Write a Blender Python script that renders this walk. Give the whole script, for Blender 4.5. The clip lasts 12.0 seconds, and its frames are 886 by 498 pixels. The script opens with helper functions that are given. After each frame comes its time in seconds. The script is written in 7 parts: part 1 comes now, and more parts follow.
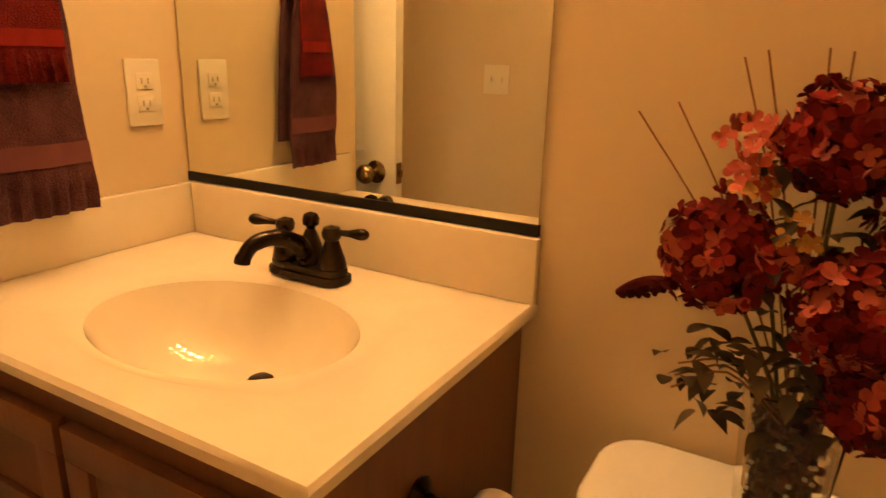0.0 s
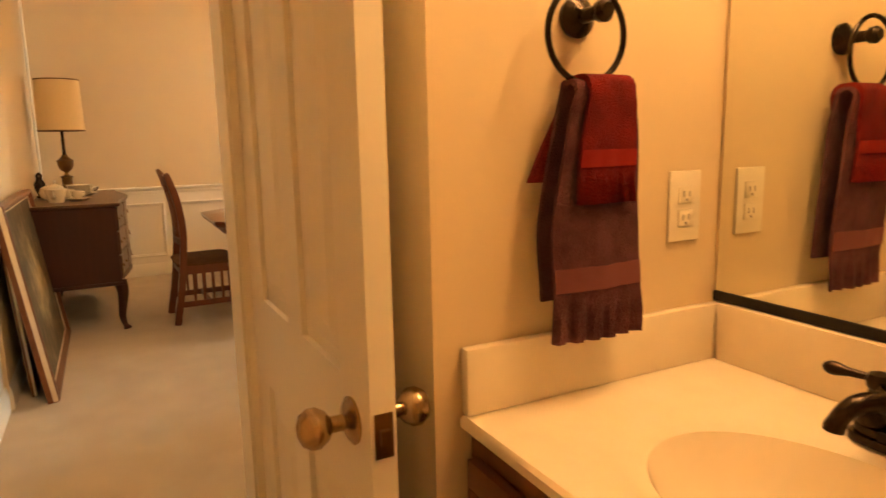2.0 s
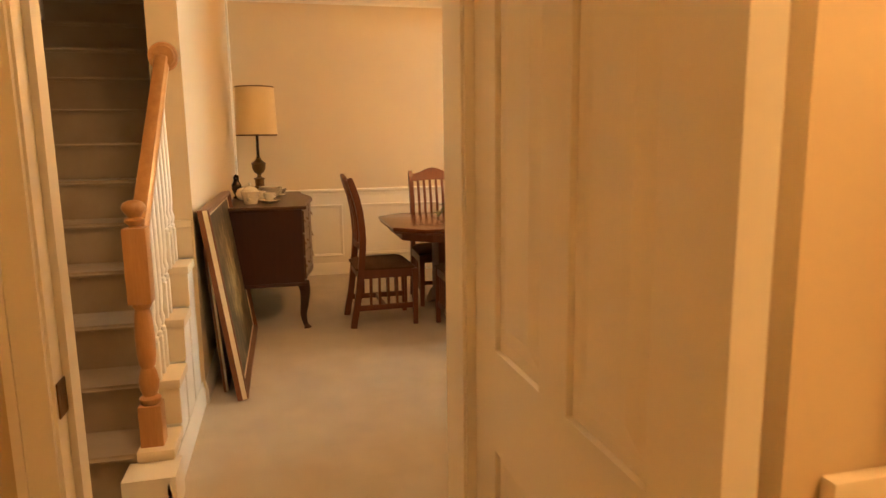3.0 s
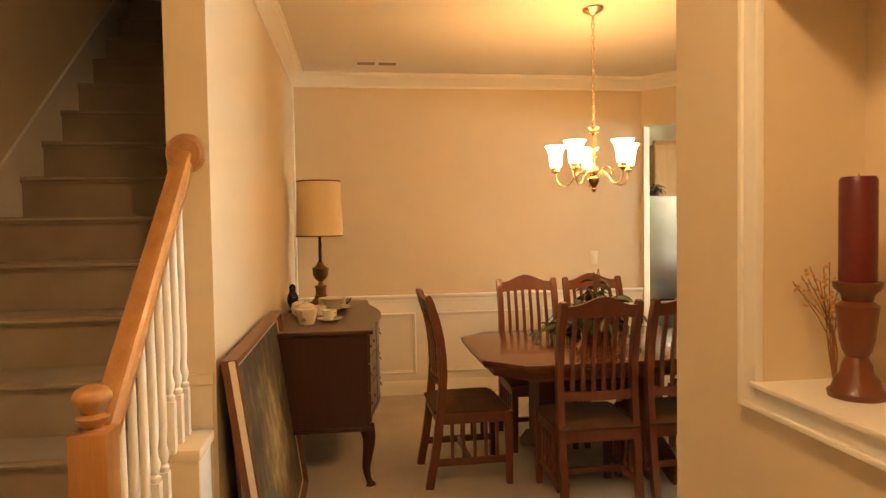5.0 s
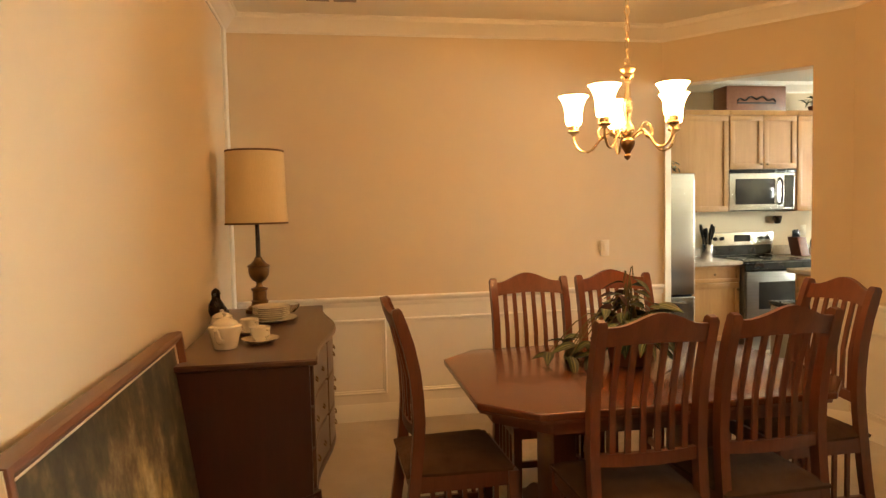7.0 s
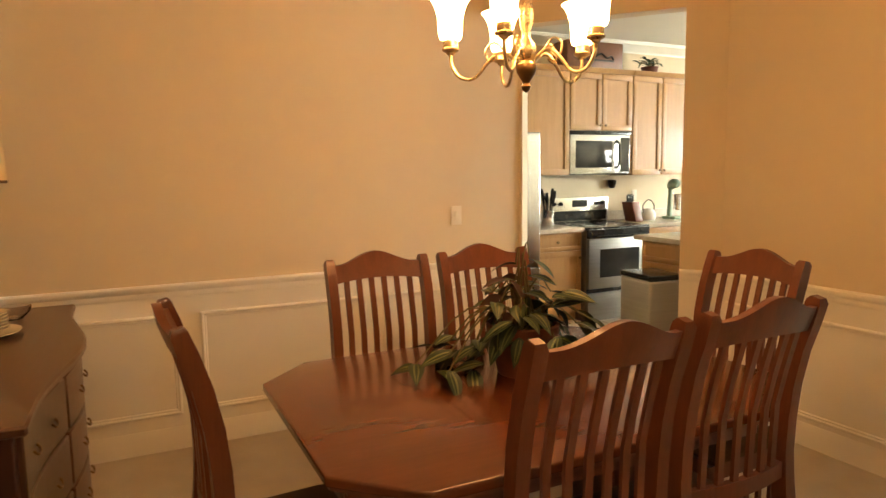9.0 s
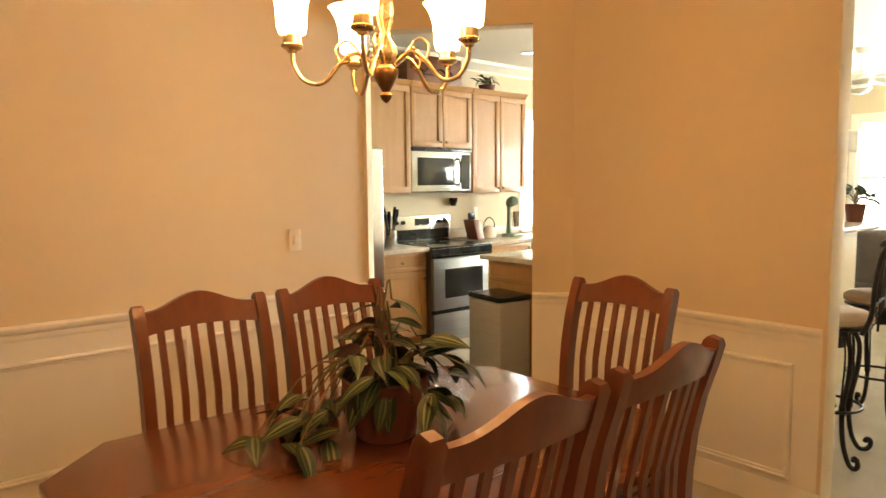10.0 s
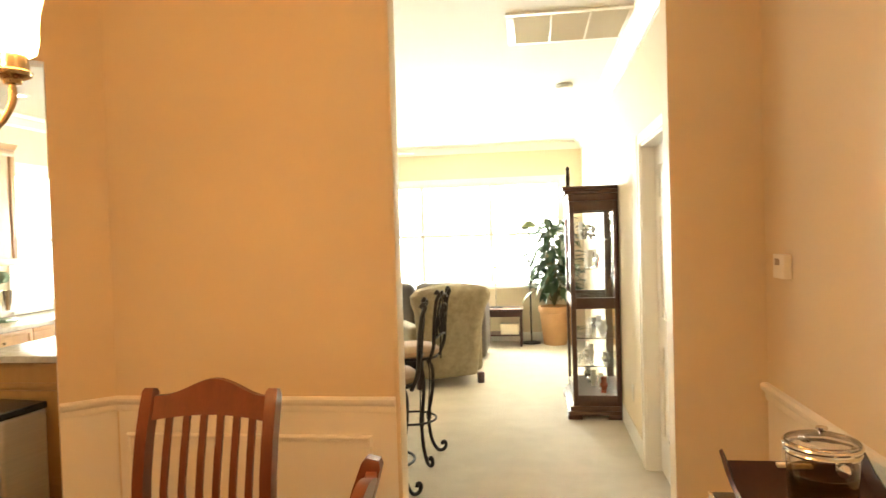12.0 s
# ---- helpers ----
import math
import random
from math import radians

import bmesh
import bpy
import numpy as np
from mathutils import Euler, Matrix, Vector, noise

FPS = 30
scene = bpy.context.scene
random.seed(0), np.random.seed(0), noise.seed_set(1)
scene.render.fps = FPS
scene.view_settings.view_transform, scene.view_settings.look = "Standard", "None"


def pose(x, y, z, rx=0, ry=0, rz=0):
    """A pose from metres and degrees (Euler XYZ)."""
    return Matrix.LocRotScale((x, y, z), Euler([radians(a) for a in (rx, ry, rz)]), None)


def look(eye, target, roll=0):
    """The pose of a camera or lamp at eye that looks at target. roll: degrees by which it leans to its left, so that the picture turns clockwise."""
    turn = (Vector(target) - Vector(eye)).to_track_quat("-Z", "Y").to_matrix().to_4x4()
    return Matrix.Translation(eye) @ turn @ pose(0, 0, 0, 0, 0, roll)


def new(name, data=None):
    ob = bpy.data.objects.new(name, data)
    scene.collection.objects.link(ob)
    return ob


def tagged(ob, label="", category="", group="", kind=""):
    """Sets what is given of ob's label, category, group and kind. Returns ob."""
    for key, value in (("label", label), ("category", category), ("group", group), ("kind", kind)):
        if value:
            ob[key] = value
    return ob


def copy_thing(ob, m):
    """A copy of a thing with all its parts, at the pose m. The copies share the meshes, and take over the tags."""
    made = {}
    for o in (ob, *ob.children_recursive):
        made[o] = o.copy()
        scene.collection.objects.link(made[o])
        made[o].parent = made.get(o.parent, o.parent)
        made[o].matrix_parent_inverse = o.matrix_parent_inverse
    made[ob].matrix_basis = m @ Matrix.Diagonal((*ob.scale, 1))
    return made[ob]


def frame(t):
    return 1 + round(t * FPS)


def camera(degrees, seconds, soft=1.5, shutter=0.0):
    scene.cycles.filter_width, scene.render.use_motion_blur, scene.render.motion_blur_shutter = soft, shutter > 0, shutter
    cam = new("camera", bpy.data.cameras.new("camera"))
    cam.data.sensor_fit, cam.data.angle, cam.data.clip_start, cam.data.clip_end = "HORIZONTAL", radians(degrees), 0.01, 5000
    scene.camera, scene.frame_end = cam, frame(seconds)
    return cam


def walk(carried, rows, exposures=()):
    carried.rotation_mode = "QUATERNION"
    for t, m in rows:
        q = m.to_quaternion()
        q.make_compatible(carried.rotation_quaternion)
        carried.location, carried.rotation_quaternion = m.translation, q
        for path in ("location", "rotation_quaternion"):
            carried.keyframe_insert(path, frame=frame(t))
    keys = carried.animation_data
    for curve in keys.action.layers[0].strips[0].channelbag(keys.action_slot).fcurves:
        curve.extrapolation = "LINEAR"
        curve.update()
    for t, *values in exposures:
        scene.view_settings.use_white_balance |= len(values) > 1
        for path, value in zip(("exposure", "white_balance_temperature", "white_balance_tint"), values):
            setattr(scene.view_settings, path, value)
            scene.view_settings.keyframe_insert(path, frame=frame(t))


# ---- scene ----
cam = camera(68.4, 12.0, soft=1.35, shutter=0.2)
# seconds, place, heading, pitch and lean in degrees
PATH = [
    (0, -2.276, -0.832, 1.269, 29.15, -16.68, 1.55),
    (0.5, -2.334, -0.841, 1.279, 35.44, -15.13, 1.32),
    (1, -2.382, -0.840, 1.304, 42.64, -12.99, 0.26),
    (1.5, -2.471, -0.861, 1.317, 52.18, -11.98, 0.22),
    (2, -2.567, -0.901, 1.310, 62.88, -9.76, -1.15),
    (2.5, -2.694, -0.946, 1.335, 70.18, -10.14, -0.24),
    (3, -2.863, -0.973, 1.343, 76.48, -9.34, -0.78),
    (3.5, -3.044, -1.026, 1.391, 79.34, -6.55, -0.90),
    (5.5, -4.190, -0.858, 1.506, 82.65, -1.79, -0.90),
    (6, -4.442, -0.800, 1.504, 84.52, -3.33, -0.64),
    (6.5, -4.731, -0.776, 1.487, 83.16, -3.15, -1.06),
    (8.5, -5.798, -0.660, 1.444, 69.17, -6.10, -0.58),
    (9, -5.987, -0.611, 1.430, 64.22, -6.58, -0.79),
    (9.5, -6.187, -0.541, 1.442, 56.70, -5.17, -0.72),
    (10, -6.331, -0.478, 1.460, 49.61, -5.50, -0.54),
    (10.5, -6.481, -0.450, 1.464, 39.85, -5.58, -0.65),
    (11, -6.595, -0.410, 1.491, 28.79, -3.86, -1.92),
    (11.5, -6.670, -0.335, 1.517, 17.95, -2.37, -1.01),
    (12, -6.737, -0.283, 1.547, 7.92, -1.31, -1.76),
]
walk(cam, [(t, pose(x, y, z, 90, 0, yaw) @ pose(0, 0, 0, pitch) @ pose(0, 0, 0, 0, 0, lean)) for t, x, y, z, yaw, pitch, lean in PATH],
     [(0.0, 0.49), (2.0, 0.53), (3.5, 0.45), (5.5, 0.39), (6.5, 0.28), (8.5, 0.2), (9.5, 0.24), (10.5, 0.4), (11.3, 0.52), (12.0, 0.6)])

# ---- light ----
world = bpy.data.worlds.new("sky")
scene.world = world
world.use_nodes = True
wn = world.node_tree
sky = wn.nodes.new("ShaderNodeTexSky")
sky.sky_type = "NISHITA"
sky.sun_disc = False
sky.sun_elevation, sky.sun_rotation = radians(48), radians(200)
wn.nodes["Background"].inputs[1].default_value = 0.1
wn.links.new(sky.outputs[0], wn.nodes["Background"].inputs[0])
sun = new("sun", bpy.data.lights.new("sun", "SUN"))
sun.data.energy, sun.data.angle, sun.data.color = 2.5, radians(0.6), (1, 0.95, 0.86)
sun.matrix_world = look((0, 0, 30), (6, 16, 0))


def window_lamp(name, x, y, z, w, h, tilt, yaw, watts, colour):
    """An area lamp just outside a window's panes that sends the sky's light indoors."""
    lamp = new(name, bpy.data.lights.new(name, "AREA"))
    lamp.data.shape, lamp.data.size, lamp.data.size_y = "RECTANGLE", w, h
    lamp.data.energy, lamp.data.color = watts, colour
    lamp.matrix_world = pose(x, y, z, tilt, 0, yaw)
    return lamp


window_lamp("living_window_light", -7.83, 9.42, 1.60, 2.9, 1.42, 68, 180, 315, (0.95, 1.0, 0.86))
window_lamp("kitchen_window_light", -11.76, 5.75, 1.62, 1.05, 1.25, 84, 270, 8, (1, 0.98, 0.92))

# ---- materials ----


def material(name, low, high, rough=0.5, metal=0.0, scale=6.0, fine=90.0, bump=0.05, stretch=(1, 1, 1), spread=0.5,
             random_tint=0.0, coat=0.0, sheen=0.0, rough_var=0.08, transmission=0.0, specular=0.5, island=0.0):
    """A surface whose colour wanders between low and high at two scales, with fine relief."""
    m = bpy.data.materials.new(name)
    m.use_nodes = True
    n, k = m.node_tree.nodes, m.node_tree.links
    b = n["Principled BSDF"]
    tc, mp = n.new("ShaderNodeTexCoord"), n.new("ShaderNodeMapping")
    mp.inputs["Scale"].default_value = stretch
    k.new(tc.outputs["Object"], mp.inputs["Vector"])
    big, small = n.new("ShaderNodeTexNoise"), n.new("ShaderNodeTexNoise")
    big.inputs["Scale"].default_value, big.inputs["Detail"].default_value = scale, 5
    small.inputs["Scale"].default_value, small.inputs["Detail"].default_value = fine, 3
    for t in (big, small):
        k.new(mp.outputs[0], t.inputs["Vector"])
    mix = n.new("ShaderNodeMath")
    mix.operation = "MULTIPLY_ADD"
    mix.inputs[1].default_value = 0.35
    k.new(small.outputs[0], mix.inputs[0])
    half = n.new("ShaderNodeMath")
    half.operation = "MULTIPLY_ADD"
    half.inputs[1].default_value, half.inputs[2].default_value = 0.65, 0.0
    k.new(big.outputs[0], half.inputs[0])
    k.new(half.outputs[0], mix.inputs[2])
    ramp = n.new("ShaderNodeValToRGB")
    ramp.color_ramp.elements[0].position, ramp.color_ramp.elements[1].position = 0.5 - spread / 2, 0.5 + spread / 2
    ramp.color_ramp.elements[0].color, ramp.color_ramp.elements[1].color = (*low, 1), (*high, 1)
    k.new(mix.outputs[0], ramp.inputs[0])
    colour = ramp.outputs[0]
    if random_tint:
        info, hsv, span = n.new("ShaderNodeObjectInfo"), n.new("ShaderNodeHueSaturation"), n.new("ShaderNodeMapRange")
        span.inputs["To Min"].default_value, span.inputs["To Max"].default_value = 1 - random_tint, 1 + random_tint
        k.new(info.outputs["Random"], span.inputs["Value"])
        k.new(span.outputs[0], hsv.inputs["Value"])
        k.new(colour, hsv.inputs["Color"])
        colour = hsv.outputs[0]
    if island:
        geo, hs2, sp2 = n.new("ShaderNodeNewGeometry"), n.new("ShaderNodeHueSaturation"), n.new("ShaderNodeMapRange")
        sp2.inputs["To Min"].default_value, sp2.inputs["To Max"].default_value = 1 - island, 1 + island
        k.new(geo.outputs["Random Per Island"], sp2.inputs["Value"])
        k.new(sp2.outputs[0], hs2.inputs["Value"])
        k.new(colour, hs2.inputs["Color"])
        colour = hs2.outputs[0]
    k.new(colour, b.inputs["Base Color"])
    rr = n.new("ShaderNodeMapRange")
    rr.inputs["To Min"].default_value, rr.inputs["To Max"].default_value = max(0.02, rough - rough_var), min(1, rough + rough_var)
    k.new(big.outputs[0], rr.inputs["Value"])
    k.new(rr.outputs[0], b.inputs["Roughness"])
    b.inputs["Metallic"].default_value = metal
    b.inputs["Specular IOR Level"].default_value = specular
    b.inputs["Coat Weight"].default_value = coat
    b.inputs["Sheen Weight"].default_value = sheen
    b.inputs["Transmission Weight"].default_value = transmission
    if bump:
        bp = n.new("ShaderNodeBump")
        bp.inputs["Strength"].default_value, bp.inputs["Distance"].default_value = bump, 0.01
        k.new(small.outputs[0], bp.inputs["Height"])
        k.new(bp.outputs[0], b.inputs["Normal"])
    return m


def wood(name, low, high, rough=0.35, axis=2, coat=0.15, random_tint=0.06, bump=0.02, rough_var=0.04):
    s = [14, 14, 14]
    s[axis] = 1.2
    return material(name, low, high, rough, 0, 2.2, 14, bump, s, 0.42, random_tint, coat, rough_var=rough_var)


def glow(name, colour, strength):
    m = bpy.data.materials.new(name)
    m.use_nodes = True
    b = m.node_tree.nodes["Principled BSDF"]
    b.inputs["Base Color"].default_value = (0.9, 0.85, 0.75, 1)
    b.inputs["Emission Color"].default_value = (*colour, 1)
    b.inputs["Emission Strength"].default_value = strength
    return m


def clear_glass(name, tint=(1, 1, 1), rough=0.02, ior=1.45):
    m = bpy.data.materials.new(name)
    m.use_nodes = True
    b = m.node_tree.nodes["Principled BSDF"]
    b.inputs["Base Color"].default_value = (*tint, 1)
    b.inputs["Roughness"].default_value, b.inputs["Transmission Weight"].default_value = rough, 1
    b.inputs["IOR"].default_value = ior
    return m


PAINT = material("cream_wall_paint", (0.70, 0.585, 0.40), (0.75, 0.63, 0.44), 0.6, 0, 1.3, 220, 0.03, spread=0.7)
PAINT_BATH = material("warm_bathroom_paint", (0.70, 0.57, 0.37), (0.74, 0.60, 0.40), 0.55, 0, 1.5, 220, 0.03, spread=0.7)
TRIM = material("white_trim_paint", (0.84, 0.81, 0.72), (0.89, 0.86, 0.78), 0.35, 0, 3, 60, 0.02, spread=0.7)
WAINSCOT = material("white_wainscot_paint", (0.83, 0.80, 0.71), (0.87, 0.84, 0.76), 0.42, 0, 2, 120, 0.02, spread=0.7)
CEILING = material("ceiling_paint", (0.78, 0.75, 0.66), (0.82, 0.79, 0.70), 0.8, 0, 2, 260, 0.08, spread=0.7)
CARPET = material("beige_carpet", (0.50, 0.42, 0.305), (0.64, 0.55, 0.415), 0.95, 0, 5, 420, 0.7, spread=0.45, sheen=0.25)
STEP_END = material("cream_step_end", (0.76, 0.66, 0.48), (0.82, 0.72, 0.54), 0.7, 0, 5, 160, 0.08)
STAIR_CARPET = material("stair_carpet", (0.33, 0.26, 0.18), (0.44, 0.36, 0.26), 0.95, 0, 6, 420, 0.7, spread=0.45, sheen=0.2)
TILE = material("kitchen_floor_tile", (0.38, 0.30, 0.20), (0.48, 0.39, 0.27), 0.3, 0, 4, 50, 0.03, random_tint=0.05)
GROUT = material("grey_grout", (0.30, 0.27, 0.23), (0.38, 0.34, 0.30), 0.9, 0, 8, 200, 0.2)
OAK = wood("honey_oak_rail", (0.40, 0.19, 0.065), (0.54, 0.29, 0.11), 0.32, 0)
OAK_UP = wood("honey_oak_post", (0.40, 0.19, 0.065), (0.54, 0.29, 0.11), 0.32, 2)
CHERRY = wood("cherry_chair_wood", (0.105, 0.028, 0.010), (0.170, 0.048, 0.017), 0.36, 2, 0.12)
CHERRY_TOP = wood("cherry_table_wood", (0.092, 0.025, 0.0085), (0.122, 0.035, 0.012), 0.2, 1, 0.16, bump=0, rough_var=0.015)
MAHOGANY = wood("dark_mahogany", (0.034, 0.008, 0.0045), (0.052, 0.012, 0.006), 0.38, 2, 0.08)
MAHOGANY_TOP = wood("dark_mahogany_top", (0.060, 0.022, 0.011), (0.090, 0.034, 0.017), 0.3, 0, 0.25)
MAPLE = wood("maple_cabinet", (0.38, 0.185, 0.055), (0.46, 0.245, 0.080), 0.42, 2, 0.2)
VANITY_WOOD = wood("oak_vanity", (0.135, 0.050, 0.018), (0.20, 0.080, 0.030), 0.4, 2, 0.15)
SEAT_CLOTH = material("brown_seat_cloth", (0.075, 0.038, 0.018), (0.130, 0.068, 0.034), 0.95, 0, 18, 300, 0.5, spread=0.4, sheen=0.03, specular=0.15)
BRASS = material("antique_brass", (0.56, 0.43, 0.24), (0.68, 0.54, 0.32), 0.28, 1, 12, 120, 0.02)
DARK_BRASS = material("aged_brass", (0.16, 0.095, 0.04), (0.28, 0.17, 0.075), 0.35, 1, 14, 120, 0.03)
BRONZE = material("oil_rubbed_bronze", (0.018, 0.013, 0.010), (0.045, 0.030, 0.020), 0.28, 0.85, 14, 160, 0.03)
STEEL = material("brushed_steel", (0.54, 0.53, 0.50), (0.60, 0.59, 0.56), 0.25, 1, 3, 60, 0, (1, 1, 30), rough_var=0.03)
RANGE_STEEL = material("grey_brushed_steel", (0.27, 0.275, 0.275), (0.35, 0.355, 0.35), 0.36, 1, 3, 60, 0.02, (1, 1, 30))
SOFT_STEEL = material("dull_brushed_steel", (0.50, 0.45, 0.38), (0.62, 0.57, 0.49), 0.5, 0.85, 3, 60, 0.02, (1, 1, 30))
CHROME = material("chrome", (0.78, 0.78, 0.77), (0.85, 0.85, 0.84), 0.1, 1, 10, 100, 0)
BLACK = material("black_enamel", (0.010, 0.010, 0.011), (0.022, 0.022, 0.023), 0.18, 0, 10, 100, 0.01)
MATTE_BLACK = material("matte_black_channel", (0.012, 0.010, 0.009), (0.022, 0.018, 0.016), 0.6, 0, 10, 100, 0.01, specular=0.2)
DARK_GLASS = material("dark_oven_glass", (0.020, 0.020, 0.020), (0.034, 0.033, 0.032), 0.06, 0, 6, 80, 0, specular=0.5, rough_var=0.01)
IRON = material("wrought_iron", (0.020, 0.016, 0.014), (0.050, 0.040, 0.034), 0.4, 0.7, 16, 140, 0.08)
MARBLE = material("cultured_marble", (0.78, 0.68, 0.52), (0.86, 0.78, 0.63), 0.07, 0, 3.5, 22, 0, spread=0.5, coat=0.3, rough_var=0.02)
PORCELAIN = material("white_porcelain", (0.82, 0.80, 0.74), (0.87, 0.85, 0.80), 0.12, 0, 3, 30, 0, coat=0.5)
CHINA = material("cream_china", (0.76, 0.70, 0.56), (0.84, 0.79, 0.66), 0.2, 0, 9, 60, 0, coat=0.4)
PLASTIC = material("white_plastic", (0.79, 0.72, 0.58), (0.84, 0.77, 0.63), 0.35, 0, 8, 60, 0)
GRANITE = material("pale_laminate", (0.50, 0.42, 0.33), (0.66, 0.58, 0.48), 0.22, 0, 24, 160, 0, spread=0.35)
RED_TOWEL = material("red_towel", (0.125, 0.005, 0.006), (0.25, 0.014, 0.012), 1, 0, 24, 420, 1.0, sheen=0.05, spread=0.28, specular=0.05)
RED_BAND = material("red_woven_band", (0.19, 0.010, 0.009), (0.25, 0.017, 0.013), 0.8, 0, 14, 500, 0.15, spread=0.4, specular=0.15)
PLUM_BAND = material("plum_woven_band", (0.155, 0.052, 0.060), (0.20, 0.072, 0.080), 0.8, 0, 14, 500, 0.15, spread=0.4, specular=0.15)
PLUM_TOWEL = material("plum_towel", (0.080, 0.023, 0.032), (0.185, 0.060, 0.076), 1, 0, 24, 420, 1.0, sheen=0.08, spread=0.28, specular=0.05)
SHADE = material("cream_drum_shade", (0.66, 0.53, 0.30), (0.76, 0.63, 0.39), 0.85, 0, 4, 160, 0.12, (1, 1, 0.2), spread=0.6)
SHADE_TRIM = material("brown_shade_trim", (0.10, 0.055, 0.025), (0.15, 0.085, 0.04), 0.8, 0, 10, 150, 0.2)
TERRACOTTA = material("terracotta", (0.125, 0.036, 0.018), (0.18, 0.058, 0.028), 0.7, 0, 9, 120, 0.1)
SOIL = material("potting_soil", (0.025, 0.016, 0.010), (0.060, 0.040, 0.026), 1, 0, 30, 140, 0.8)
LEAF = material("green_leaf", (0.012, 0.028, 0.009), (0.034, 0.060, 0.018), 0.5, 0, 10, 70, 0.05, random_tint=0.35)
LEAF_DARK = material("dark_leaf", (0.020, 0.045, 0.014), (0.050, 0.090, 0.026), 0.4, 0, 10, 70, 0.05, random_tint=0.35)
LEAF_STRIPE = material("yellow_leaf_stripe", (0.10, 0.125, 0.034), (0.17, 0.19, 0.06), 0.5, 0, 12, 80, 0.03, random_tint=0.2)
STEM = material("plant_stem", (0.10, 0.085, 0.030), (0.17, 0.135, 0.055), 0.7, 0, 20, 100, 0.1)
TWIG = material("dry_twig", (0.20, 0.085, 0.036), (0.30, 0.14, 0.062), 0.8, 0, 20, 120, 0.2)
PETAL = material("burgundy_petal", (0.10, 0.007, 0.007), (0.20, 0.016, 0.012), 0.9, 0, 22, 120, 0.1, random_tint=0.15, specular=0.1, island=0.55)
BROWN_LEAF = material("dry_brown_leaf", (0.045, 0.035, 0.014), (0.10, 0.060, 0.024), 0.6, 0, 12, 80, 0.05, random_tint=0.4)
PETAL_CORAL = material("coral_petal", (0.30, 0.040, 0.024), (0.42, 0.085, 0.048), 0.8, 0, 22, 120, 0.1, random_tint=0.3)
PETAL_GOLD = material("ochre_petal", (0.46, 0.24, 0.05), (0.58, 0.33, 0.09), 0.8, 0, 22, 120, 0.1, random_tint=0.25)
CANDLE = material("dark_red_candle", (0.085, 0.008, 0.008), (0.15, 0.016, 0.014), 0.4, 0, 8, 60, 0.02)
TAUPE = material("tan_armchair_cloth", (0.20, 0.155, 0.085), (0.32, 0.255, 0.155), 0.9, 0, 16, 240, 0.35, spread=0.35, sheen=0.1)
LEATHER = material("dark_leather", (0.055, 0.042, 0.034), (0.100, 0.080, 0.066), 0.42, 0, 9, 120, 0.12)
STOOL_CLOTH = material("rust_stool_cloth", (0.33, 0.20, 0.12), (0.44, 0.29, 0.18), 0.85, 0, 14, 240, 0.3)
GLASS = clear_glass("clear_glass")
SMOKED = clear_glass("smoked_glass", (0.45, 0.33, 0.18), 0.03)
MIRROR = material("silver_mirror", (0.82, 0.84, 0.76), (0.85, 0.87, 0.79), 0.005, 1, 2, 20, 0, rough_var=0.004)
CHANDELIER_GLASS = glow("frosted_lamp_glass", (1.0, 0.49, 0.165), 42)
BATH_BULB = glow("vanity_bulb_glass", (1.0, 0.54, 0.20), 92)
HALL_BULB = glow("hall_lamp_glass", (1.0, 0.61, 0.30), 74)
CAN_LIGHT = glow("recessed_lamp", (1.0, 0.86, 0.62), 5)

# ---- building blocks ----


def box(bm, x0, x1, y0, y1, z0, z1):
    m = Matrix.LocRotScale(((x0 + x1) / 2, (y0 + y1) / 2, (z0 + z1) / 2), None, (abs(x1 - x0), abs(y1 - y0), abs(z1 - z0)))
    return bmesh.ops.create_cube(bm, size=1, matrix=m)["verts"]


def bevelled(bm, width=0.004, segments=2):
    bmesh.ops.bevel(bm, geom=bm.edges[:], offset=width, segments=segments, profile=0.6, affect="EDGES", clamp_overlap=True)
    return bm


def block(x0, x1, y0, y1, z0, z1, bevel=0.0, segments=2):
    bm = bmesh.new()
    box(bm, x0, x1, y0, y1, z0, z1)
    return bevelled(bm, bevel, segments) if bevel else bm


def lathe(bm, profile, x=0, y=0, z=0, segs=24, flute=0.0, flutes=0):
    """Turns a list of (radius, height) about an upright axis at (x, y, z)."""
    rings = []
    for r, h in profile:
        ring = []
        for i in range(segs):
            a = 2 * math.pi * i / segs
            q = max(r, 0.0004) * (1 + flute * math.cos(flutes * a))
            ring.append(bm.verts.new((x + q * math.cos(a), y + q * math.sin(a), z + h)))
        rings.append(ring)
    for lo, hi in zip(rings, rings[1:]):
        for i in range(segs):
            bm.faces.new((lo[i], lo[(i + 1) % segs], hi[(i + 1) % segs], hi[i]))
    return bm


def turned(profile, x=0, y=0, z=0, segs=24, **kw):
    return lathe(bmesh.new(), profile, x, y, z, segs, **kw)


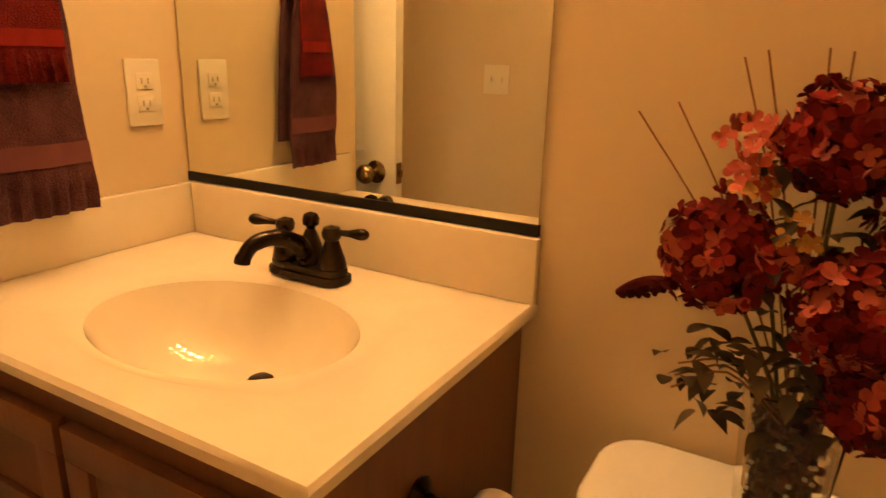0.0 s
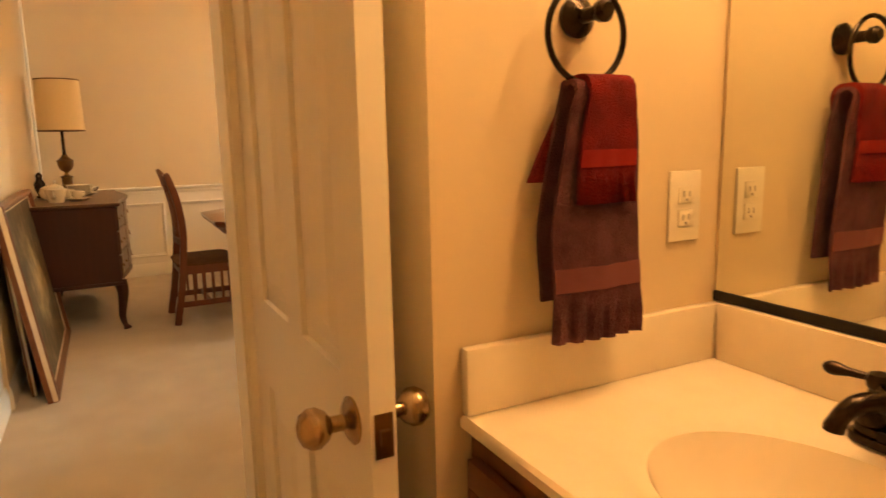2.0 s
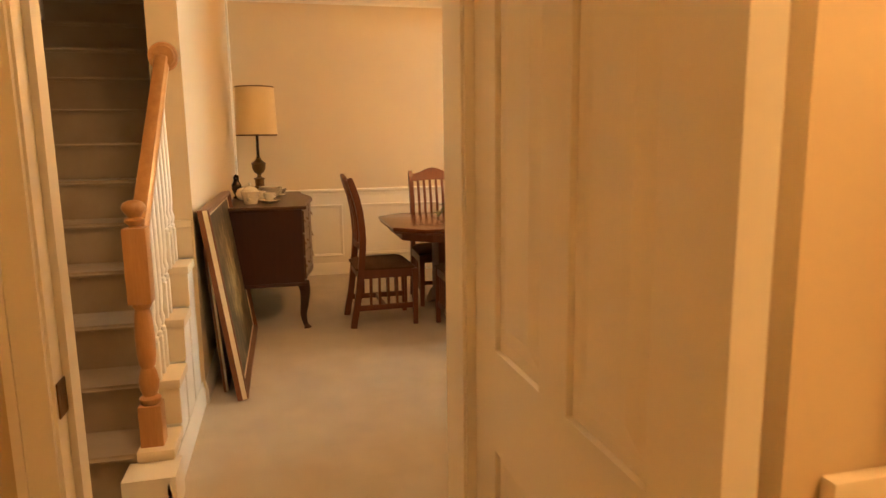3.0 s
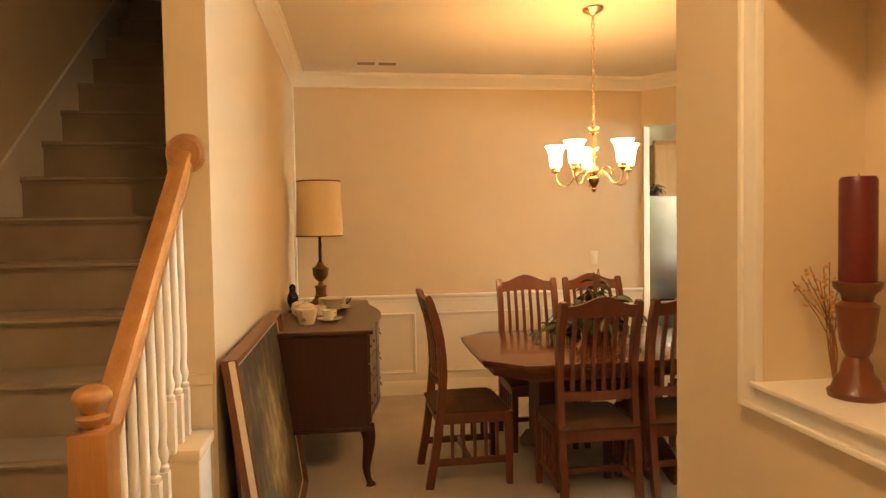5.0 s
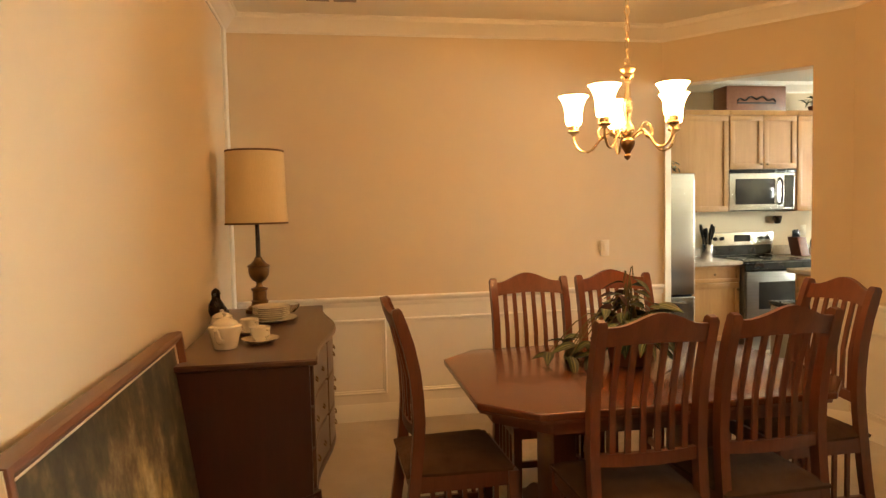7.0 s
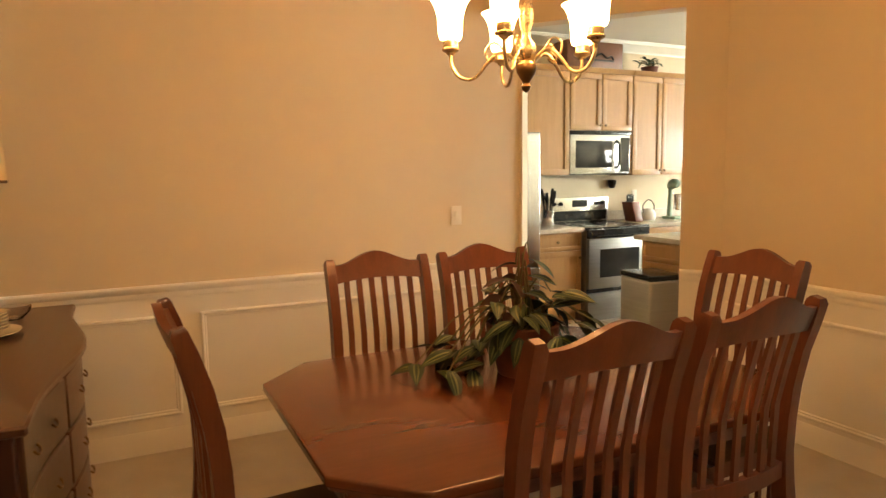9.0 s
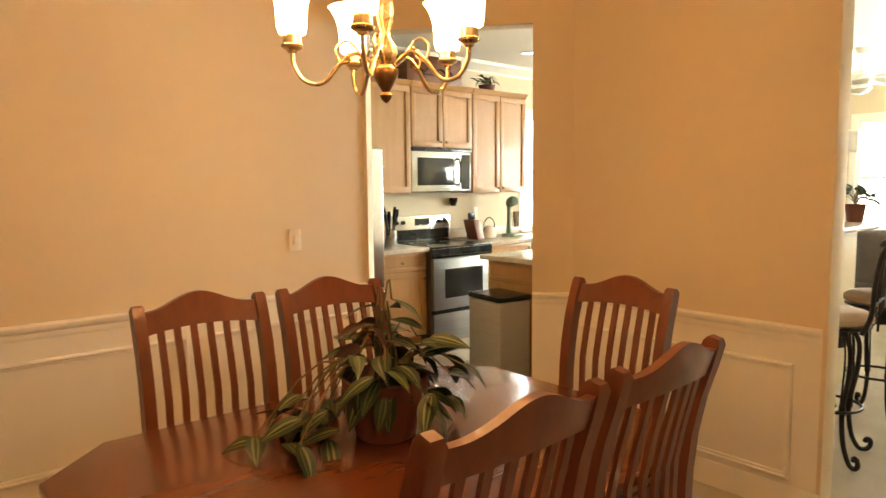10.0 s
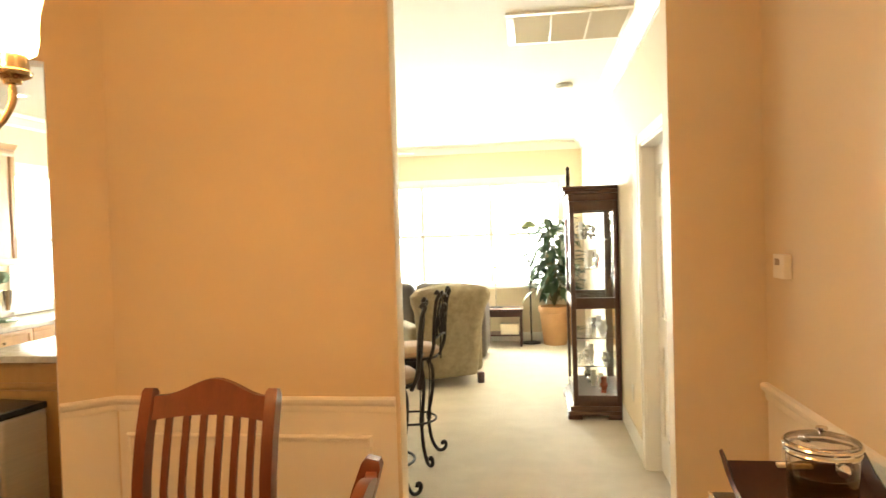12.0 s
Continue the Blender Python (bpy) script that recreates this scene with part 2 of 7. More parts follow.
def tube(bm, path, radius, segs=8, flat=1.0):
    """A round rod along a path of points; radius is one number or one for each point."""
    pts = [Vector(p) for p in path]
    radii = radius if isinstance(radius, (list, tuple)) else [radius] * len(pts)
    rings, side = [], None
    for i, p in enumerate(pts):
        ahead = (pts[min(i + 1, len(pts) - 1)] - pts[max(i - 1, 0)]).normalized()
        if side is None:
            side = ahead.orthogonal().normalized()
        side = (side - ahead * side.dot(ahead)).normalized()
        up = ahead.cross(side)
        rings.append([bm.verts.new(p + radii[i] * (math.cos(2 * math.pi * j / segs) * side + flat * math.sin(2 * math.pi * j / segs) * up)) for j in range(segs)])
    for lo, hi in zip(rings, rings[1:]):
        for j in range(segs):
            bm.faces.new((lo[j], lo[(j + 1) % segs], hi[(j + 1) % segs], hi[j]))
    bm.faces.new(rings[0][::-1])
    bm.faces.new(rings[-1])
    return bm


def rod(path, radius, segs=8, **kw):
    return tube(bmesh.new(), path, radius, segs, **kw)


def curve_points(points, steps=6):
    """A smooth line through points (Catmull-Rom)."""
    p = [Vector(q) for q in points]
    p = [2 * p[0] - p[1]] + p + [2 * p[-1] - p[-2]]
    out = []
    for i in range(1, len(p) - 2):
        for s in range(steps):
            t = s / steps
            out.append(0.5 * ((2 * p[i]) + (p[i + 1] - p[i - 1]) * t + (2 * p[i - 1] - 5 * p[i] + 4 * p[i + 1] - p[i + 2]) * t * t
                              + (3 * p[i] - p[i - 1] - 3 * p[i + 1] + p[i + 2]) * t ** 3))
    return out + [p[-2]]


def bar_along(path, width, depth, across=(1, 0, 0)):
    """A rectangular bar along a path; width lies along `across`."""
    bm = bmesh.new()
    pts, ac = [Vector(q) for q in path], Vector(across)
    rings = []
    for i, p in enumerate(pts):
        ahead = (pts[min(i + 1, len(pts) - 1)] - pts[max(i - 1, 0)]).normalized()
        n = ahead.cross(ac).normalized()
        w, d = (width[i] if isinstance(width, (list, tuple)) else width), (depth[i] if isinstance(depth, (list, tuple)) else depth)
        rings.append([bm.verts.new(p + ac * w / 2 * a + n * d / 2 * b) for a, b in ((-1, -1), (1, -1), (1, 1), (-1, 1))])
    for lo, hi in zip(rings, rings[1:]):
        for j in range(4):
            bm.faces.new((lo[j], lo[(j + 1) % 4], hi[(j + 1) % 4], hi[j]))
    bm.faces.new(rings[0][::-1])
    bm.faces.new(rings[-1])
    return bm


def slab(outline, z0, z1, bevel=0.0, segments=2):
    """An upright prism over an outline of (x, y)."""
    bm = bmesh.new()
    lo = [bm.verts.new((x, y, z0)) for x, y in outline]
    f = bm.faces.new(lo)
    bmesh.ops.recalc_face_normals(bm, faces=[f])
    top = bmesh.ops.extrude_face_region(bm, geom=[f])["geom"]
    bmesh.ops.translate(bm, verts=[v for v in top if isinstance(v, bmesh.types.BMVert)], vec=(0, 0, z1 - z0))
    bmesh.ops.recalc_face_normals(bm, faces=bm.faces)
    return bevelled(bm, bevel, segments) if bevel else bm


def turn(bm, m):
    bmesh.ops.transform(bm, matrix=m, verts=bm.verts)
    return bm


def part(name, bm, mat, parent=None, label="", smooth=True):
    """Links a bmesh as one mesh object under a thing or a part."""
    bmesh.ops.recalc_face_normals(bm, faces=bm.faces)
    me = bpy.data.meshes.new(name)
    bm.to_mesh(me)
    bm.free()
    me.materials.append(mat)
    if smooth:
        me.shade_smooth()
        me.set_sharp_from_angle(angle=radians(38))
    ob = new(name, me)
    ob.parent = parent
    if label:
        ob["label"] = label
    return ob


def again(ob, m, parent=None):
    """One more alike piece on the same mesh."""
    o = new(ob.name.split(".")[0], ob.data)
    o.parent = parent or ob.parent
    o.matrix_basis = m
    if "label" in ob:
        o["label"] = ob["label"]
    return o


def thing(name, label, category, m=None, group="", kind=""):
    ob = new(name)
    ob.empty_display_size = 0.1
    if m is not None:
        ob.matrix_basis = m
    return tagged(ob, label, category, group, kind)


def structure(name, bm, mat, label="", category=""):
    return tagged(part(name, bm, mat, None, label), label, category, "", "structure")


def boxes(*rows, bevel=0.0):
    bm = bmesh.new()
    for r in rows:
        box(bm, *r)
    return bevelled(bm, bevel) if bevel else bm


def moulding(path, profile, closed=False):
    """Sweeps a profile of (out, up) along a flat path of (x, y); out is to the right of the way taken."""
    bm = bmesh.new()
    pts = [Vector((*q, 0)) for q in path]
    n, rings = len(pts), []
    for i, p in enumerate(pts):
        a = (pts[i] - pts[i - 1]).normalized() if (i or closed) else None
        b = (pts[(i + 1) % n] - p).normalized() if (i < n - 1 or closed) else None
        a, b = a or b, b or a
        na, nb = Vector((a.y, -a.x, 0)), Vector((b.y, -b.x, 0))
        m = (na + nb).normalized()
        m /= max(0.3, m.dot(na))
        rings.append([bm.verts.new(p + m * o + Vector((0, 0, u))) for o, u in profile])
    k = len(profile)
    for i in range(n if closed else n - 1):
        lo, hi = rings[i], rings[(i + 1) % n]
        for j in range(k):
            bm.faces.new((lo[j], lo[(j + 1) % k], hi[(j + 1) % k], hi[j]))
    if not closed:
        bm.faces.new(rings[0])
        bm.faces.new(rings[-1][::-1])
    return bm


CROWN = [(0, -0.11), (0.012, -0.11), (0.016, -0.095), (0.03, -0.085), (0.062, -0.042), (0.085, -0.03), (0.09, -0.012), (0.102, -0.01), (0.102, 0), (0, 0)]
BASE = [(0, 0), (0.014, 0), (0.014, 0.085), (0.010, 0.095), (0.008, 0.115), (0.003, 0.125), (0, 0.125)]
RAIL = [(0, 0), (0.008, 0), (0.012, 0.012), (0.012, 0.03), (0.022, 0.038), (0.030, 0.05), (0.030, 0.062), (0.020, 0.07), (0, 0.07)]
FRAME = [(0, 0.0), (0.006, 0.0), (0.013, 0.006), (0.013, 0.012), (0.008, 0.02), (0, 0.022)]


def picture_mould(name, origin, along, width, z0, z1, label):
    """A raised rectangular panel mould flat on a wall; along: unit vector to the right on the wall, facing out = along x up turned."""
    ax = Vector((*along, 0))
    out = Vector((ax.y, -ax.x, 0))
    bm = bmesh.new()
    corners, prof = [(0, z0), (width, z0), (width, z1), (0, z1)], [(0.0, 0.0), (0.0, 0.012), (0.006, 0.018), (0.013, 0.018), (0.018, 0.010), (0.026, 0.009), (0.030, 0.0)]
    rings = []
    for i, (u, v) in enumerate(corners):
        du, dv = (1 if u == 0 else -1), (1 if v == z0 else -1)
        rings.append([bm.verts.new(Vector(origin) + ax * (u + du * i_) + Vector((0, 0, v + dv * i_)) + out * o) for i_, o in prof])
    for i in range(4):
        for j in range(len(prof) - 1):
            bm.faces.new((rings[i][j], rings[(i + 1) % 4][j], rings[(i + 1) % 4][j + 1], rings[i][j + 1]))
    return structure(name, bm, TRIM, label, "trim")


# ---- the shell ----
H = 2.79
XB, YL, YR = -9.598, -1.43, 2.487          # dining room: far wall, stair wall, wall beside the kitchen
XE = -5.816                                # end of the niche wall
XT, YM = -3.367, 0.058                     # bathroom: towel wall, mirror wall
P0, P1, P2 = (XB, 1.69), (-8.846, 2.337), (-8.672, YR)

structure("floor", block(-11.7, -1.0, -3.4, 9.2, -0.1, 0), CARPET, "beige cut-pile carpet floor through hall and rooms", "floor")
structure("ceiling", boxes((-9.7, -4.0, -1.575, 2.6, H, H + 0.12), (-11.7, -5.9, 2.6, 9.2, H, H + 0.12), (-11.7, -9.7, 1.4, 2.6, H, H + 0.12), (-5.1, -4.0, -2.62, -1.575, H, H + 0.12)),
          CEILING, "matt off-white flat ceiling", "ceiling")
structure("ceiling_bathroom", block(-4.0, -1.0, -1.8, 0.2, 2.5, 2.6), CEILING, "matt off-white bathroom ceiling", "ceiling")
structure("ceiling_stairwell", block(-9.84, -5.0, -2.62, -1.43, 5.3, 5.4), CEILING, "matt ceiling high over the stairwell", "ceiling")

structure("wall_back", block(XB - 0.12, XB, YL, P0[1], 0, H), PAINT, "beige painted dining room wall", "wall")
structure("wall_stair", boxes((-9.72, -6.32, -1.575, YL, 0, H), (-9.72, -5.1, -1.575, YL, H + 0.12, 5.3)), PAINT, "cream painted wall between stairs and dining room", "wall")
structure("wall_right", block(P2[0], -7.335, YR, YR + 0.12, 0, H), PAINT, "beige painted wall beside the kitchen opening", "wall")
u = (Vector(P1) - Vector(P0)).normalized()
v = Vector((-u.y, u.x))


def on_angle(a, b, z0, z1):
    pts = [Vector(P0) + u * a, Vector(P0) + u * b, Vector(P0) + u * b + v * 0.12, Vector(P0) + u * a + v * 0.12]
    return slab([tuple(q) for q in pts], z0, z1)


L1, L2 = (Vector(P1) - Vector(P0)).length, (Vector(P2) - Vector(P0)).length
angle_wall = on_angle(L1, L2, 0, H)
for piece in (on_angle(0, 0.02, 0, H), on_angle(0.02, L1, 2.36, H)):
    tmp = bpy.data.meshes.new("tmp")
    piece.to_mesh(tmp)
    piece.free()
    angle_wall.from_mesh(tmp)
    bpy.data.meshes.remove(tmp)
structure("wall_angled", angle_wall, PAINT, "short slanting wall with an open way into the kitchen", "wall")
structure("wall_niche", boxes((XE, -5.378, 0.069, 0.37, 0, H), (-4.62, -4.12, 0.069, 0.37, 0, H), (-5.378, -4.62, 0.069, 0.37, 0, 1.065), (-5.378, -4.62, 0.069, 0.37, 2.06, H), (-5.378, -4.62, 0.34, 0.37, 1.065, 2.06)),
          PAINT, "cream hall wall with a framed niche", "wall")
structure("wall_dining_east", block(XE, XE + 0.12, 0.37, YR, 0, H), PAINT, "cream painted dining room wall", "wall")
structure("wall_stub", block(-6.18, XE + 0.12, YR, YR + 0.12, 0, H), PAINT, "narrow beige wall beside the living room way", "wall")
structure("wall_passage", boxes((-6.05, -5.93, YR + 0.12, 3.16, 0, H), (-6.05, -5.93, 3.98, 9.0, 0, H), (-6.05, -5.93, 3.16, 3.98, 2.078, H)), PAINT, "pale painted passage wall with a doorway", "wall")
structure("wall_bathroom_towel", block(-4.0, XT, -0.51, YM, 0, 2.5), PAINT_BATH, "warm beige bathroom wall behind the towel ring", "wall")
structure("wall_bathroom_mirror", block(-4.0, -1.08, YM, YM + 0.12, 0, 2.5), PAINT_BATH, "warm beige bathroom wall behind mirror and toilet", "wall")
structure("wall_bathroom_door", boxes((-4.12, -4.0, -0.645, 0.069, 0, H), (-4.12, -4.0, -2.62, -1.375, 0, H), (-4.12, -4.0, -1.375, -0.645, 2.05, H)), PAINT, "beige wall with the bathroom doorway", "wall")
structure("wall_bathroom_south", block(-4.0, -1.08, -1.77, -1.65, 0, 2.5), PAINT_BATH, "plain beige bathroom wall with a light switch", "wall")
structure("wall_bathroom_east", block(-1.2, -1.08, -1.65, YM, 0, 2.5), PAINT_BATH, "plain beige bathroom wall", "wall")
structure("wall_stair_outer", block(-9.72, -4.12, -2.62, -2.5, 0, 5.3), PAINT, "shaded cream wall along the stairs", "wall")
structure("wall_stair_end", block(-9.84, -9.72, -2.62, -1.43, 0, 5.3), PAINT, "cream wall at the head of the stairs", "wall")
structure("wall_stairwell_front", block(-5.1, -5.0, -2.5, -1.43, H + 0.12, 5.3), PAINT, "cream wall over the foot of the stairs", "wall")
structure("wall_kitchen_back", boxes((-11.67, -11.55, 1.4, 5.2, 0, H), (-11.67, -11.55, 6.3, 9.1, 0, H), (-11.67, -11.55, 5.2, 6.3, 0, 0.95), (-11.67, -11.55, 5.2, 6.3, 2.27, H)), PAINT, "pale kitchen wall behind the range", "wall")
structure("wall_kitchen_side", block(-11.55, XB - 0.12, 1.45, 1.57, 0, H), PAINT, "pale kitchen wall beside the refrigerator", "wall")
structure("wall_living_far", boxes((-11.55, -9.3, 9.0, 9.12, 0, H), (-6.35, -5.93, 9.0, 9.12, 0, H), (-9.3, -6.35, 9.0, 9.12, 0, 0.78), (-9.3, -6.35, 9.0, 9.12, 2.25, H)), PAINT, "pale yellow living room wall round a wide window", "wall")

# ---- trim of the dining room, hall and living room ----


def run(name, path, profile, z, label, mat=None):
    """A moulding along a path; the room lies to the right of the way taken."""
    bm = moulding(path, profile)
    bmesh.ops.translate(bm, verts=bm.verts, vec=(0, 0, z))
    return structure(name, bm, mat or TRIM, label, "trim")


run("trim_crown_dining", [(-6.32, YL), (XB, YL), P0, P2, (-7.335, YR)], CROWN, H, "white crown moulding of the dining room")
run("trim_crown_east", [(-6.18, YR), (XE, YR), (XE, 0.069)], CROWN, H, "white crown moulding of the dining room")
run("trim_crown_passage", [(-6.05, 9.0), (-6.05, YR + 0.12)], CROWN, H, "white crown moulding along the passage")
run("trim_crown_far", [(-11.55, 9.0), (-6.05, 9.0)], CROWN, H, "white crown moulding of the living room")
run("trim_crown_kitchen", [(-11.55, 1.57), (-11.55, 9.0)], CROWN, H, "white crown moulding of the kitchen")
run("trim_chair_rail_back", [(XB, YL + 0.02), P0], RAIL, 0.815, "white moulded chair rail")
run("trim_chair_rail_right", [P1, P2, (-7.35, YR)], RAIL, 0.775, "white moulded chair rail")
run("trim_chair_rail_east", [(XE, YR), (XE, 0.09)], RAIL, 0.84, "white moulded chair rail")
run("baseboard_stair_wall", [(-6.32, YL), (XB, YL)], BASE, 0, "white painted baseboard")
run("baseboard_back", [(XB, YL + 0.014), P0], BASE, 0, "white painted baseboard")
run("baseboard_right", [P1, P2, (-7.335, YR)], BASE, 0, "white painted baseboard")
run("baseboard_east", [(-6.18, YR), (XE, YR), (XE, 0.069)], BASE, 0, "white painted baseboard")
run("baseboard_niche", [(XE, 0.069), (-4.12, 0.069)], BASE, 0, "white painted baseboard")
run("baseboard_passage", [(-6.05, 9.0), (-6.05, 4.06)], BASE, 0, "white painted baseboard")
run("baseboard_far", [(-11.55, 9.0), (-6.05, 9.0)], BASE, 0, "white painted baseboard")
# smooth white dado below the rails
structure("wall_dado_back", block(XB, XB + 0.004, YL + 0.02, P0[1] - 0.01, 0.12, 0.82), WAINSCOT, "white painted dado", "wall")
structure("wall_dado_right", block(P2[0] + 0.01, -7.35, YR - 0.004, YR, 0.12, 0.78), WAINSCOT, "white painted dado", "wall")
structure("wall_dado_east", block(XE - 0.004, XE, 0.09, YR - 0.01, 0.12, 0.845), WAINSCOT, "white painted dado", "wall")
structure("wall_dado_slant", slab([tuple(Vector(P1) - v * 0.004), tuple(Vector(P2) - v * 0.004), P2, P1], 0.12, 0.78), WAINSCOT, "white painted dado", "wall")
for y0, y1 in ((-1.33, -0.41), (-0.30, 0.62), (0.73, 1.62)):
    picture_mould("trim_panel_mould", (XB + 0.004, y0, 0), (0, 1), y1 - y0, 0.19, 0.725, "raised white panel moulding on the dado")
picture_mould("trim_panel_mould", (-8.62, YR - 0.004, 0), (1, 0), 1.16, 0.15, 0.675, "raised white panel moulding on the dado")
for y0 in (1.30, 0.15):
    picture_mould("trim_panel_mould", (XE - 0.004, y0 + 1.0, 0), (0, -1), 1.0, 0.17, 0.73, "raised white panel moulding on the dado")
structure("trim_corner_board", block(XB + 0.03, XB + 0.13, YL, YL + 0.018, 0.125, H - 0.11, 0.004), TRIM, "white upright trim board in the corner", "trim")
structure("trim_niche_frame", boxes((-5.450, -5.436, 0.043, 0.069, 1.026, 2.135), (-5.436, -5.392, 0.051, 0.069, 1.040, 2.121), (-5.392, -5.378, 0.047, 0.069, 1.084, 2.06), (-4.62, -4.545, 0.051, 0.069, 1.026, 2.135), (-5.392, -4.62, 0.051, 0.069, 2.06, 2.121),
                                   (-5.436, -4.62, 0.043, 0.069, 2.121, 2.135), (-5.436, -4.62, 0.043, 0.069, 1.026, 1.040), (-5.392, -4.62, 0.051, 0.069, 1.040, 1.084), (-5.392, -4.605, 0.038, 0.34, 1.084, 1.097), bevel=0.003), TRIM, "white moulded frame and sill of the niche", "trim")
structure("trim_opening_left", block(-7.35, -7.335 + 0.004, YR - 0.004, YR + 0.124, 0.0, H - 0.12, 0.002), PAINT, "painted corner of the living room way", "trim")

# doorway of the bathroom
structure("trim_bathroom_jamb", boxes((-4.125, -3.995, -0.665, -0.643, 0, 2.05), (-4.125, -3.995, -1.377, -1.355, 0, 2.05), (-4.125, -3.995, -1.355, -0.665, 2.03, 2.052), (-4.075, -4.04, -1.355, -1.343, 0, 2.03)),
          TRIM, "white painted door jamb", "trim")
CASING = [(0, 0), (0.006, 0), (0.012, 0.012), (0.012, 0.03), (0.018, 0.045), (0.018, 0.06), (0, 0.06)]


def casing(name, x, y0, y1, z1, out, label):
    """A door casing on a wall across x, from y0 to y1; out: the side (+1, -1) that it stands proud of."""
    bm = bmesh.new()
    for a, b in ((y0 - 0.06, y0), (y1, y1 + 0.06)):
        box(bm, x, x + out * 0.016, a, b, 0, z1 + 0.06)
    box(bm, x, x + out * 0.016, y0, y1, z1, z1 + 0.06)
    for a, b in ((y0 - 0.06, y0 - 0.045), (y1 + 0.045, y1 + 0.06)):
        box(bm, x, x + out * 0.022, a, b, 0, z1 + 0.06)
    return structure(name, bm, TRIM, label, "trim")


casing("trim_bathroom_casing", -4.0, -1.36, -0.66, 2.035, 1, "white moulded door casing")
casing("trim_bathroom_casing_hall", -4.12, -1.36, -0.66, 2.035, -1, "white moulded door casing")
casing("trim_passage_casing", -6.05, 3.16, 3.98, 2.075, -1, "white moulded door casing")
structure("trim_passage_jamb", boxes((-6.053, -5.93, 3.157, 3.172, 0, 2.055), (-6.053, -5.93, 3.968, 3.983, 0, 2.055), (-6.053, -5.93, 3.172, 3.968, 2.055, 2.078)), TRIM, "white painted door jamb", "trim")


def panel_door(name, w, h, label, category="door"):
    """A white six-panel door; hinge edge at x = 0, leaf to +x, thickness along y."""
    d = thing(name, label, category, None, "", "structure")
    bm = bmesh.new()
    t, s = 0.0175, 0.11
    mid = w / 2
    rows = ((0.24, 0.80), (0.98, 1.60), (1.72, h - 0.12))
    cols = ((s, mid - 0.045), (mid + 0.045, w - s))
    xs, zs = [0, s, mid - 0.045, mid + 0.045, w - s, w], [0, rows[0][0], rows[0][1], rows[1][0], rows[1][1], rows[2][0], rows[2][1], h]
    for i in range(5):
        for j in range(7):
            if not (i in (1, 3) and j in (1, 3, 5)):
                box(bm, xs[i], xs[i + 1], -t, t, zs[j], zs[j + 1])
    bmesh.ops.remove_doubles(bm, verts=bm.verts, dist=1e-5)
    part("leaf", bm, TRIM, d)
    for a, b in cols:
        for c, e in rows:
            pb = bmesh.new()
            box(pb, a, b, -t + 0.010, t - 0.010, c, e)
            for side in (-1, 1):
                y = side * (t - 0.010)
                lo = [pb.verts.new(q) for q in ((a + 0.02, y, c + 0.02), (b - 0.02, y, c + 0.02), (b - 0.02, y, e - 0.02), (a + 0.02, y, e - 0.02))]
                y2 = side * (t - 0.003)
                hi = [pb.verts.new(q) for q in ((a + 0.05, y2, c + 0.05), (b - 0.05, y2, c + 0.05), (b - 0.05, y2, e - 0.05), (a + 0.05, y2, e - 0.05))]
                for k in range(4):
                    pb.faces.new((lo[k], lo[(k + 1) % 4], hi[(k + 1) % 4], hi[k]))
                pb.faces.new(hi)
            part("panel", pb, TRIM, d, smooth=False)
    return d


door = panel_door("door_1", 0.69, 2.02, "white six-panel door standing open, with a brass knob")
door.matrix_basis = pose(-3.985, -0.625, 0.012, 0, 0, 0.6)
KNOB = [(0.001, 0), (0.032, 0), (0.033, 0.004), (0.024, 0.010), (0.011, 0.014), (0.011, 0.032), (0.020, 0.038), (0.0275, 0.050), (0.0275, 0.060), (0.021, 0.071), (0.010, 0.076), (0.0005, 0.077)]
KNOB_BRASS = material("tarnished_knob", (0.34, 0.25, 0.14), (0.50, 0.38, 0.23), 0.25, 1, 12, 120, 0.02)
for side in (1, -1):
    knob = part("knob", turned(KNOB), KNOB_BRASS, door, "round brass knob")
    knob.matrix_basis = pose(0.625, side * 0.0175, 0.925, -90 * side, 0, 0)
part("latch_plate", boxes((0.69, 0.692, -0.0125, 0.0125, 0.895, 0.955), (0.692, 0.700, -0.007, 0.007, 0.915, 0.935)), DARK_BRASS, door, "dark latch plate")
strike = thing("strike_plate", "small brass strike plate on the white jamb", "strike plate", pose(-4.02, -1.354, 0.93))
part("plate", boxes((-0.03, 0.02, 0, 0.0025, -0.03, 0.03), (-0.012, 0.008, 0.0025, 0.003, -0.014, 0.014)), DARK_BRASS, strike)
door2 = panel_door("door_2", 0.792, 2.035, "white six-panel door, shut, in the passage")
door2.matrix_basis = pose(-5.952, 3.966, 0.012, 0, 0, -90)
k2 = part("knob", turned(KNOB), STEEL, door2, "round steel knob")
k2.matrix_basis = pose(0.735, -0.0175, 0.93, 90, 0, 0)

# ---- stairs ----
RISE, GO, X0, STEPS = 0.195, 0.23, -5.37, 16
stairs = thing("stairs", "carpeted stairs rising beside the hall", "stairs", None, "", "structure")
for k in range(1, STEPS + 1):
    xa = X0 - GO * (k - 1)
    y1 = -1.572 if k < 6 else -1.58
    bm = bmesh.new()
    box(bm, xa - GO - 0.02, xa - 0.028, -2.485, y1, RISE * (k - 1) - (0.02 if k > 1 else 0), RISE * k - 0.03)
    box(bm, xa - GO - 0.025, xa, -2.485, y1, RISE * k - 0.032, RISE * k)
    bmesh.ops.bevel(bm, geom=[e for e in bm.edges if abs(e.verts[0].co.x - xa) < 1e-4 and abs(e.verts[1].co.x - xa) < 1e-4], offset=0.013, segments=3, affect="EDGES")
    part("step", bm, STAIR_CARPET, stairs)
sk = bmesh.new()
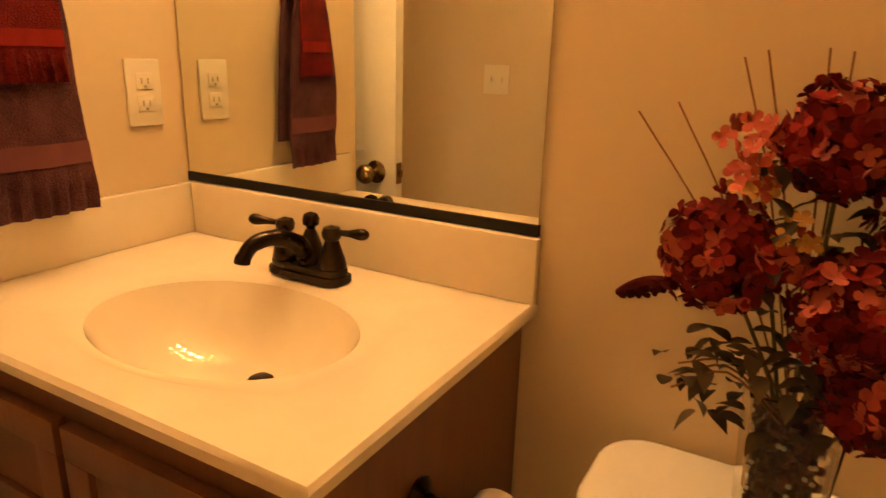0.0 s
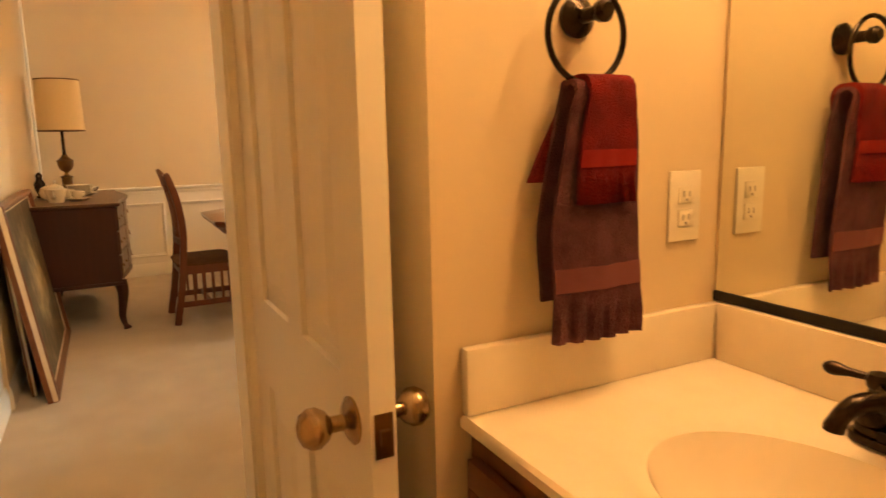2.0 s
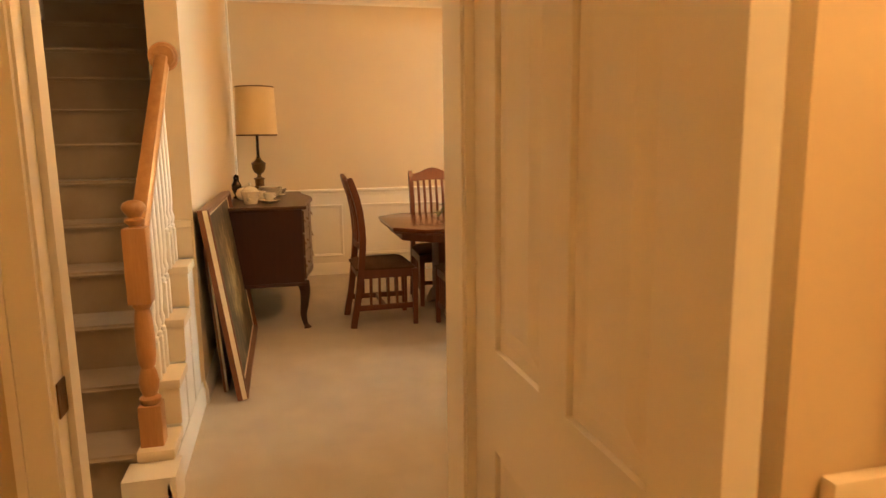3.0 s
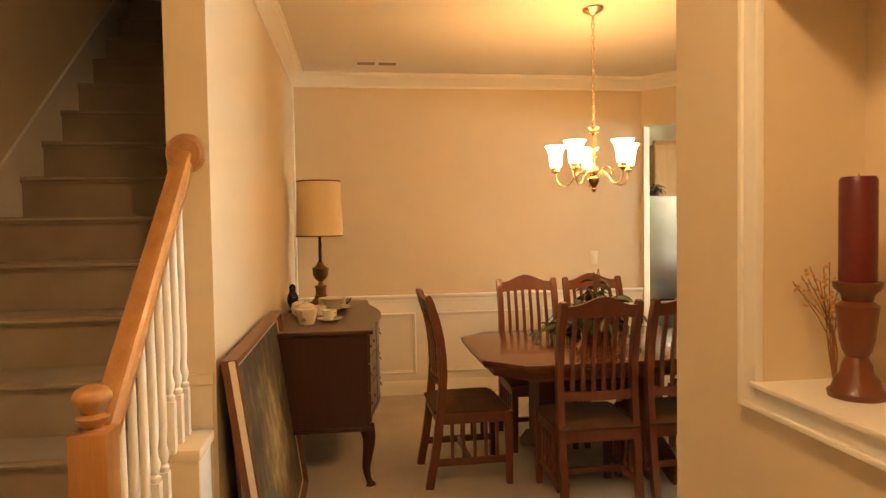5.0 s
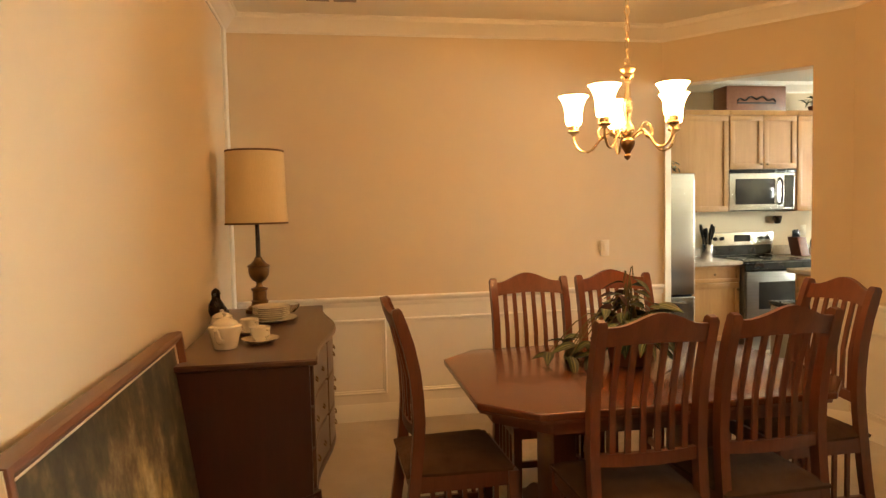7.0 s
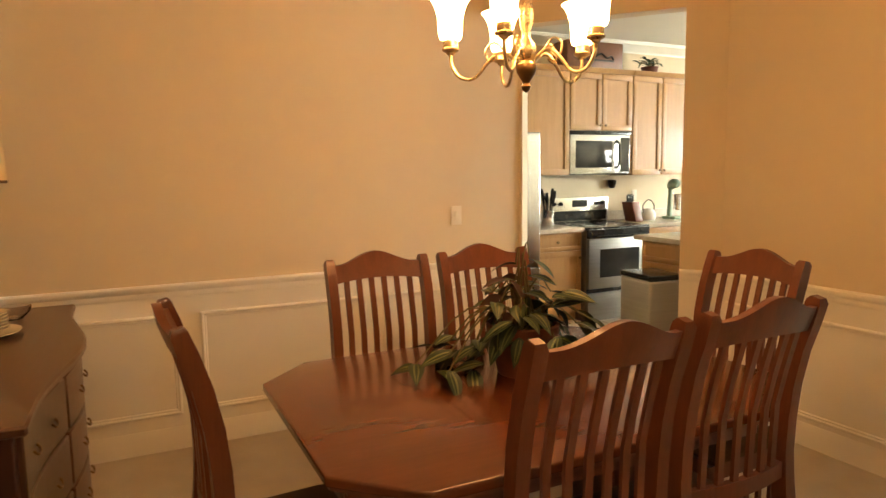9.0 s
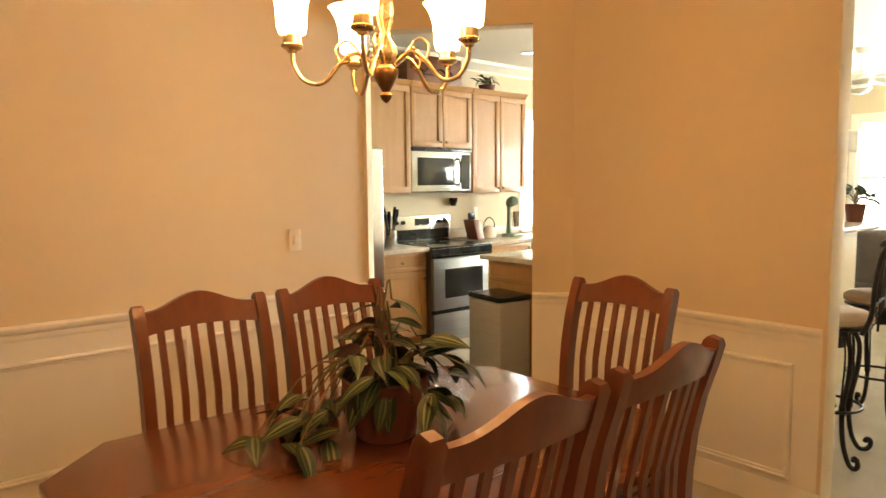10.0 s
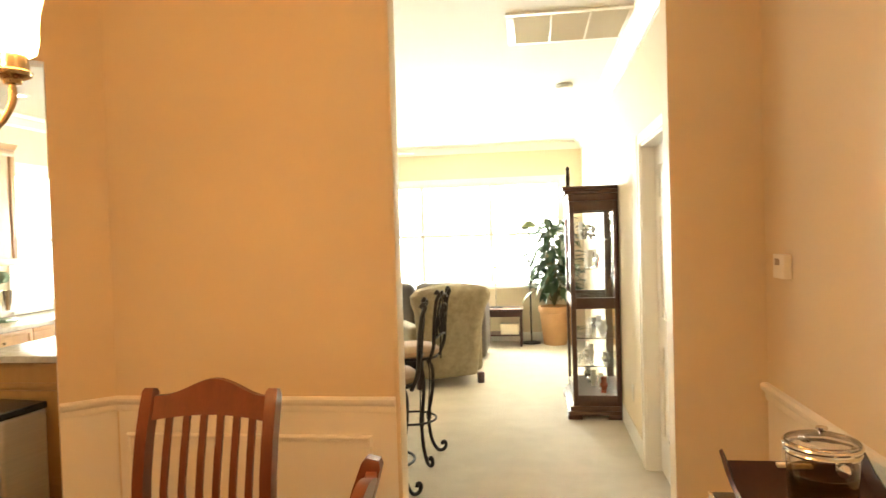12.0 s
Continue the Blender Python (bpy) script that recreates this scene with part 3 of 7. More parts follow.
q = [(X0 + 0.06, 0.0), (X0 + 0.06, 0.34), (X0 - GO * STEPS, RISE * STEPS + 0.30), (X0 - GO * STEPS, RISE * STEPS - 0.25), (X0 - 0.2, 0)]
f0 = sk.faces.new([sk.verts.new((x, -2.4985, z)) for x, z in q])
g = bmesh.ops.extrude_face_region(sk, geom=[f0])["geom"]
bmesh.ops.translate(sk, verts=[w for w in g if isinstance(w, bmesh.types.BMVert)], vec=(0, 0.016, 0))
structure("trim_stair_skirt", sk, TRIM, "white skirt board along the stairs", "trim")
# stepped white stringer under the balusters, with its plinth
bm = bmesh.new()
box(bm, -5.42, -5.245, -1.60, -1.415, 0, 0.15)
for k in range(1, 6):
    xa = X0 - GO * (k - 1)
    box(bm, max(xa - GO, -6.318), xa - 0.034, -1.598, -1.4475, 0, RISE * k - 0.034)
structure("trim_stringer", bm, TRIM, "white stepped stringer and plinth of the stairs", "trim")
# cream outer ends of the lower steps
for k in range(1, 6):
    xa = X0 - GO * (k - 1)
    bm = boxes((max(xa - GO, -6.317), xa - 0.010, -1.571, -1.434, RISE * k - 0.036, RISE * k + 0.002), (xa - 0.034, xa - 0.020, -1.571, -1.440, RISE * (k - 1) + 0.003, RISE * k - 0.034), bevel=0.006)
    part("tread_end", bm, STEP_END, stairs, "cream painted step end")
run("baseboard_stringer", [(-5.245, -1.4449), (-6.318, -1.4449)], BASE, 0, "white painted baseboard")

railing = thing("stair_railing", "oak stair railing with white turned balusters", "railing", pose(0, 0, 0))
NX, NY = -5.46, -1.52
bm = boxes((NX - 0.042, NX + 0.042, NY - 0.042, NY + 0.042, 0.15, 0.36), (NX - 0.042, NX + 0.042, NY - 0.042, NY + 0.042, 0.76, 1.045), bevel=0.005)
lathe(bm, [(0.030, 0.355), (0.040, 0.37), (0.040, 0.385), (0.026, 0.395), (0.034, 0.42), (0.038, 0.45), (0.030, 0.49), (0.024, 0.505), (0.030, 0.52), (0.035, 0.56), (0.036, 0.63), (0.031, 0.71), (0.027, 0.735), (0.036, 0.75), (0.036, 0.765)], NX, NY)
lathe(bm, [(0.030, 1.04), (0.020, 1.052), (0.034, 1.066), (0.036, 1.075), (0.022, 1.084), (0.030, 1.095), (0.041, 1.112), (0.042, 1.124), (0.034, 1.138), (0.018, 1.146), (0.0005, 1.148)], NX, NY)
part("newel_post", bm, OAK_UP, railing, "turned honey oak newel post")
ra, rb = Vector((NX - 0.03, NY, 1.005)), Vector((-6.305, -1.515, 1.745))
prof = [(-0.030, -0.030), (0.030, -0.030), (0.032, -0.010), (0.024, 0.000), (0.031, 0.014), (0.025, 0.027), (0.0, 0.034), (-0.025, 0.027), (-0.031, 0.014), (-0.024, 0.0), (-0.032, -0.010)]
bm = bmesh.new()
up = Vector((0.64, 0, 0.77))
ends = [[bm.verts.new(p + Vector((0, a, 0)) + up * b) for a, b in prof] for p in (ra, rb)]
for j in range(len(prof)):
    bm.faces.new((ends[0][j], ends[0][(j + 1) % len(prof)], ends[1][(j + 1) % len(prof)], ends[1][j]))
bm.faces.new(ends[0])
bm.faces.new(ends[1][::-1])
part("handrail", bm, OAK, railing, "honey oak handrail")
ros = part("rosette", turned([(0.0005, 0), (0.068, 0), (0.070, 0.010), (0.064, 0.019), (0.055, 0.021), (0.050, 0.026), (0.0005, 0.028)], segs=32), OAK_UP, railing, "round oak wall rosette")
ros.matrix_basis = pose(-6.320, -1.507, 1.762, 0, 90, 0)
for i in range(9):
    for k in [1 + int((X0 - (-5.545 - 0.088 * i)) / GO)]:
        bx = -5.545 - 0.088 * i
        z0 = RISE * k - 0.005
        tt = (bx - ra.x) / (rb.x - ra.x)
        z1 = ra.z + tt * (rb.z - ra.z) - 0.028
        hgt = z1 - z0
        bm = boxes((-0.0165, 0.0165, -0.0165, 0.0165, 0, 0.17), bevel=0.003)
        lathe(bm, [(0.012, 0.168), (0.0165, 0.178), (0.0165, 0.186), (0.010, 0.194), (0.015, 0.210), (0.017, 0.225), (0.012, 0.245), (0.010, 0.26), (0.0135, 0.30), (0.0145, 0.36), (0.012, hgt - 0.2), (0.0105, hgt)], segs=14)
        b = part("baluster", bm, TRIM, railing, "white turned baluster")
        b.matrix_basis = pose(bx, -1.522, z0)

# ---- dining room ----


def chair_back(z):
    """How far behind the seat's middle the back stands at a height."""
    pts = ((0, -0.250), (0.25, -0.204), (0.45, -0.180), (0.62, -0.162), (0.8, -0.168), (0.95, -0.198), (1.1, -0.245))
    for (za, ya), (zb, yb) in zip(pts, pts[1:]):
        if z <= zb:
            t = (z - za) / (zb - za)
            t = t * t * (3 - 2 * t) * 0.35 + t * 0.65
            return ya + (yb - ya) * t
    return pts[-1][1]


def dining_chair(m):
    c = thing("dining_chair", "cherry-stained slat-back dining chair with a brown cloth seat, at the table", "chair", m, "dining chairs round the table")
    for sx in (-1, 1):
        zs = [0, 0.08, 0.17, 0.26, 0.36, 0.45, 0.55, 0.65, 0.75, 0.85, 0.95, 1.03, 1.085, 1.097]
        w = [0.036] * 11 + [0.036, 0.036, 0.026]
        part("back_post", bar_along([(sx * 0.2, chair_back(z), z) for z in zs], w, [0.046] * 12 + [0.040, 0.026]), CHERRY, c)
        part("front_leg", bar_along([(sx * 0.205, 0.215, 0), (sx * 0.205, 0.215, 0.2), (sx * 0.205, 0.213, 0.425)], [0.032, 0.038, 0.042], [0.032, 0.038, 0.042]), CHERRY, c)
        part("side_stretcher", block(sx * 0.2 - 0.011, sx * 0.2 + 0.011, -0.212, 0.20, 0.125, 0.165, 0.003), CHERRY, c)
        part("side_rail", block(sx * 0.203 - 0.012, sx * 0.203 + 0.012, -0.185, 0.21, 0.365, 0.432, 0.003), CHERRY, c)
        for i in range(5):
            y = -0.115 + i * 0.065
            part("side_spindle", block(sx * 0.2 - 0.007, sx * 0.2 + 0.007, y - 0.009, y + 0.009, 0.163, 0.367), CHERRY, c, smooth=False)
    part("front_rail", block(-0.19, 0.19, 0.205, 0.228, 0.365, 0.432, 0.003), CHERRY, c)
    part("back_rail", block(-0.185, 0.185, -0.205, -0.183, 0.365, 0.432, 0.003), CHERRY, c)
    part("cross_stretcher", block(-0.19, 0.19, -0.02, 0.0, 0.128, 0.162, 0.003), CHERRY, c)

    def bowed(x, z):
        return chair_back(z) - 0.026 * (1 - (x / 0.2) ** 2)

    bm = bmesh.new()
    n, fr, bk = 20, [], []
    for i in range(n + 1):
        x = -0.184 + 0.368 * i / n
        t = abs(x) / 0.184
        top = 1.078 + 0.044 * (0.5 + 0.5 * math.cos(math.pi * min(1, t * 1.12))) - 0.004 * t
        bot = 1.005 + 0.012 * (1 - t * t)
        fr.append([bm.verts.new((x, bowed(x, z) + 0.011, z)) for z in (bot, (bot + top) / 2, top)])
        bk.append([bm.verts.new((x, bowed(x, z) - 0.011, z)) for z in (bot, (bot + top) / 2, top)])
    for a, b in zip(range(n), range(1, n + 1)):
        for s in (0, 1):
            bm.faces.new((fr[a][s], fr[b][s], fr[b][s + 1], fr[a][s + 1]))
            bm.faces.new((bk[a][s], bk[a][s + 1], bk[b][s + 1], bk[b][s]))
        bm.faces.new((fr[a][2], fr[b][2], bk[b][2], bk[a][2]))
        bm.faces.new((fr[a][0], bk[a][0], bk[b][0], fr[b][0]))
    for e in (0, n):
        bm.faces.new((fr[e][0], fr[e][1], fr[e][2], bk[e][2], bk[e][1], bk[e][0]))
    part("crest_rail", bm, CHERRY, c)
    part("lower_rail", bar_along([(x, bowed(x, 0.6), 0.6) for x in (-0.184, -0.09, 0, 0.09, 0.184)], 0.045, 0.02, (0, 0, 1)), CHERRY, c)
    for i in range(6):
        x = -0.135 + 0.054 * i
        part("slat", bar_along([(x, bowed(x, z), z) for z in (0.615, 0.7, 0.8, 0.9, 1.015)], 0.021, 0.011), CHERRY, c)
    bm = bmesh.new()
    grid = []
    for i in range(13):
        row = []
        for j in range(13):
            a, b = i / 6 - 1, j / 6 - 1
            w = 0.222 + 0.008 * b
            edge = max(abs(a), abs(b))
            row.append(bm.verts.new((a * w, -0.005 + b * 0.217, 0.442 + 0.040 * (1 - edge ** 4))))
        grid.append(row)
    low = [[bm.verts.new((w.co.x * 0.985, w.co.y * 0.985, 0.428)) for w in row] for row in grid]
    for i in range(12):
        for j in range(12):
            bm.faces.new((grid[i][j], grid[i + 1][j], grid[i + 1][j + 1], grid[i][j + 1]))
            bm.faces.new((low[i][j], low[i][j + 1], low[i + 1][j + 1], low[i + 1][j]))
    for i in range(12):
        for gr in (0, 12):
            bm.faces.new((grid[i][gr], grid[i + 1][gr], low[i + 1][gr], low[i][gr]))
            bm.faces.new((grid[gr][i], grid[gr][i + 1], low[gr][i + 1], low[gr][i]))
    part("seat", bm, SEAT_CLOTH, c, "brown woven cloth seat")
    return c


chair = dining_chair(pose(-7.045 - 0.245, 0.305, 0, 0, 0, 90))
for x, y, a in ((-7.065 - 0.245, 0.795, 91.5), (-8.474 + 0.245, 0.29, -90), (-8.478 + 0.245, 0.782, -90), (-7.728, -0.535 + 0.245, 1.5), (-7.726, 1.589 - 0.245, 180)):
    copy_thing(chair, pose(x, y, 0, 0, 0, a))

table = thing("dining_table", "long cherry dining table with clipped corners and a glossy top", "table", pose(-7.755, 0.53, 0))
ow, ol, cut = 0.56, 0.775, 0.185
octagon = [(-ow, -ol + cut), (-ow + cut, -ol), (ow - cut, -ol), (ow, -ol + cut), (ow, ol - cut), (ow - cut, ol), (-ow + cut, ol), (-ow, ol - cut)]


def scaled(pts, d):
    return [(x - d * (1 if x > 0 else -1), y - d * (1 if y > 0 else -1)) for x, y in pts]


part("tabletop", slab(octagon, 0.722, 0.75, 0.008, 3), CHERRY_TOP, table, "glossy cherry tabletop")
part("edge_moulding", slab(scaled(octagon, 0.012), 0.706, 0.722, 0.005), CHERRY, table)
bm = slab(scaled(octagon, 0.075), 0.645, 0.706, 0.004)
part("apron", bm, CHERRY, table)
for sy in (-1, 1):
    bm = boxes((-0.12, 0.12, sy * 0.34 - 0.05, sy * 0.34 + 0.05, 0.13, 0.645), (-0.2, 0.2, sy * 0.34 - 0.06, sy * 0.34 + 0.06, 0.60, 0.645), bevel=0.008)
    part("pedestal", bm, CHERRY, table)
    for sx in (-1, 1):
        part("foot", bar_along(curve_points([(sx * 0.08, sy * 0.34, 0.15), (sx * 0.22, sy * 0.34, 0.11), (sx * 0.36, sy * 0.34, 0.04), (sx * 0.42, sy * 0.34, 0.025)], 4), 0.07, [0.1] * 5 + [0.09, 0.08, 0.07, 0.06, 0.055, 0.05, 0.05, 0.05], (0, 1, 0)), CHERRY, table)
part("trestle_beam", block(-0.03, 0.03, -0.30, 0.30, 0.2, 0.28, 0.006), CHERRY, table)

# chandelier
ch = thing("chandelier", "brass five-arm chandelier with lit frosted bell shades", "chandelier", pose(-7.735, 0.528, 0))
part("canopy", turned([(0.0005, H - 0.004), (0.062, H - 0.004), (0.064, H - 0.014), (0.05, H - 0.028), (0.02, H - 0.04), (0.008, H - 0.05), (0.0005, H - 0.05)]), BRASS, ch)
z, i = H - 0.052, 0
link = None
while z > 2.11:
    pts = [(0.011 * math.cos(a), 0, 0.021 * math.sin(a)) for a in [2 * math.pi * j / 12 for j in range(13)]]
    if link is None:
        link = part("chain_link", rod(pts, 0.0022, 5), BRASS, ch)
        link.matrix_basis = pose(0, 0, z - 0.021)
    else:
        again(link, pose(0, 0, z - 0.021, 0, 0, 90 * (i % 2)))
    z, i = z - 0.036, i + 1
part("cord", rod([(0.004, 0, H - 0.05), (0.003, 0.002, 2.4), (0, 0, 2.09)], 0.002, 6), BRASS, ch)
part("column", turned([(0.0005, 2.10), (0.010, 2.095), (0.011, 2.085), (0.032, 2.075), (0.034, 2.068), (0.020, 2.052), (0.030, 2.04), (0.014, 2.025), (0.012, 1.99), (0.017, 1.95), (0.022, 1.91), (0.019, 1.88), (0.012, 1.86), (0.013, 1.84), (0.024, 1.824), (0.029, 1.806), (0.026, 1.786), (0.015, 1.774), (0.022, 1.764), (0.0005, 1.76)], flute=0.06, flutes=8, segs=32), BRASS, ch)
part("bowl_finial", turned([(0.0005, 1.765), (0.031, 1.762), (0.033, 1.752), (0.029, 1.737), (0.019, 1.720), (0.013, 1.71), (0.010, 1.704), (0.016, 1.696), (0.012, 1.685), (0.004, 1.678), (0.0005, 1.676)], segs=28), DARK_BRASS, ch, "darker brass bowl finial")
for i in range(5):
    a = radians(72 * i + 24)
    c, s = math.cos(a), math.sin(a)

    def at(r, z):
        return (r * c, r * s, z)

    part("arm", rod(curve_points([at(0.03, 1.775), at(0.075, 1.800), at(0.115, 1.775), at(0.16, 1.725), at(0.205, 1.728), at(0.231, 1.765), at(0.234, 1.80)], 6), 0.0056), BRASS, ch)
    part("scroll", rod(curve_points([at(0.06, 1.795), at(0.095, 1.83), at(0.125, 1.81), at(0.115, 1.775), at(0.09, 1.785), at(0.098, 1.802)], 5), 0.0034, 6), BRASS, ch)
    part("cup", turned([(0.0005, 1.795), (0.012, 1.797), (0.014, 1.803), (0.026, 1.809), (0.028, 1.815), (0.024, 1.818), (0.022, 1.840), (0.026, 1.842), (0.0005, 1.843)], 0.234 * c, 0.234 * s), BRASS, ch)
    prof = [(0.024, 1.840), (0.033, 1.845), (0.037, 1.860), (0.038, 1.886), (0.040, 1.912), (0.047, 1.938), (0.058, 1.960), (0.067, 1.971)]
    part("shade", turned(prof + [(r - 0.003, z) for r, z in prof[::-1]], 0.234 * c, 0.234 * s, segs=28), CHANDELIER_GLASS, ch, "glowing frosted bell shade")

vent = thing("ceiling_vent", "narrow louvred ceiling vent", "vent", pose(-9.16, -0.725, H))
part("frame", boxes((-0.05, 0.05, -0.16, -0.008, -0.008, -0.001), (-0.05, 0.05, 0.008, 0.16, -0.008, -0.001), bevel=0.002), TRIM, vent)
for i in range(5):
    for sy in (-1, 1):
        part("slat", block(-0.040 + i * 0.018, -0.034 + i * 0.018, sy * 0.084 - 0.070, sy * 0.084 + 0.070, -0.012, -0.007), GROUT, vent, smooth=False)


def wall_plate(name, m, label, kind, parts):
    p = thing(name, label, kind, m)
    part("plate", block(-0.036, 0.036, -0.006, 0, -0.059, 0.059, 0.003), PLASTIC, p)
    for nm, bm, mat in parts:
        part(nm, bm, mat, p)
    return p


wall_plate("light_switch", pose(XB + 0.0005, 1.226, 1.172, 0, 0, 90), "white dimmer plate on the beige wall", "switch", [("rocker", block(-0.012, 0.012, -0.010, -0.005, -0.025, 0.025, 0.002), PLASTIC)])
th = thing("thermostat", "white boxy thermostat on the cream wall", "thermostat", pose(XE - 0.0005, 2.27, 1.39, 0, 0, -90))
part("body", block(-0.055, 0.055, -0.028, 0, -0.045, 0.045, 0.004), TRIM, th)
part("display", block(-0.03, 0.012, -0.0295, -0.0275, 0.004, 0.028), GROUT, th, "small grey display")

# sideboard with a bowed front
sb = thing("sideboard", "dark mahogany sideboard with a bowed drawer front and curved legs", "sideboard", pose(-8.35, -1.40, 0))


def bow(x, d=0.0):
    """The front line of the sideboard, d metres inside it."""
    t = abs(x) / 0.75
    return 0.555 + 0.075 * (0.5 + 0.5 * math.cos(math.pi * min(1, t / 0.82))) - d


def front_slab(x0, x1, back, d, z0, z1, bevel=0.003, n=16):
    pts = [(x0, back), (x1, back)] + [(x1 + (x0 - x1) * i / n, bow(x1 + (x0 - x1) * i / n, d)) for i in range(n + 1)]
    return slab(pts, z0, z1, bevel, 1)


part("top", front_slab(-0.76, 0.76, 0.0, -0.012, 0.880, 0.905, 0.006), MAHOGANY_TOP, sb, "polished mahogany top")
part("body", front_slab(-0.74, 0.74, 0.012, 0.02, 0.345, 0.880), MAHOGANY, sb)
part("base_moulding", front_slab(-0.75, 0.75, 0.008, 0.004, 0.325, 0.350, 0.005), MAHOGANY, sb)
for row, (z0, z1) in enumerate(((0.365, 0.525), (0.535, 0.695), (0.705, 0.865))):
    for x0, x1 in ((-0.70, -0.25), (-0.235, 0.235), (0.25, 0.70)):
        dr = part("drawer_front", front_slab(x0, x1, bow((x0 + x1) / 2, 0.06), 0.006, z0, z1, 0.004, 8), MAHOGANY_TOP, sb)
        for hx in (-0.09, 0.09):
            xx = (x0 + x1) / 2 + hx
            yy, zz = bow(xx, 0.004), (z0 + z1) / 2
            part("handle", rod(curve_points([(xx - 0.025, yy, zz), (xx - 0.022, yy + 0.008, zz - 0.010), (xx, yy + 0.010, zz - 0.016), (xx + 0.022, yy + 0.008, zz - 0.010), (xx + 0.025, yy, zz)], 3), 0.003, 6), DARK_BRASS, dr, "aged brass drop handle")
for sx in (-1, 1):
    for y in (0.06, 0.52):
        s = 1 if y > 0.3 else -1
        pts = curve_points([(sx * 0.70, y, 0.35), (sx * 0.712, y + s * 0.012, 0.28), (sx * 0.705, y + s * 0.006, 0.20), (sx * 0.694, y - s * 0.006, 0.10), (sx * 0.70, y + s * 0.004, 0.035), (sx * 0.712, y + s * 0.016, 0.012), (sx * 0.714, y + s * 0.018, 0.0)], 4)
        n = len(pts)
        rad = [0.046 - 0.028 * min(1, i / (n * 0.62)) for i in range(n)]
        rad[-6:] = [0.019, 0.022, 0.027, 0.030, 0.030, 0.028]
        part("leg", rod(pts, rad, 12), MAHOGANY, sb)
part("carved_skirt", front_slab(-0.55, 0.55, bow(0, 0.09), 0.03, 0.29, 0.327, 0.006), MAHOGANY, sb)

lamp = thing("table_lamp", "unlit table lamp with a cream drum shade and dark urn base", "lamp", pose(-8.93, -1.19, 0.905))
bm = slab([(0.085 * math.cos(a), 0.085 * math.sin(a)) for a in [math.pi / 8 + math.pi / 4 * j for j in range(8)]], 0, 0.022, 0.004)
part("base_plate", bm, DARK_BRASS, lamp)
part("urn", turned([(0.07, 0.02), (0.066, 0.034), (0.050, 0.045), (0.046, 0.06), (0.050, 0.066), (0.040, 0.075), (0.040, 0.125), (0.048, 0.132), (0.048, 0.140), (0.022, 0.150), (0.016, 0.165), (0.018, 0.175), (0.040, 0.19), (0.055, 0.215), (0.060, 0.24), (0.060, 0.262), (0.066, 0.268), (0.064, 0.274), (0.045, 0.285), (0.026, 0.305), (0.021, 0.32)], segs=28), DARK_BRASS, lamp, "dark aged brass urn")
part("stem", turned([(0.020, 0.315), (0.013, 0.33), (0.012, 0.50), (0.010, 0.62), (0.004, 0.63)]), BRONZE, lamp)
part("bulb", turned([(0.012, 0.63), (0.03, 0.68), (0.03, 0.70), (0.0005, 0.73)], segs=16), PORCELAIN, lamp)
part("shade", turned([(0.176, 0.515), (0.163, 0.932), (0.1605, 0.932), (0.1735, 0.515), (0.176, 0.515)], segs=48), SHADE, lamp, "cream cloth drum shade")
for r, z in ((0.1775, 0.512), (0.1645, 0.924)):
    part("shade_trim", turned([(r, z), (r + 0.0012, z + 0.006), (r - 0.0005, z + 0.011), (r - 0.006, z + 0.011), (r - 0.006, z), (r, z)], segs=48), SHADE_TRIM, lamp, "dark brown shade trim")

SBZ = 0.9055


def saucer_bm(r):
    return turned([(0.0005, 0.002), (r * 0.5, 0.002), (r * 0.55, 0.0), (r * 0.62, 0.004), (r, 0.018), (r, 0.0205), (r * 0.6, 0.0085), (0.0005, 0.0075)], segs=32)


tea = thing("teapot", "squat cream china teapot with its domed lid on", "teapot", pose(-7.91, -1.225, SBZ, 0, 0, -25) @ Matrix.Diagonal((0.84, 0.84, 0.80, 1)))
part("body", turned([(0.0005, 0.002), (0.050, 0.002), (0.054, 0.0), (0.058, 0.008), (0.066, 0.045), (0.077, 0.090), (0.083, 0.112), (0.082, 0.120), (0.074, 0.126), (0.058, 0.130), (0.0005, 0.131)], segs=36), CHINA, tea)
part("lid", turned([(0.066, 0.128), (0.066, 0.133), (0.056, 0.146), (0.036, 0.158), (0.016, 0.164), (0.009, 0.168), (0.008, 0.176), (0.013, 0.184), (0.011, 0.192), (0.0005, 0.196)], segs=32), CHINA, tea)
part("spout", rod(curve_points([(0.07, 0.02, 0.05), (0.105, 0.03, 0.07), (0.12, 0.035, 0.105), (0.14, 0.04, 0.125)], 4), [0.02, 0.019, 0.018, 0.017, 0.016, 0.015, 0.014, 0.013, 0.012, 0.011, 0.0105, 0.010, 0.010], 10), CHINA, tea)
part("handle", rod(curve_points([(-0.07, -0.02, 0.105), (-0.11, -0.03, 0.11), (-0.125, -0.035, 0.075), (-0.10, -0.03, 0.035), (-0.075, -0.02, 0.035)], 4), 0.006), CHINA, tea)
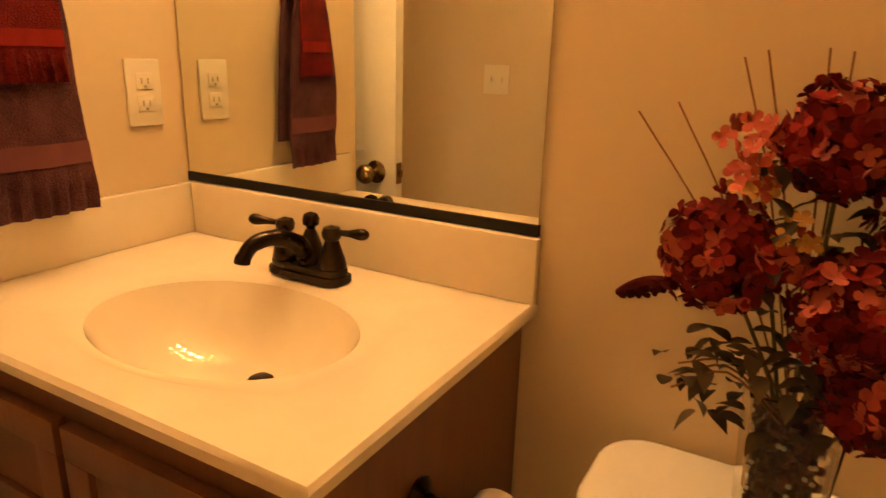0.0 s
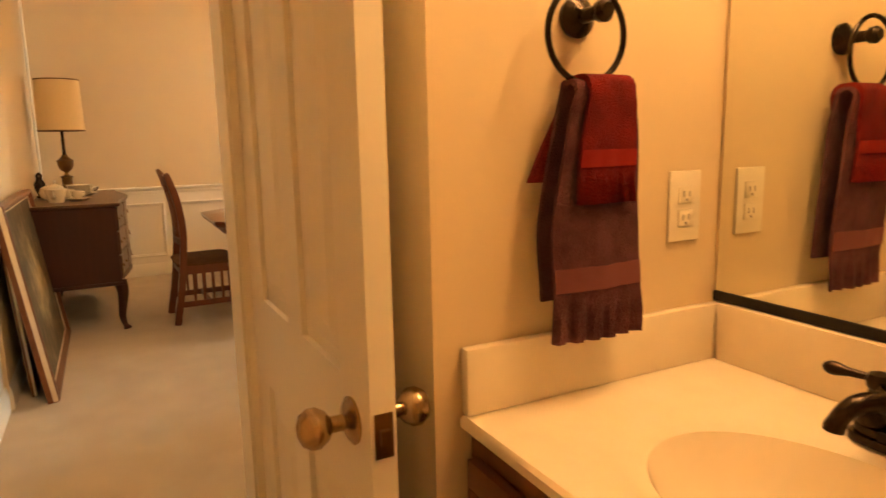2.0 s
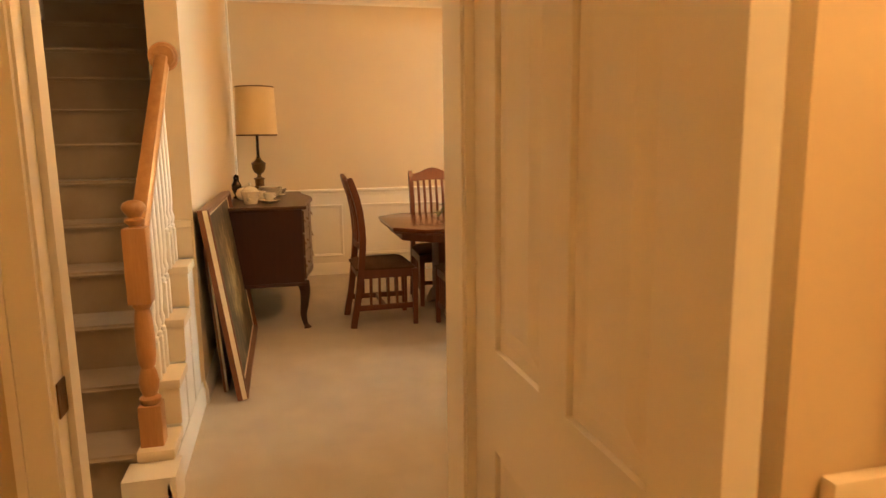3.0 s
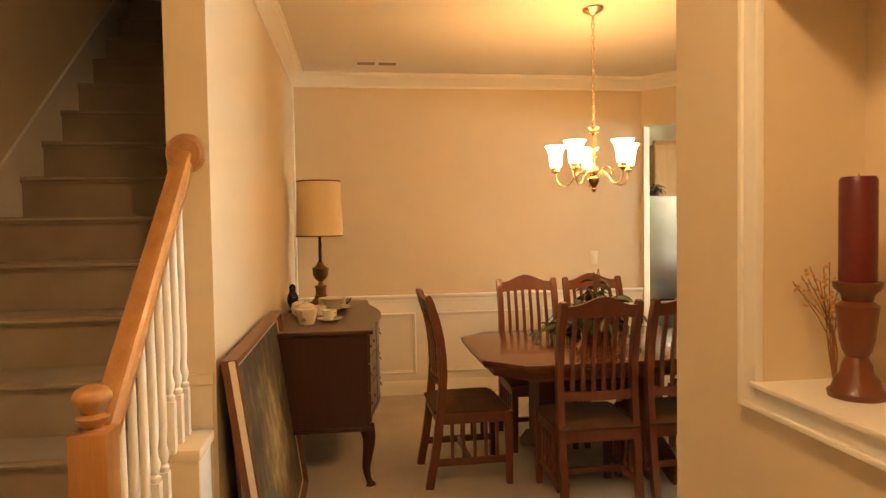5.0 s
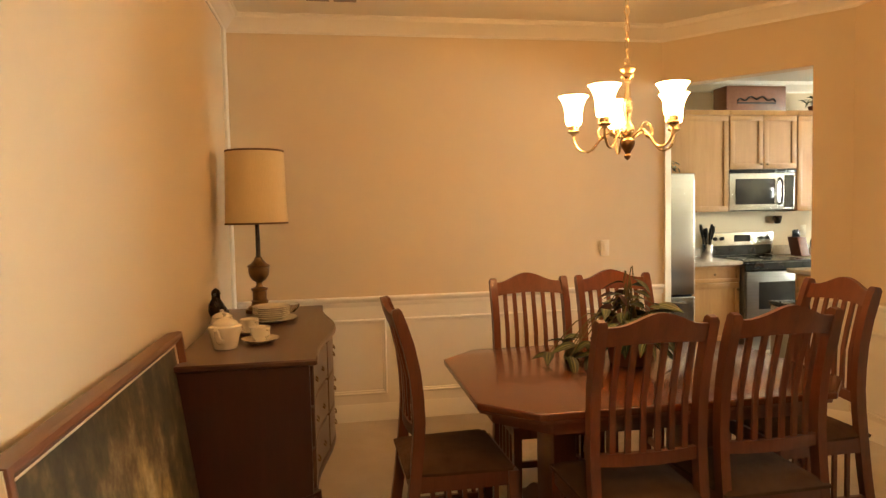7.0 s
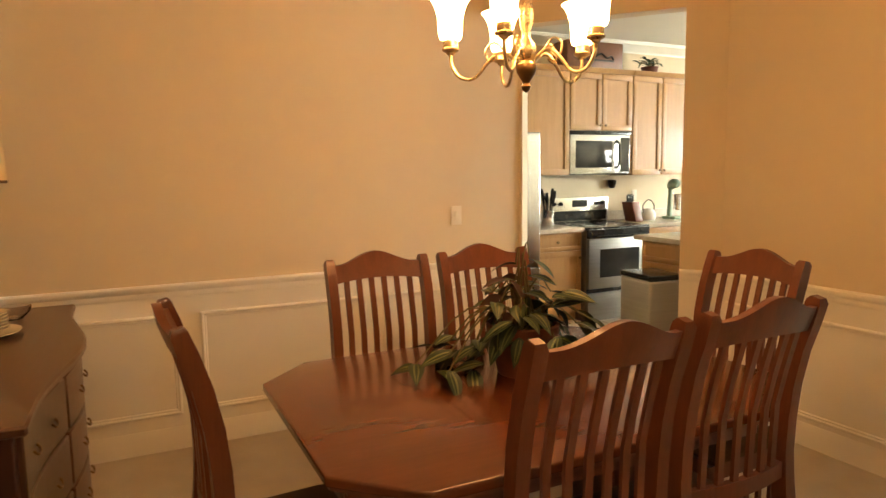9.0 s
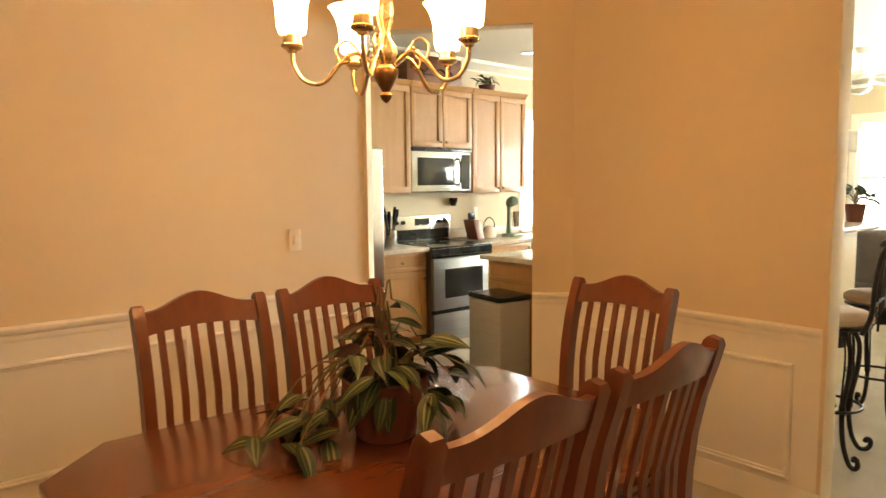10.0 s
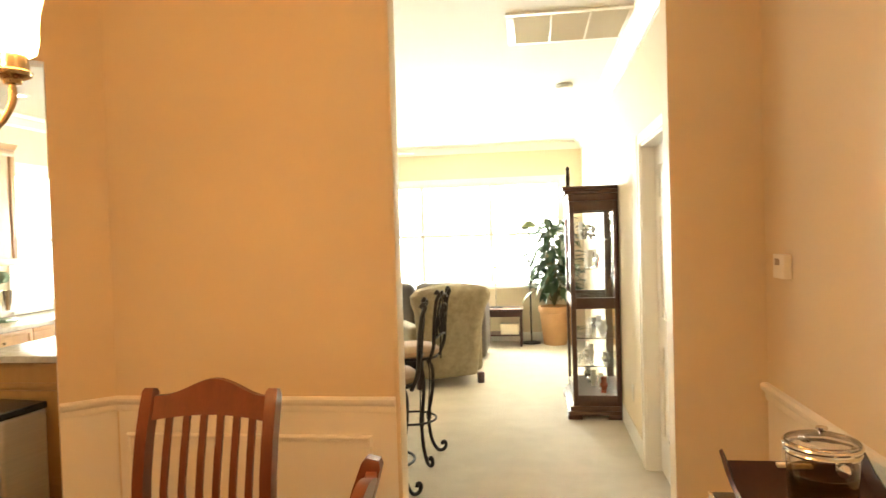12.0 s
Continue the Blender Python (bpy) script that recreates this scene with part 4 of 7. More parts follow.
for x, y in ((-8.0, -1.09), (-8.24, -1.165)):
    sau = thing("saucer", "cream china saucer on the sideboard", "saucer", pose(x, y, SBZ))
    part("dish", saucer_bm(0.082), CHINA, sau)
    cup = thing("teacup", "cream china teacup standing on its saucer", "cup", pose(x, y, SBZ + 0.0085, 0, 0, 40))
    part("bowl", turned([(0.024, 0), (0.026, 0.006), (0.038, 0.022), (0.044, 0.045), (0.046, 0.062), (0.0435, 0.062), (0.040, 0.04), (0.028, 0.014), (0.0005, 0.010)], segs=28), CHINA, cup)
    part("handle", rod(curve_points([(0.042, 0, 0.05), (0.064, 0, 0.05), (0.066, 0, 0.028), (0.038, 0, 0.02)], 4), 0.0035, 6), CHINA, cup)
big = thing("dinner_plate", "large cream china plate under a stack of small ones", "plate", pose(-8.58, -1.095, SBZ))
part("dish", saucer_bm(0.135), CHINA, big)
for i in range(6):
    pl = thing("side_plate", "small cream china plate in a stack", "plate", pose(-8.585, -1.095, SBZ + 0.010 + 0.0105 * i), "stacked plates")
    part("dish", saucer_bm(0.098), CHINA, pl)
sug = thing("sugar_bowl", "cream china sugar bowl with lid beside the teapot", "bowl", pose(-8.30, -1.30, SBZ))
part("bowl", turned([(0.03, 0), (0.05, 0.02), (0.058, 0.05), (0.048, 0.075), (0.05, 0.08), (0.03, 0.094), (0.008, 0.1), (0.011, 0.11), (0.0005, 0.116)]), CHINA, sug)
bird = thing("bird_figurine", "dark carved bird figurine by the wall", "figurine", pose(-8.50, -1.360, SBZ, 0, 0, -3))
bm = turned([(0.03, 0), (0.032, 0.01), (0.018, 0.02), (0.026, 0.04), (0.040, 0.075), (0.038, 0.11), (0.022, 0.14), (0.021, 0.155), (0.024, 0.168), (0.018, 0.185), (0.004, 0.195)], segs=18)
tube(bm, curve_points([(0.018, 0, 0.165), (0.035, 0, 0.165), (0.05, 0, 0.156)], 3), [0.009, 0.008, 0.007, 0.005, 0.004, 0.003, 0.002], 6)
tube(bm, curve_points([(-0.01, 0, 0.105), (-0.10, 0, 0.075), (-0.27, 0, 0.030)], 3), [0.034, 0.034, 0.031, 0.027, 0.022, 0.016, 0.009], 10, flat=0.6)
part("carving", bm, BRONZE, bird)
glassd = thing("glass_dish", "small clear glass dish by the lamp", "dish", pose(-8.86, -1.02, SBZ))
part("dish", turned([(0.0005, 0.004), (0.03, 0.004), (0.055, 0.03), (0.06, 0.05), (0.057, 0.05), (0.05, 0.03), (0.026, 0.009), (0.0005, 0.009)]), GLASS, glassd)

# pictures leaning on the wall
CANVAS = bpy.data.materials.new("landscape_canvas")
CANVAS.use_nodes = True
cn, ck = CANVAS.node_tree.nodes, CANVAS.node_tree.links
tc, mp = cn.new("ShaderNodeTexCoord"), cn.new("ShaderNodeMapping")
mp.inputs["Scale"].default_value = (1.35, 1, 0.85)
ck.new(tc.outputs["Object"], mp.inputs[0])
nz = cn.new("ShaderNodeTexNoise")
nz.inputs["Scale"].default_value, nz.inputs["Detail"].default_value, nz.inputs["Roughness"].default_value = 8.0, 10, 0.68
ck.new(mp.outputs[0], nz.inputs["Vector"])
# a pale clearing in the middle, darker trees to both sides
away = cn.new("ShaderNodeVectorMath")
away.operation = "DISTANCE"
away.inputs[1].default_value = (-0.05, 0.015, 0.52)
ck.new(tc.outputs["Object"], away.inputs[0])
fall = cn.new("ShaderNodeMapRange")
fall.inputs["From Min"].default_value, fall.inputs["From Max"].default_value = 0.06, 0.46
fall.inputs["To Min"].default_value, fall.inputs["To Max"].default_value = 0.20, -0.13
ck.new(away.outputs["Value"], fall.inputs["Value"])
both = cn.new("ShaderNodeMath")
ck.new(nz.outputs[0], both.inputs[0])
ck.new(fall.outputs[0], both.inputs[1])
rp = cn.new("ShaderNodeValToRGB")
rp.color_ramp.elements[0].position, rp.color_ramp.elements[0].color = 0.28, (0.035, 0.026, 0.015, 1)
rp.color_ramp.elements[1].position, rp.color_ramp.elements[1].color = 0.78, (0.60, 0.50, 0.28, 1)
for pos, col in ((0.40, (0.075, 0.062, 0.030, 1)), (0.48, (0.15, 0.105, 0.052, 1)), (0.57, (0.26, 0.21, 0.11, 1)), (0.66, (0.42, 0.32, 0.14, 1))):
    e = rp.color_ramp.elements.new(pos)
    e.color = col
ck.new(both.outputs[0], rp.inputs[0])
ck.new(rp.outputs[0], cn["Principled BSDF"].inputs["Base Color"])
cn["Principled BSDF"].inputs["Roughness"].default_value = 0.45
bp = cn.new("ShaderNodeBump")
bp.inputs["Strength"].default_value = 0.3
n2 = cn.new("ShaderNodeTexNoise")
n2.inputs["Scale"].default_value = 120
ck.new(tc.outputs["Object"], n2.inputs["Vector"])
ck.new(n2.outputs[0], bp.inputs["Height"])
ck.new(bp.outputs[0], cn["Principled BSDF"].inputs["Normal"])
FRAME_WOOD = wood("picture_frame_wood", (0.13, 0.044, 0.017), (0.19, 0.072, 0.028), 0.35, 0)
LINER = material("pale_liner", (0.70, 0.60, 0.44), (0.78, 0.68, 0.52), 0.5, 0, 8, 90, 0.1)


def framed(name, w, h, m, label, deep=0.058, rim=0.042):
    """A framed canvas standing on the floor: deep moulded frame, pale strip as the sheen on the outer sides, thin gilt
    slip.
    """
    p = thing(name, label, "painting", m)
    bm = bmesh.new()
    prof = [(0.0, 0.0), (0.0, deep - 0.012), (0.004, deep - 0.003), (0.012, deep), (0.022, deep - 0.002), (0.030, deep - 0.012), (rim - 0.006, deep - 0.016), (rim, deep - 0.024), (rim, 0.0)]
    rings = []
    for cx, cz, dx, dz in ((-w / 2, 0, 1, 1), (w / 2, 0, -1, 1), (w / 2, h, -1, -1), (-w / 2, h, 1, -1)):
        rings.append([bm.verts.new((cx + dx * o, y, cz + dz * o)) for o, y in prof])
    for i in range(4):
        for j in range(len(prof)):
            k = (j + 1) % len(prof)
            bm.faces.new((rings[i][j], rings[(i + 1) % 4][j], rings[(i + 1) % 4][k], rings[i][k]))
    part("outer_frame", bm, FRAME_WOOD, p, "polished brown wood frame")
    # lamp light mirrored in the polished frame sides, laid on as pale strips
    for sx in (-1, 1):
        a, b = sorted((sx * w / 2, sx * (w / 2 + 0.003)))
        part("side_strip", block(a, b, deep * 0.46, deep * 0.86, 0.004, h - 0.004, 0.001, 1), LINER, p, "pale strip painted as the reflection on the frame's side")
    for x0, x1, z0, z1 in ((-w / 2 + rim, w / 2 - rim, rim, rim + 0.007), (-w / 2 + rim, w / 2 - rim, h - rim - 0.007, h - rim), (-w / 2 + rim, -w / 2 + rim + 0.007, rim + 0.007, h - rim - 0.007), (w / 2 - rim - 0.007, w / 2 - rim, rim + 0.007, h - rim - 0.007)):
        part("slip", block(x0, x1, 0.006, deep - 0.024, z0, z1, 0.001, 1), LINER, p, "thin pale slip")
    o = rim + 0.006
    part("canvas", block(-w / 2 + o, w / 2 - o, 0.008, deep - 0.030, o, h - o), CANVAS, p, "dim wooded landscape painting")
    return p


framed("painting", 1.40, 1.025, pose(-7.0, YL + 0.157, 0.002, 7.6, 0, 0), "large wood-framed landscape painting leaning on the wall")
framed("painting", 1.05, 0.80, pose(-6.98, YL + 0.075, 0.002, 4.0, 0, 0), "smaller framed painting leaning behind the large one", 0.03, 0.036)

# ---- plants ----


def leaf_mesh(length, width, droop=0.35, fold=0.25, n=7):
    """One leaf with its stalk end at the origin, pointing along +y."""
    bm = bmesh.new()
    rows = []
    for i in range(n + 1):
        t = i / n
        w = width / 2 * math.sin(math.pi * min(1, 0.04 + t * 0.96) ** 0.8) * (1 - 0.15 * t)
        y, z = length * t * (1 - 0.12 * droop * t), -droop * length * t * t
        rows.append([bm.verts.new((sx * w, y, z + abs(sx) * w * fold)) for sx in (-1, -0.5, 0, 0.5, 1)])
    for a, b in zip(rows, rows[1:]):
        for j in range(4):
            bm.faces.new((a[j], a[j + 1], b[j + 1], b[j]))
    return bm


def stripe_mesh(length, width, droop=0.35, fold=0.25, n=7):
    bm = bmesh.new()
    for s in (-1, 1):
        rows = []
        for i in range(n + 1):
            t = 0.08 + 0.84 * i / n
            w = width / 2 * math.sin(math.pi * (0.04 + t * 0.96) ** 0.8) * (1 - 0.15 * t)
            y, z = length * t * (1 - 0.12 * droop * t), -droop * length * t * t + 0.0018
            rows.append([bm.verts.new((s * f * w, y, z + f * w * fold)) for f in (0.16, 0.40)])
        for a, b in zip(rows, rows[1:]):
            bm.faces.new((a[0], a[1], b[1], b[0]))
    return bm


rng = random.Random(7)
PX, PY = -7.83, 0.575
plant = thing("potted_plant", "striped-leaf plant trailing from a terracotta pot on the table", "plant", pose(PX, PY, 0.7505))
pot = part("pot", turned([(0.0005, 0), (0.082, 0), (0.086, 0.006), (0.110, 0.135), (0.122, 0.139), (0.125, 0.172), (0.118, 0.176), (0.110, 0.170), (0.106, 0.150), (0.0005, 0.150)], segs=32), TERRACOTTA, plant, "terracotta pot")
part("soil", turned([(0.0005, 0.157), (0.05, 0.160), (0.106, 0.154)], segs=24), SOIL, plant)
kinds = []
for ln, wd, dr in ((0.115, 0.058, 0.30), (0.095, 0.050, 0.55), (0.125, 0.058, 0.2)):
    a = part("leaf", leaf_mesh(ln, wd, dr), LEAF, plant)
    b = part("leaf_stripe", stripe_mesh(ln, wd, dr), LEAF_STRIPE, a, "pale yellow leaf stripes")
    kinds.append((a, b))
spots = []


def crown_leaf(a, r, z, tilt, yaw):
    spots.append((r * math.cos(a), r * math.sin(a), z, tilt, math.degrees(a) - 90 + yaw))


for i in range(48):                       # low crown over the pot's rim
    crown_leaf(rng.uniform(0, 6.283), rng.uniform(0.03, 0.15), rng.uniform(0.17, 0.28), rng.uniform(-45, 20), rng.uniform(-70, 70))
for i in range(6):                        # hanging over the rim in front
    crown_leaf(rng.uniform(4.2, 6.2), rng.uniform(0.10, 0.14), rng.uniform(0.13, 0.19), rng.uniform(-70, -40), rng.uniform(-50, 50))
for i in range(27):                       # runners lying on the table
    crown_leaf(rng.gauss(4.25, 0.33), rng.uniform(0.13, 0.38), rng.uniform(0.02, 0.11), rng.uniform(-35, 20), rng.uniform(-100, 100))
for i in range(13):                       # spray over the other side
    crown_leaf(rng.gauss(0.95, 0.55), rng.uniform(0.12, 0.27), rng.uniform(0.07, 0.22), rng.uniform(-45, 5), rng.uniform(-60, 60))
for i in range(8):                        # one upright shoot
    z = 0.26 + 0.019 * i
    crown_leaf(4.0 + 2.2 * i, 0.025, z, rng.uniform(-20, 25), rng.uniform(-20, 20))
LEAF_RED = material("reddish_leaf_back", (0.042, 0.014, 0.008), (0.080, 0.028, 0.014), 0.55, 0, 10, 70, 0.05, random_tint=0.3)
red = part("leaf", leaf_mesh(0.085, 0.038, 0.45), LEAF_RED, plant, "reddish back of a turned leaf")
red.matrix_basis = pose(0.02, -0.02, 0.30, 10, 30, 150)
for i in range(11):
    a = rng.uniform(0, 6.283)
    again(red, pose(0.09 * math.cos(a) * rng.random(), 0.09 * math.sin(a) * rng.random(), rng.uniform(0.21, 0.33), rng.uniform(-30, 40), rng.uniform(-60, 60), rng.uniform(0, 360)), plant)
for i, (x, y, z, tilt, az) in enumerate(spots):
    m = pose(x, y, z, tilt, rng.uniform(-25, 25), az)
    a, b = kinds[i % 3]
    if i < 3:
        a.matrix_basis = m
    else:
        o = again(a, m, plant)
        again(b, Matrix.Identity(4), o)
bm = bmesh.new()
for i, (x, y, z, tilt, az) in enumerate(spots):
    if i % 3 == 0 or i > 93:
        tube(bm, curve_points([(rng.uniform(-0.04, 0.04), rng.uniform(-0.04, 0.04), 0.157), (x * 0.5, y * 0.5, max(z, 0.18) + 0.05), (x, y, z)], 3), 0.0028, 5)
part("stalk", bm, STEM, plant)

# ---- niche and hall ----
cs = thing("candlestick", "turned wooden candlestick in the niche", "candlestick", pose(-5.215, 0.185, 1.0972))
part("stand", turned([(0.0005, 0), (0.058, 0), (0.060, 0.012), (0.050, 0.022), (0.046, 0.04), (0.034, 0.055), (0.030, 0.075), (0.022, 0.09), (0.030, 0.105), (0.036, 0.13), (0.040, 0.17), (0.044, 0.205), (0.030, 0.215), (0.034, 0.23), (0.048, 0.245), (0.050, 0.258), (0.0005, 0.258)], segs=28), CHERRY, cs)
cd = thing("pillar_candle", "dark red pillar candle on its wooden stand", "candle", pose(-5.215, 0.185, 1.3555))
part("wax", turned([(0.0005, 0), (0.037, 0), (0.038, 0.004), (0.038, 0.225), (0.034, 0.233), (0.020, 0.229), (0.0005, 0.226)], segs=28), CANDLE, cd)
part("wick", rod([(0, 0, 0.226), (0.001, 0, 0.24)], 0.001, 5), BLACK, cd)
spr = thing("dried_sprays", "wispy dried flower spray beside the candle", "dried flowers", pose(-5.27, 0.175, 1.0975))
bm, bl = bmesh.new(), bmesh.new()
for i in range(16):
    tip = Vector((rng.uniform(-0.11, 0.02), rng.uniform(-0.05, 0.04), rng.uniform(0.2, 0.31)))
    mid = Vector((rng.uniform(-0.03, 0.0), 0, 0.13))
    tube(bm, curve_points([(0, 0, 0), mid, tip], 3), 0.0011, 4)
    for j in range(4):
        q = tip.lerp(mid, rng.uniform(0, 0.5)) + Vector([rng.uniform(-0.015, 0.015) for _ in range(3)])
        bmesh.ops.create_icosphere(bl, subdivisions=1, radius=rng.uniform(0.003, 0.006), matrix=Matrix.Translation(q))
part("twigs", bm, TWIG, spr)
tagged(part("buds", bl, PETAL_GOLD, spr), kind="stuff")


def bouquet(name, m, label, n, spread, height, mats, seed, floor_vase):
    r = random.Random(seed)
    b = thing(name, label, "flowers", m)
    part("vase", turned(floor_vase, segs=28), TERRACOTTA, b)
    top = floor_vase[-1][1]
    st = bmesh.new()
    lv = part("leaf", leaf_mesh(0.09, 0.035, 0.4), LEAF_DARK, b)
    firstleaf = True
    fl = [bmesh.new() for _ in mats]
    for i in range(n):
        a, rr = r.uniform(0, 6.283), r.uniform(0.15, 1) ** 0.7 * spread
        tip = Vector((rr * math.cos(a), rr * math.sin(a), top + r.uniform(0.25, 1) * height * (1.1 - 0.5 * rr / spread)))
        tube(st, curve_points([(0, 0, top - 0.05), (tip.x * 0.3, tip.y * 0.3, top + (tip.z - top) * 0.6), tip], 3), 0.0022, 5)
        k = r.randrange(len(mats))
        for j in range(5):
            d = Vector((math.cos(j * 1.257), math.sin(j * 1.257), 0.35)) * 0.016
            bmesh.ops.create_icosphere(fl[k], subdivisions=1, radius=0.011, matrix=Matrix.Translation(tip + d))
        for j in range(2):
            mm = pose(*(tip * r.uniform(0.5, 0.95)), r.uniform(-30, 40), 0, r.uniform(0, 360))
            mm.translation.z = max(mm.translation.z, top + 0.02)
            if firstleaf:
                lv.matrix_basis, firstleaf = mm, False
            else:
                again(lv, mm)
    part("stalk", st, STEM, b)
    for bm, mat in zip(fl, mats):
        part("blossoms", bm, mat, b)
    return b


bouquet("flower_arrangement", pose(-5.34, -0.10, 0), "dry leafy arrangement in a floor vase under the niche", 34, 0.16, 0.62, (BROWN_LEAF, LEAF_STRIPE), 5,
        [(0.0005, 0), (0.07, 0), (0.075, 0.01), (0.09, 0.08), (0.085, 0.16), (0.055, 0.22), (0.05, 0.25), (0.06, 0.27)])

hl = thing("ceiling_light", "flush frosted hall ceiling light, lit", "ceiling light", pose(-4.55, -0.75, H))
part("rim", turned([(0.0005, -0.001), (0.15, -0.001), (0.155, -0.012), (0.145, -0.022), (0.0005, -0.022)], segs=32), BRASS, hl)
part("diffuser", turned([(0.140, -0.022), (0.132, -0.055), (0.10, -0.085), (0.05, -0.102), (0.0005, -0.106)], segs=32), HALL_BULB, hl, "glowing frosted glass dome")

# ---- bathroom ----
vt = thing("vanity_cabinet", "oak vanity cabinet with a drawer stack and a panel door", "cabinet", pose(0, 0, 0))
CX0, CX1, CY0, CZ = -3.362, -2.603, -0.471, 0.907
for nm, row in (("body", (CX0, CX1 - 0.02, -0.452, 0.05, 0.10, 0.74)), ("toe_kick", (CX0, CX1 - 0.02, -0.39, 0.05, 0.0, 0.10)), ("front_rail", (CX0, CX1 - 0.02, -0.452, -0.43, 0.74, 0.887)), ("side_panel", (CX1 - 0.04, CX1 - 0.02, -0.43, 0.05, 0.74, 0.887)), ("side_panel", (CX0, CX0 + 0.02, -0.43, 0.05, 0.74, 0.887))):
    part(nm, block(*row), VANITY_WOOD, vt, smooth=False)


def front(name, x0, x1, z0, z1, y, parent, mat, raised=0.008, rim=0.045):
    """A framed cabinet front facing -y."""
    panel = part(name, block(x0 + rim, x1 - rim, y - 0.018 + raised, y, z0 + rim, z1 - rim, 0.002), mat, parent, smooth=False)
    for a, b in ((z0, z0 + rim), (z1 - rim, z1)):
        part("rail", block(x0, x1, y - 0.018, y, a, b, 0.003), mat, panel)
    for a, b in ((x0, x0 + rim), (x1 - rim, x1)):
        part("stile", block(a, b, y - 0.018, y, z0 + rim, z1 - rim, 0.003), mat, panel)
    return panel


for i, (z0, z1) in enumerate(((0.665, 0.845), (0.40, 0.65), (0.13, 0.385))):
    front("drawer", -3.345, -2.995, z0, z1, -0.4525, vt, VANITY_WOOD)
front("door", -2.98, -2.64, 0.13, 0.845, -0.4525, vt, VANITY_WOOD)

top = thing("countertop", "cream cultured marble vanity top with an oval basin and splashes", "countertop", pose(0, 0, 0))
SX, SY, SA, SB = -2.955, -0.245, 0.212, 0.152
bm = bmesh.new()
N = 72
rings = [[] for _ in range(15)]
turns = [2 * math.pi * i / N for i in range(N)]
for qx, qy in ((CX0, CY0), (CX1, CY0), (CX1, YM), (CX0, YM)):
    q = math.atan2(qy - SY, qx - SX) % (2 * math.pi)
    turns[min(range(N), key=lambda i: abs(turns[i] - q))] = q
for a in turns:
    c, s = math.cos(a), math.sin(a)
    ks = []
    if c > 1e-9:
        ks.append((CX1 - SX) / c)
    if c < -1e-9:
        ks.append((CX0 - SX) / c)
    if s > 1e-9:
        ks.append((YM - SY) / s)
    if s < -1e-9:
        ks.append((CY0 - SY) / s)
    k = min(ks)
    edge = Vector((SX + k * c, SY + k * s, CZ))
    rim = Vector((SX + SA * c, SY + SB * s, CZ))
    rings[0].append(bm.verts.new((edge.x, edge.y, CZ - 0.019)))
    rings[1].append(bm.verts.new((edge.x, edge.y, CZ - 0.006)))
    rings[2].append(bm.verts.new(edge + (rim - edge).normalized() * 0.006))
    rings[3].append(bm.verts.new(rim + (edge - rim) * 0.28))
    rings[4].append(bm.verts.new(rim + (edge - rim) * 0.20 - Vector((0, 0, 0.004))))
    for j in range(10):
        t = 1 - j / 9.6
        rings[5 + j].append(bm.verts.new((SX + SA * c * t, SY + SB * s * t, CZ - 0.006 - 0.116 * (1 - t ** 3.6))))
for lo, hi in zip(rings, rings[1:]):
    for i in range(N):
        bm.faces.new((lo[i], lo[(i + 1) % N], hi[(i + 1) % N], hi[i]))
bm.faces.new(rings[-1])
part("basin_top", bm, MARBLE, top)
part("backsplash", block(CX0 + 0.02, CX1, YM - 0.02, YM - 0.001, CZ, 1.011, 0.005), MARBLE, top)
part("side_splash", block(CX0 - 0.004, CX0 + 0.016, CY0 + 0.004, YM - 0.002, CZ, 1.009, 0.005), MARBLE, top)
part("drain", turned([(0.0005, 0.006), (0.017, 0.006), (0.020, 0.004), (0.023, 0.0)], SX + 0.012, SY + 0.056, CZ - 0.1200), BRONZE, top, "dark bronze drain")

fa = thing("faucet", "oil-rubbed bronze two-handle faucet", "faucet", pose(-2.972, -0.040, CZ + 0.0003))
def oblong(rx, ry, n=36):
    return [(rx * math.copysign(abs(math.cos(a)) ** 0.45, math.cos(a)), ry * math.copysign(abs(math.sin(a)) ** 0.6, math.sin(a))) for a in [2 * math.pi * j / n for j in range(n)]]


part("base", slab(oblong(0.078, 0.029), 0, 0.012, 0.003), BRONZE, fa)
part("base_step", slab(oblong(0.072, 0.0255), 0.0118, 0.024, 0.005), BRONZE, fa)
for sx in (-1, 1):
    h = part("handle", turned([(0.022, 0.022), (0.0235, 0.028), (0.021, 0.040), (0.015, 0.058), (0.0115, 0.070), (0.015, 0.074), (0.0165, 0.083), (0.013, 0.091), (0.0005, 0.095)], sx * 0.049, 0), BRONZE, fa)
    d = Vector((sx * 0.9, 0.12 if sx > 0 else -0.25, 0)).normalized()
    p0 = Vector((sx * 0.049, 0, 0.083))
    part("lever", rod([p0 + d * u + Vector((0, 0, 0.05 * u)) for u in (0, 0.015, 0.034, 0.044, 0.052, 0.059, 0.065, 0.068)], [0.0048, 0.0048, 0.0058, 0.0080, 0.0096, 0.0092, 0.006, 0.001], 14), BRONZE, h)
part("column", turned([(0.024, 0.022), (0.0245, 0.030), (0.020, 0.045), (0.016, 0.060), (0.011, 0.074), (0.008, 0.080), (0.0005, 0.081)], 0, 0.006), BRONZE, fa)
part("lift_knob", turned([(0.007, 0.078), (0.008, 0.083), (0.0135, 0.088), (0.0145, 0.097), (0.011, 0.105), (0.0005, 0.109)], 0, 0.008), BRONZE, fa)
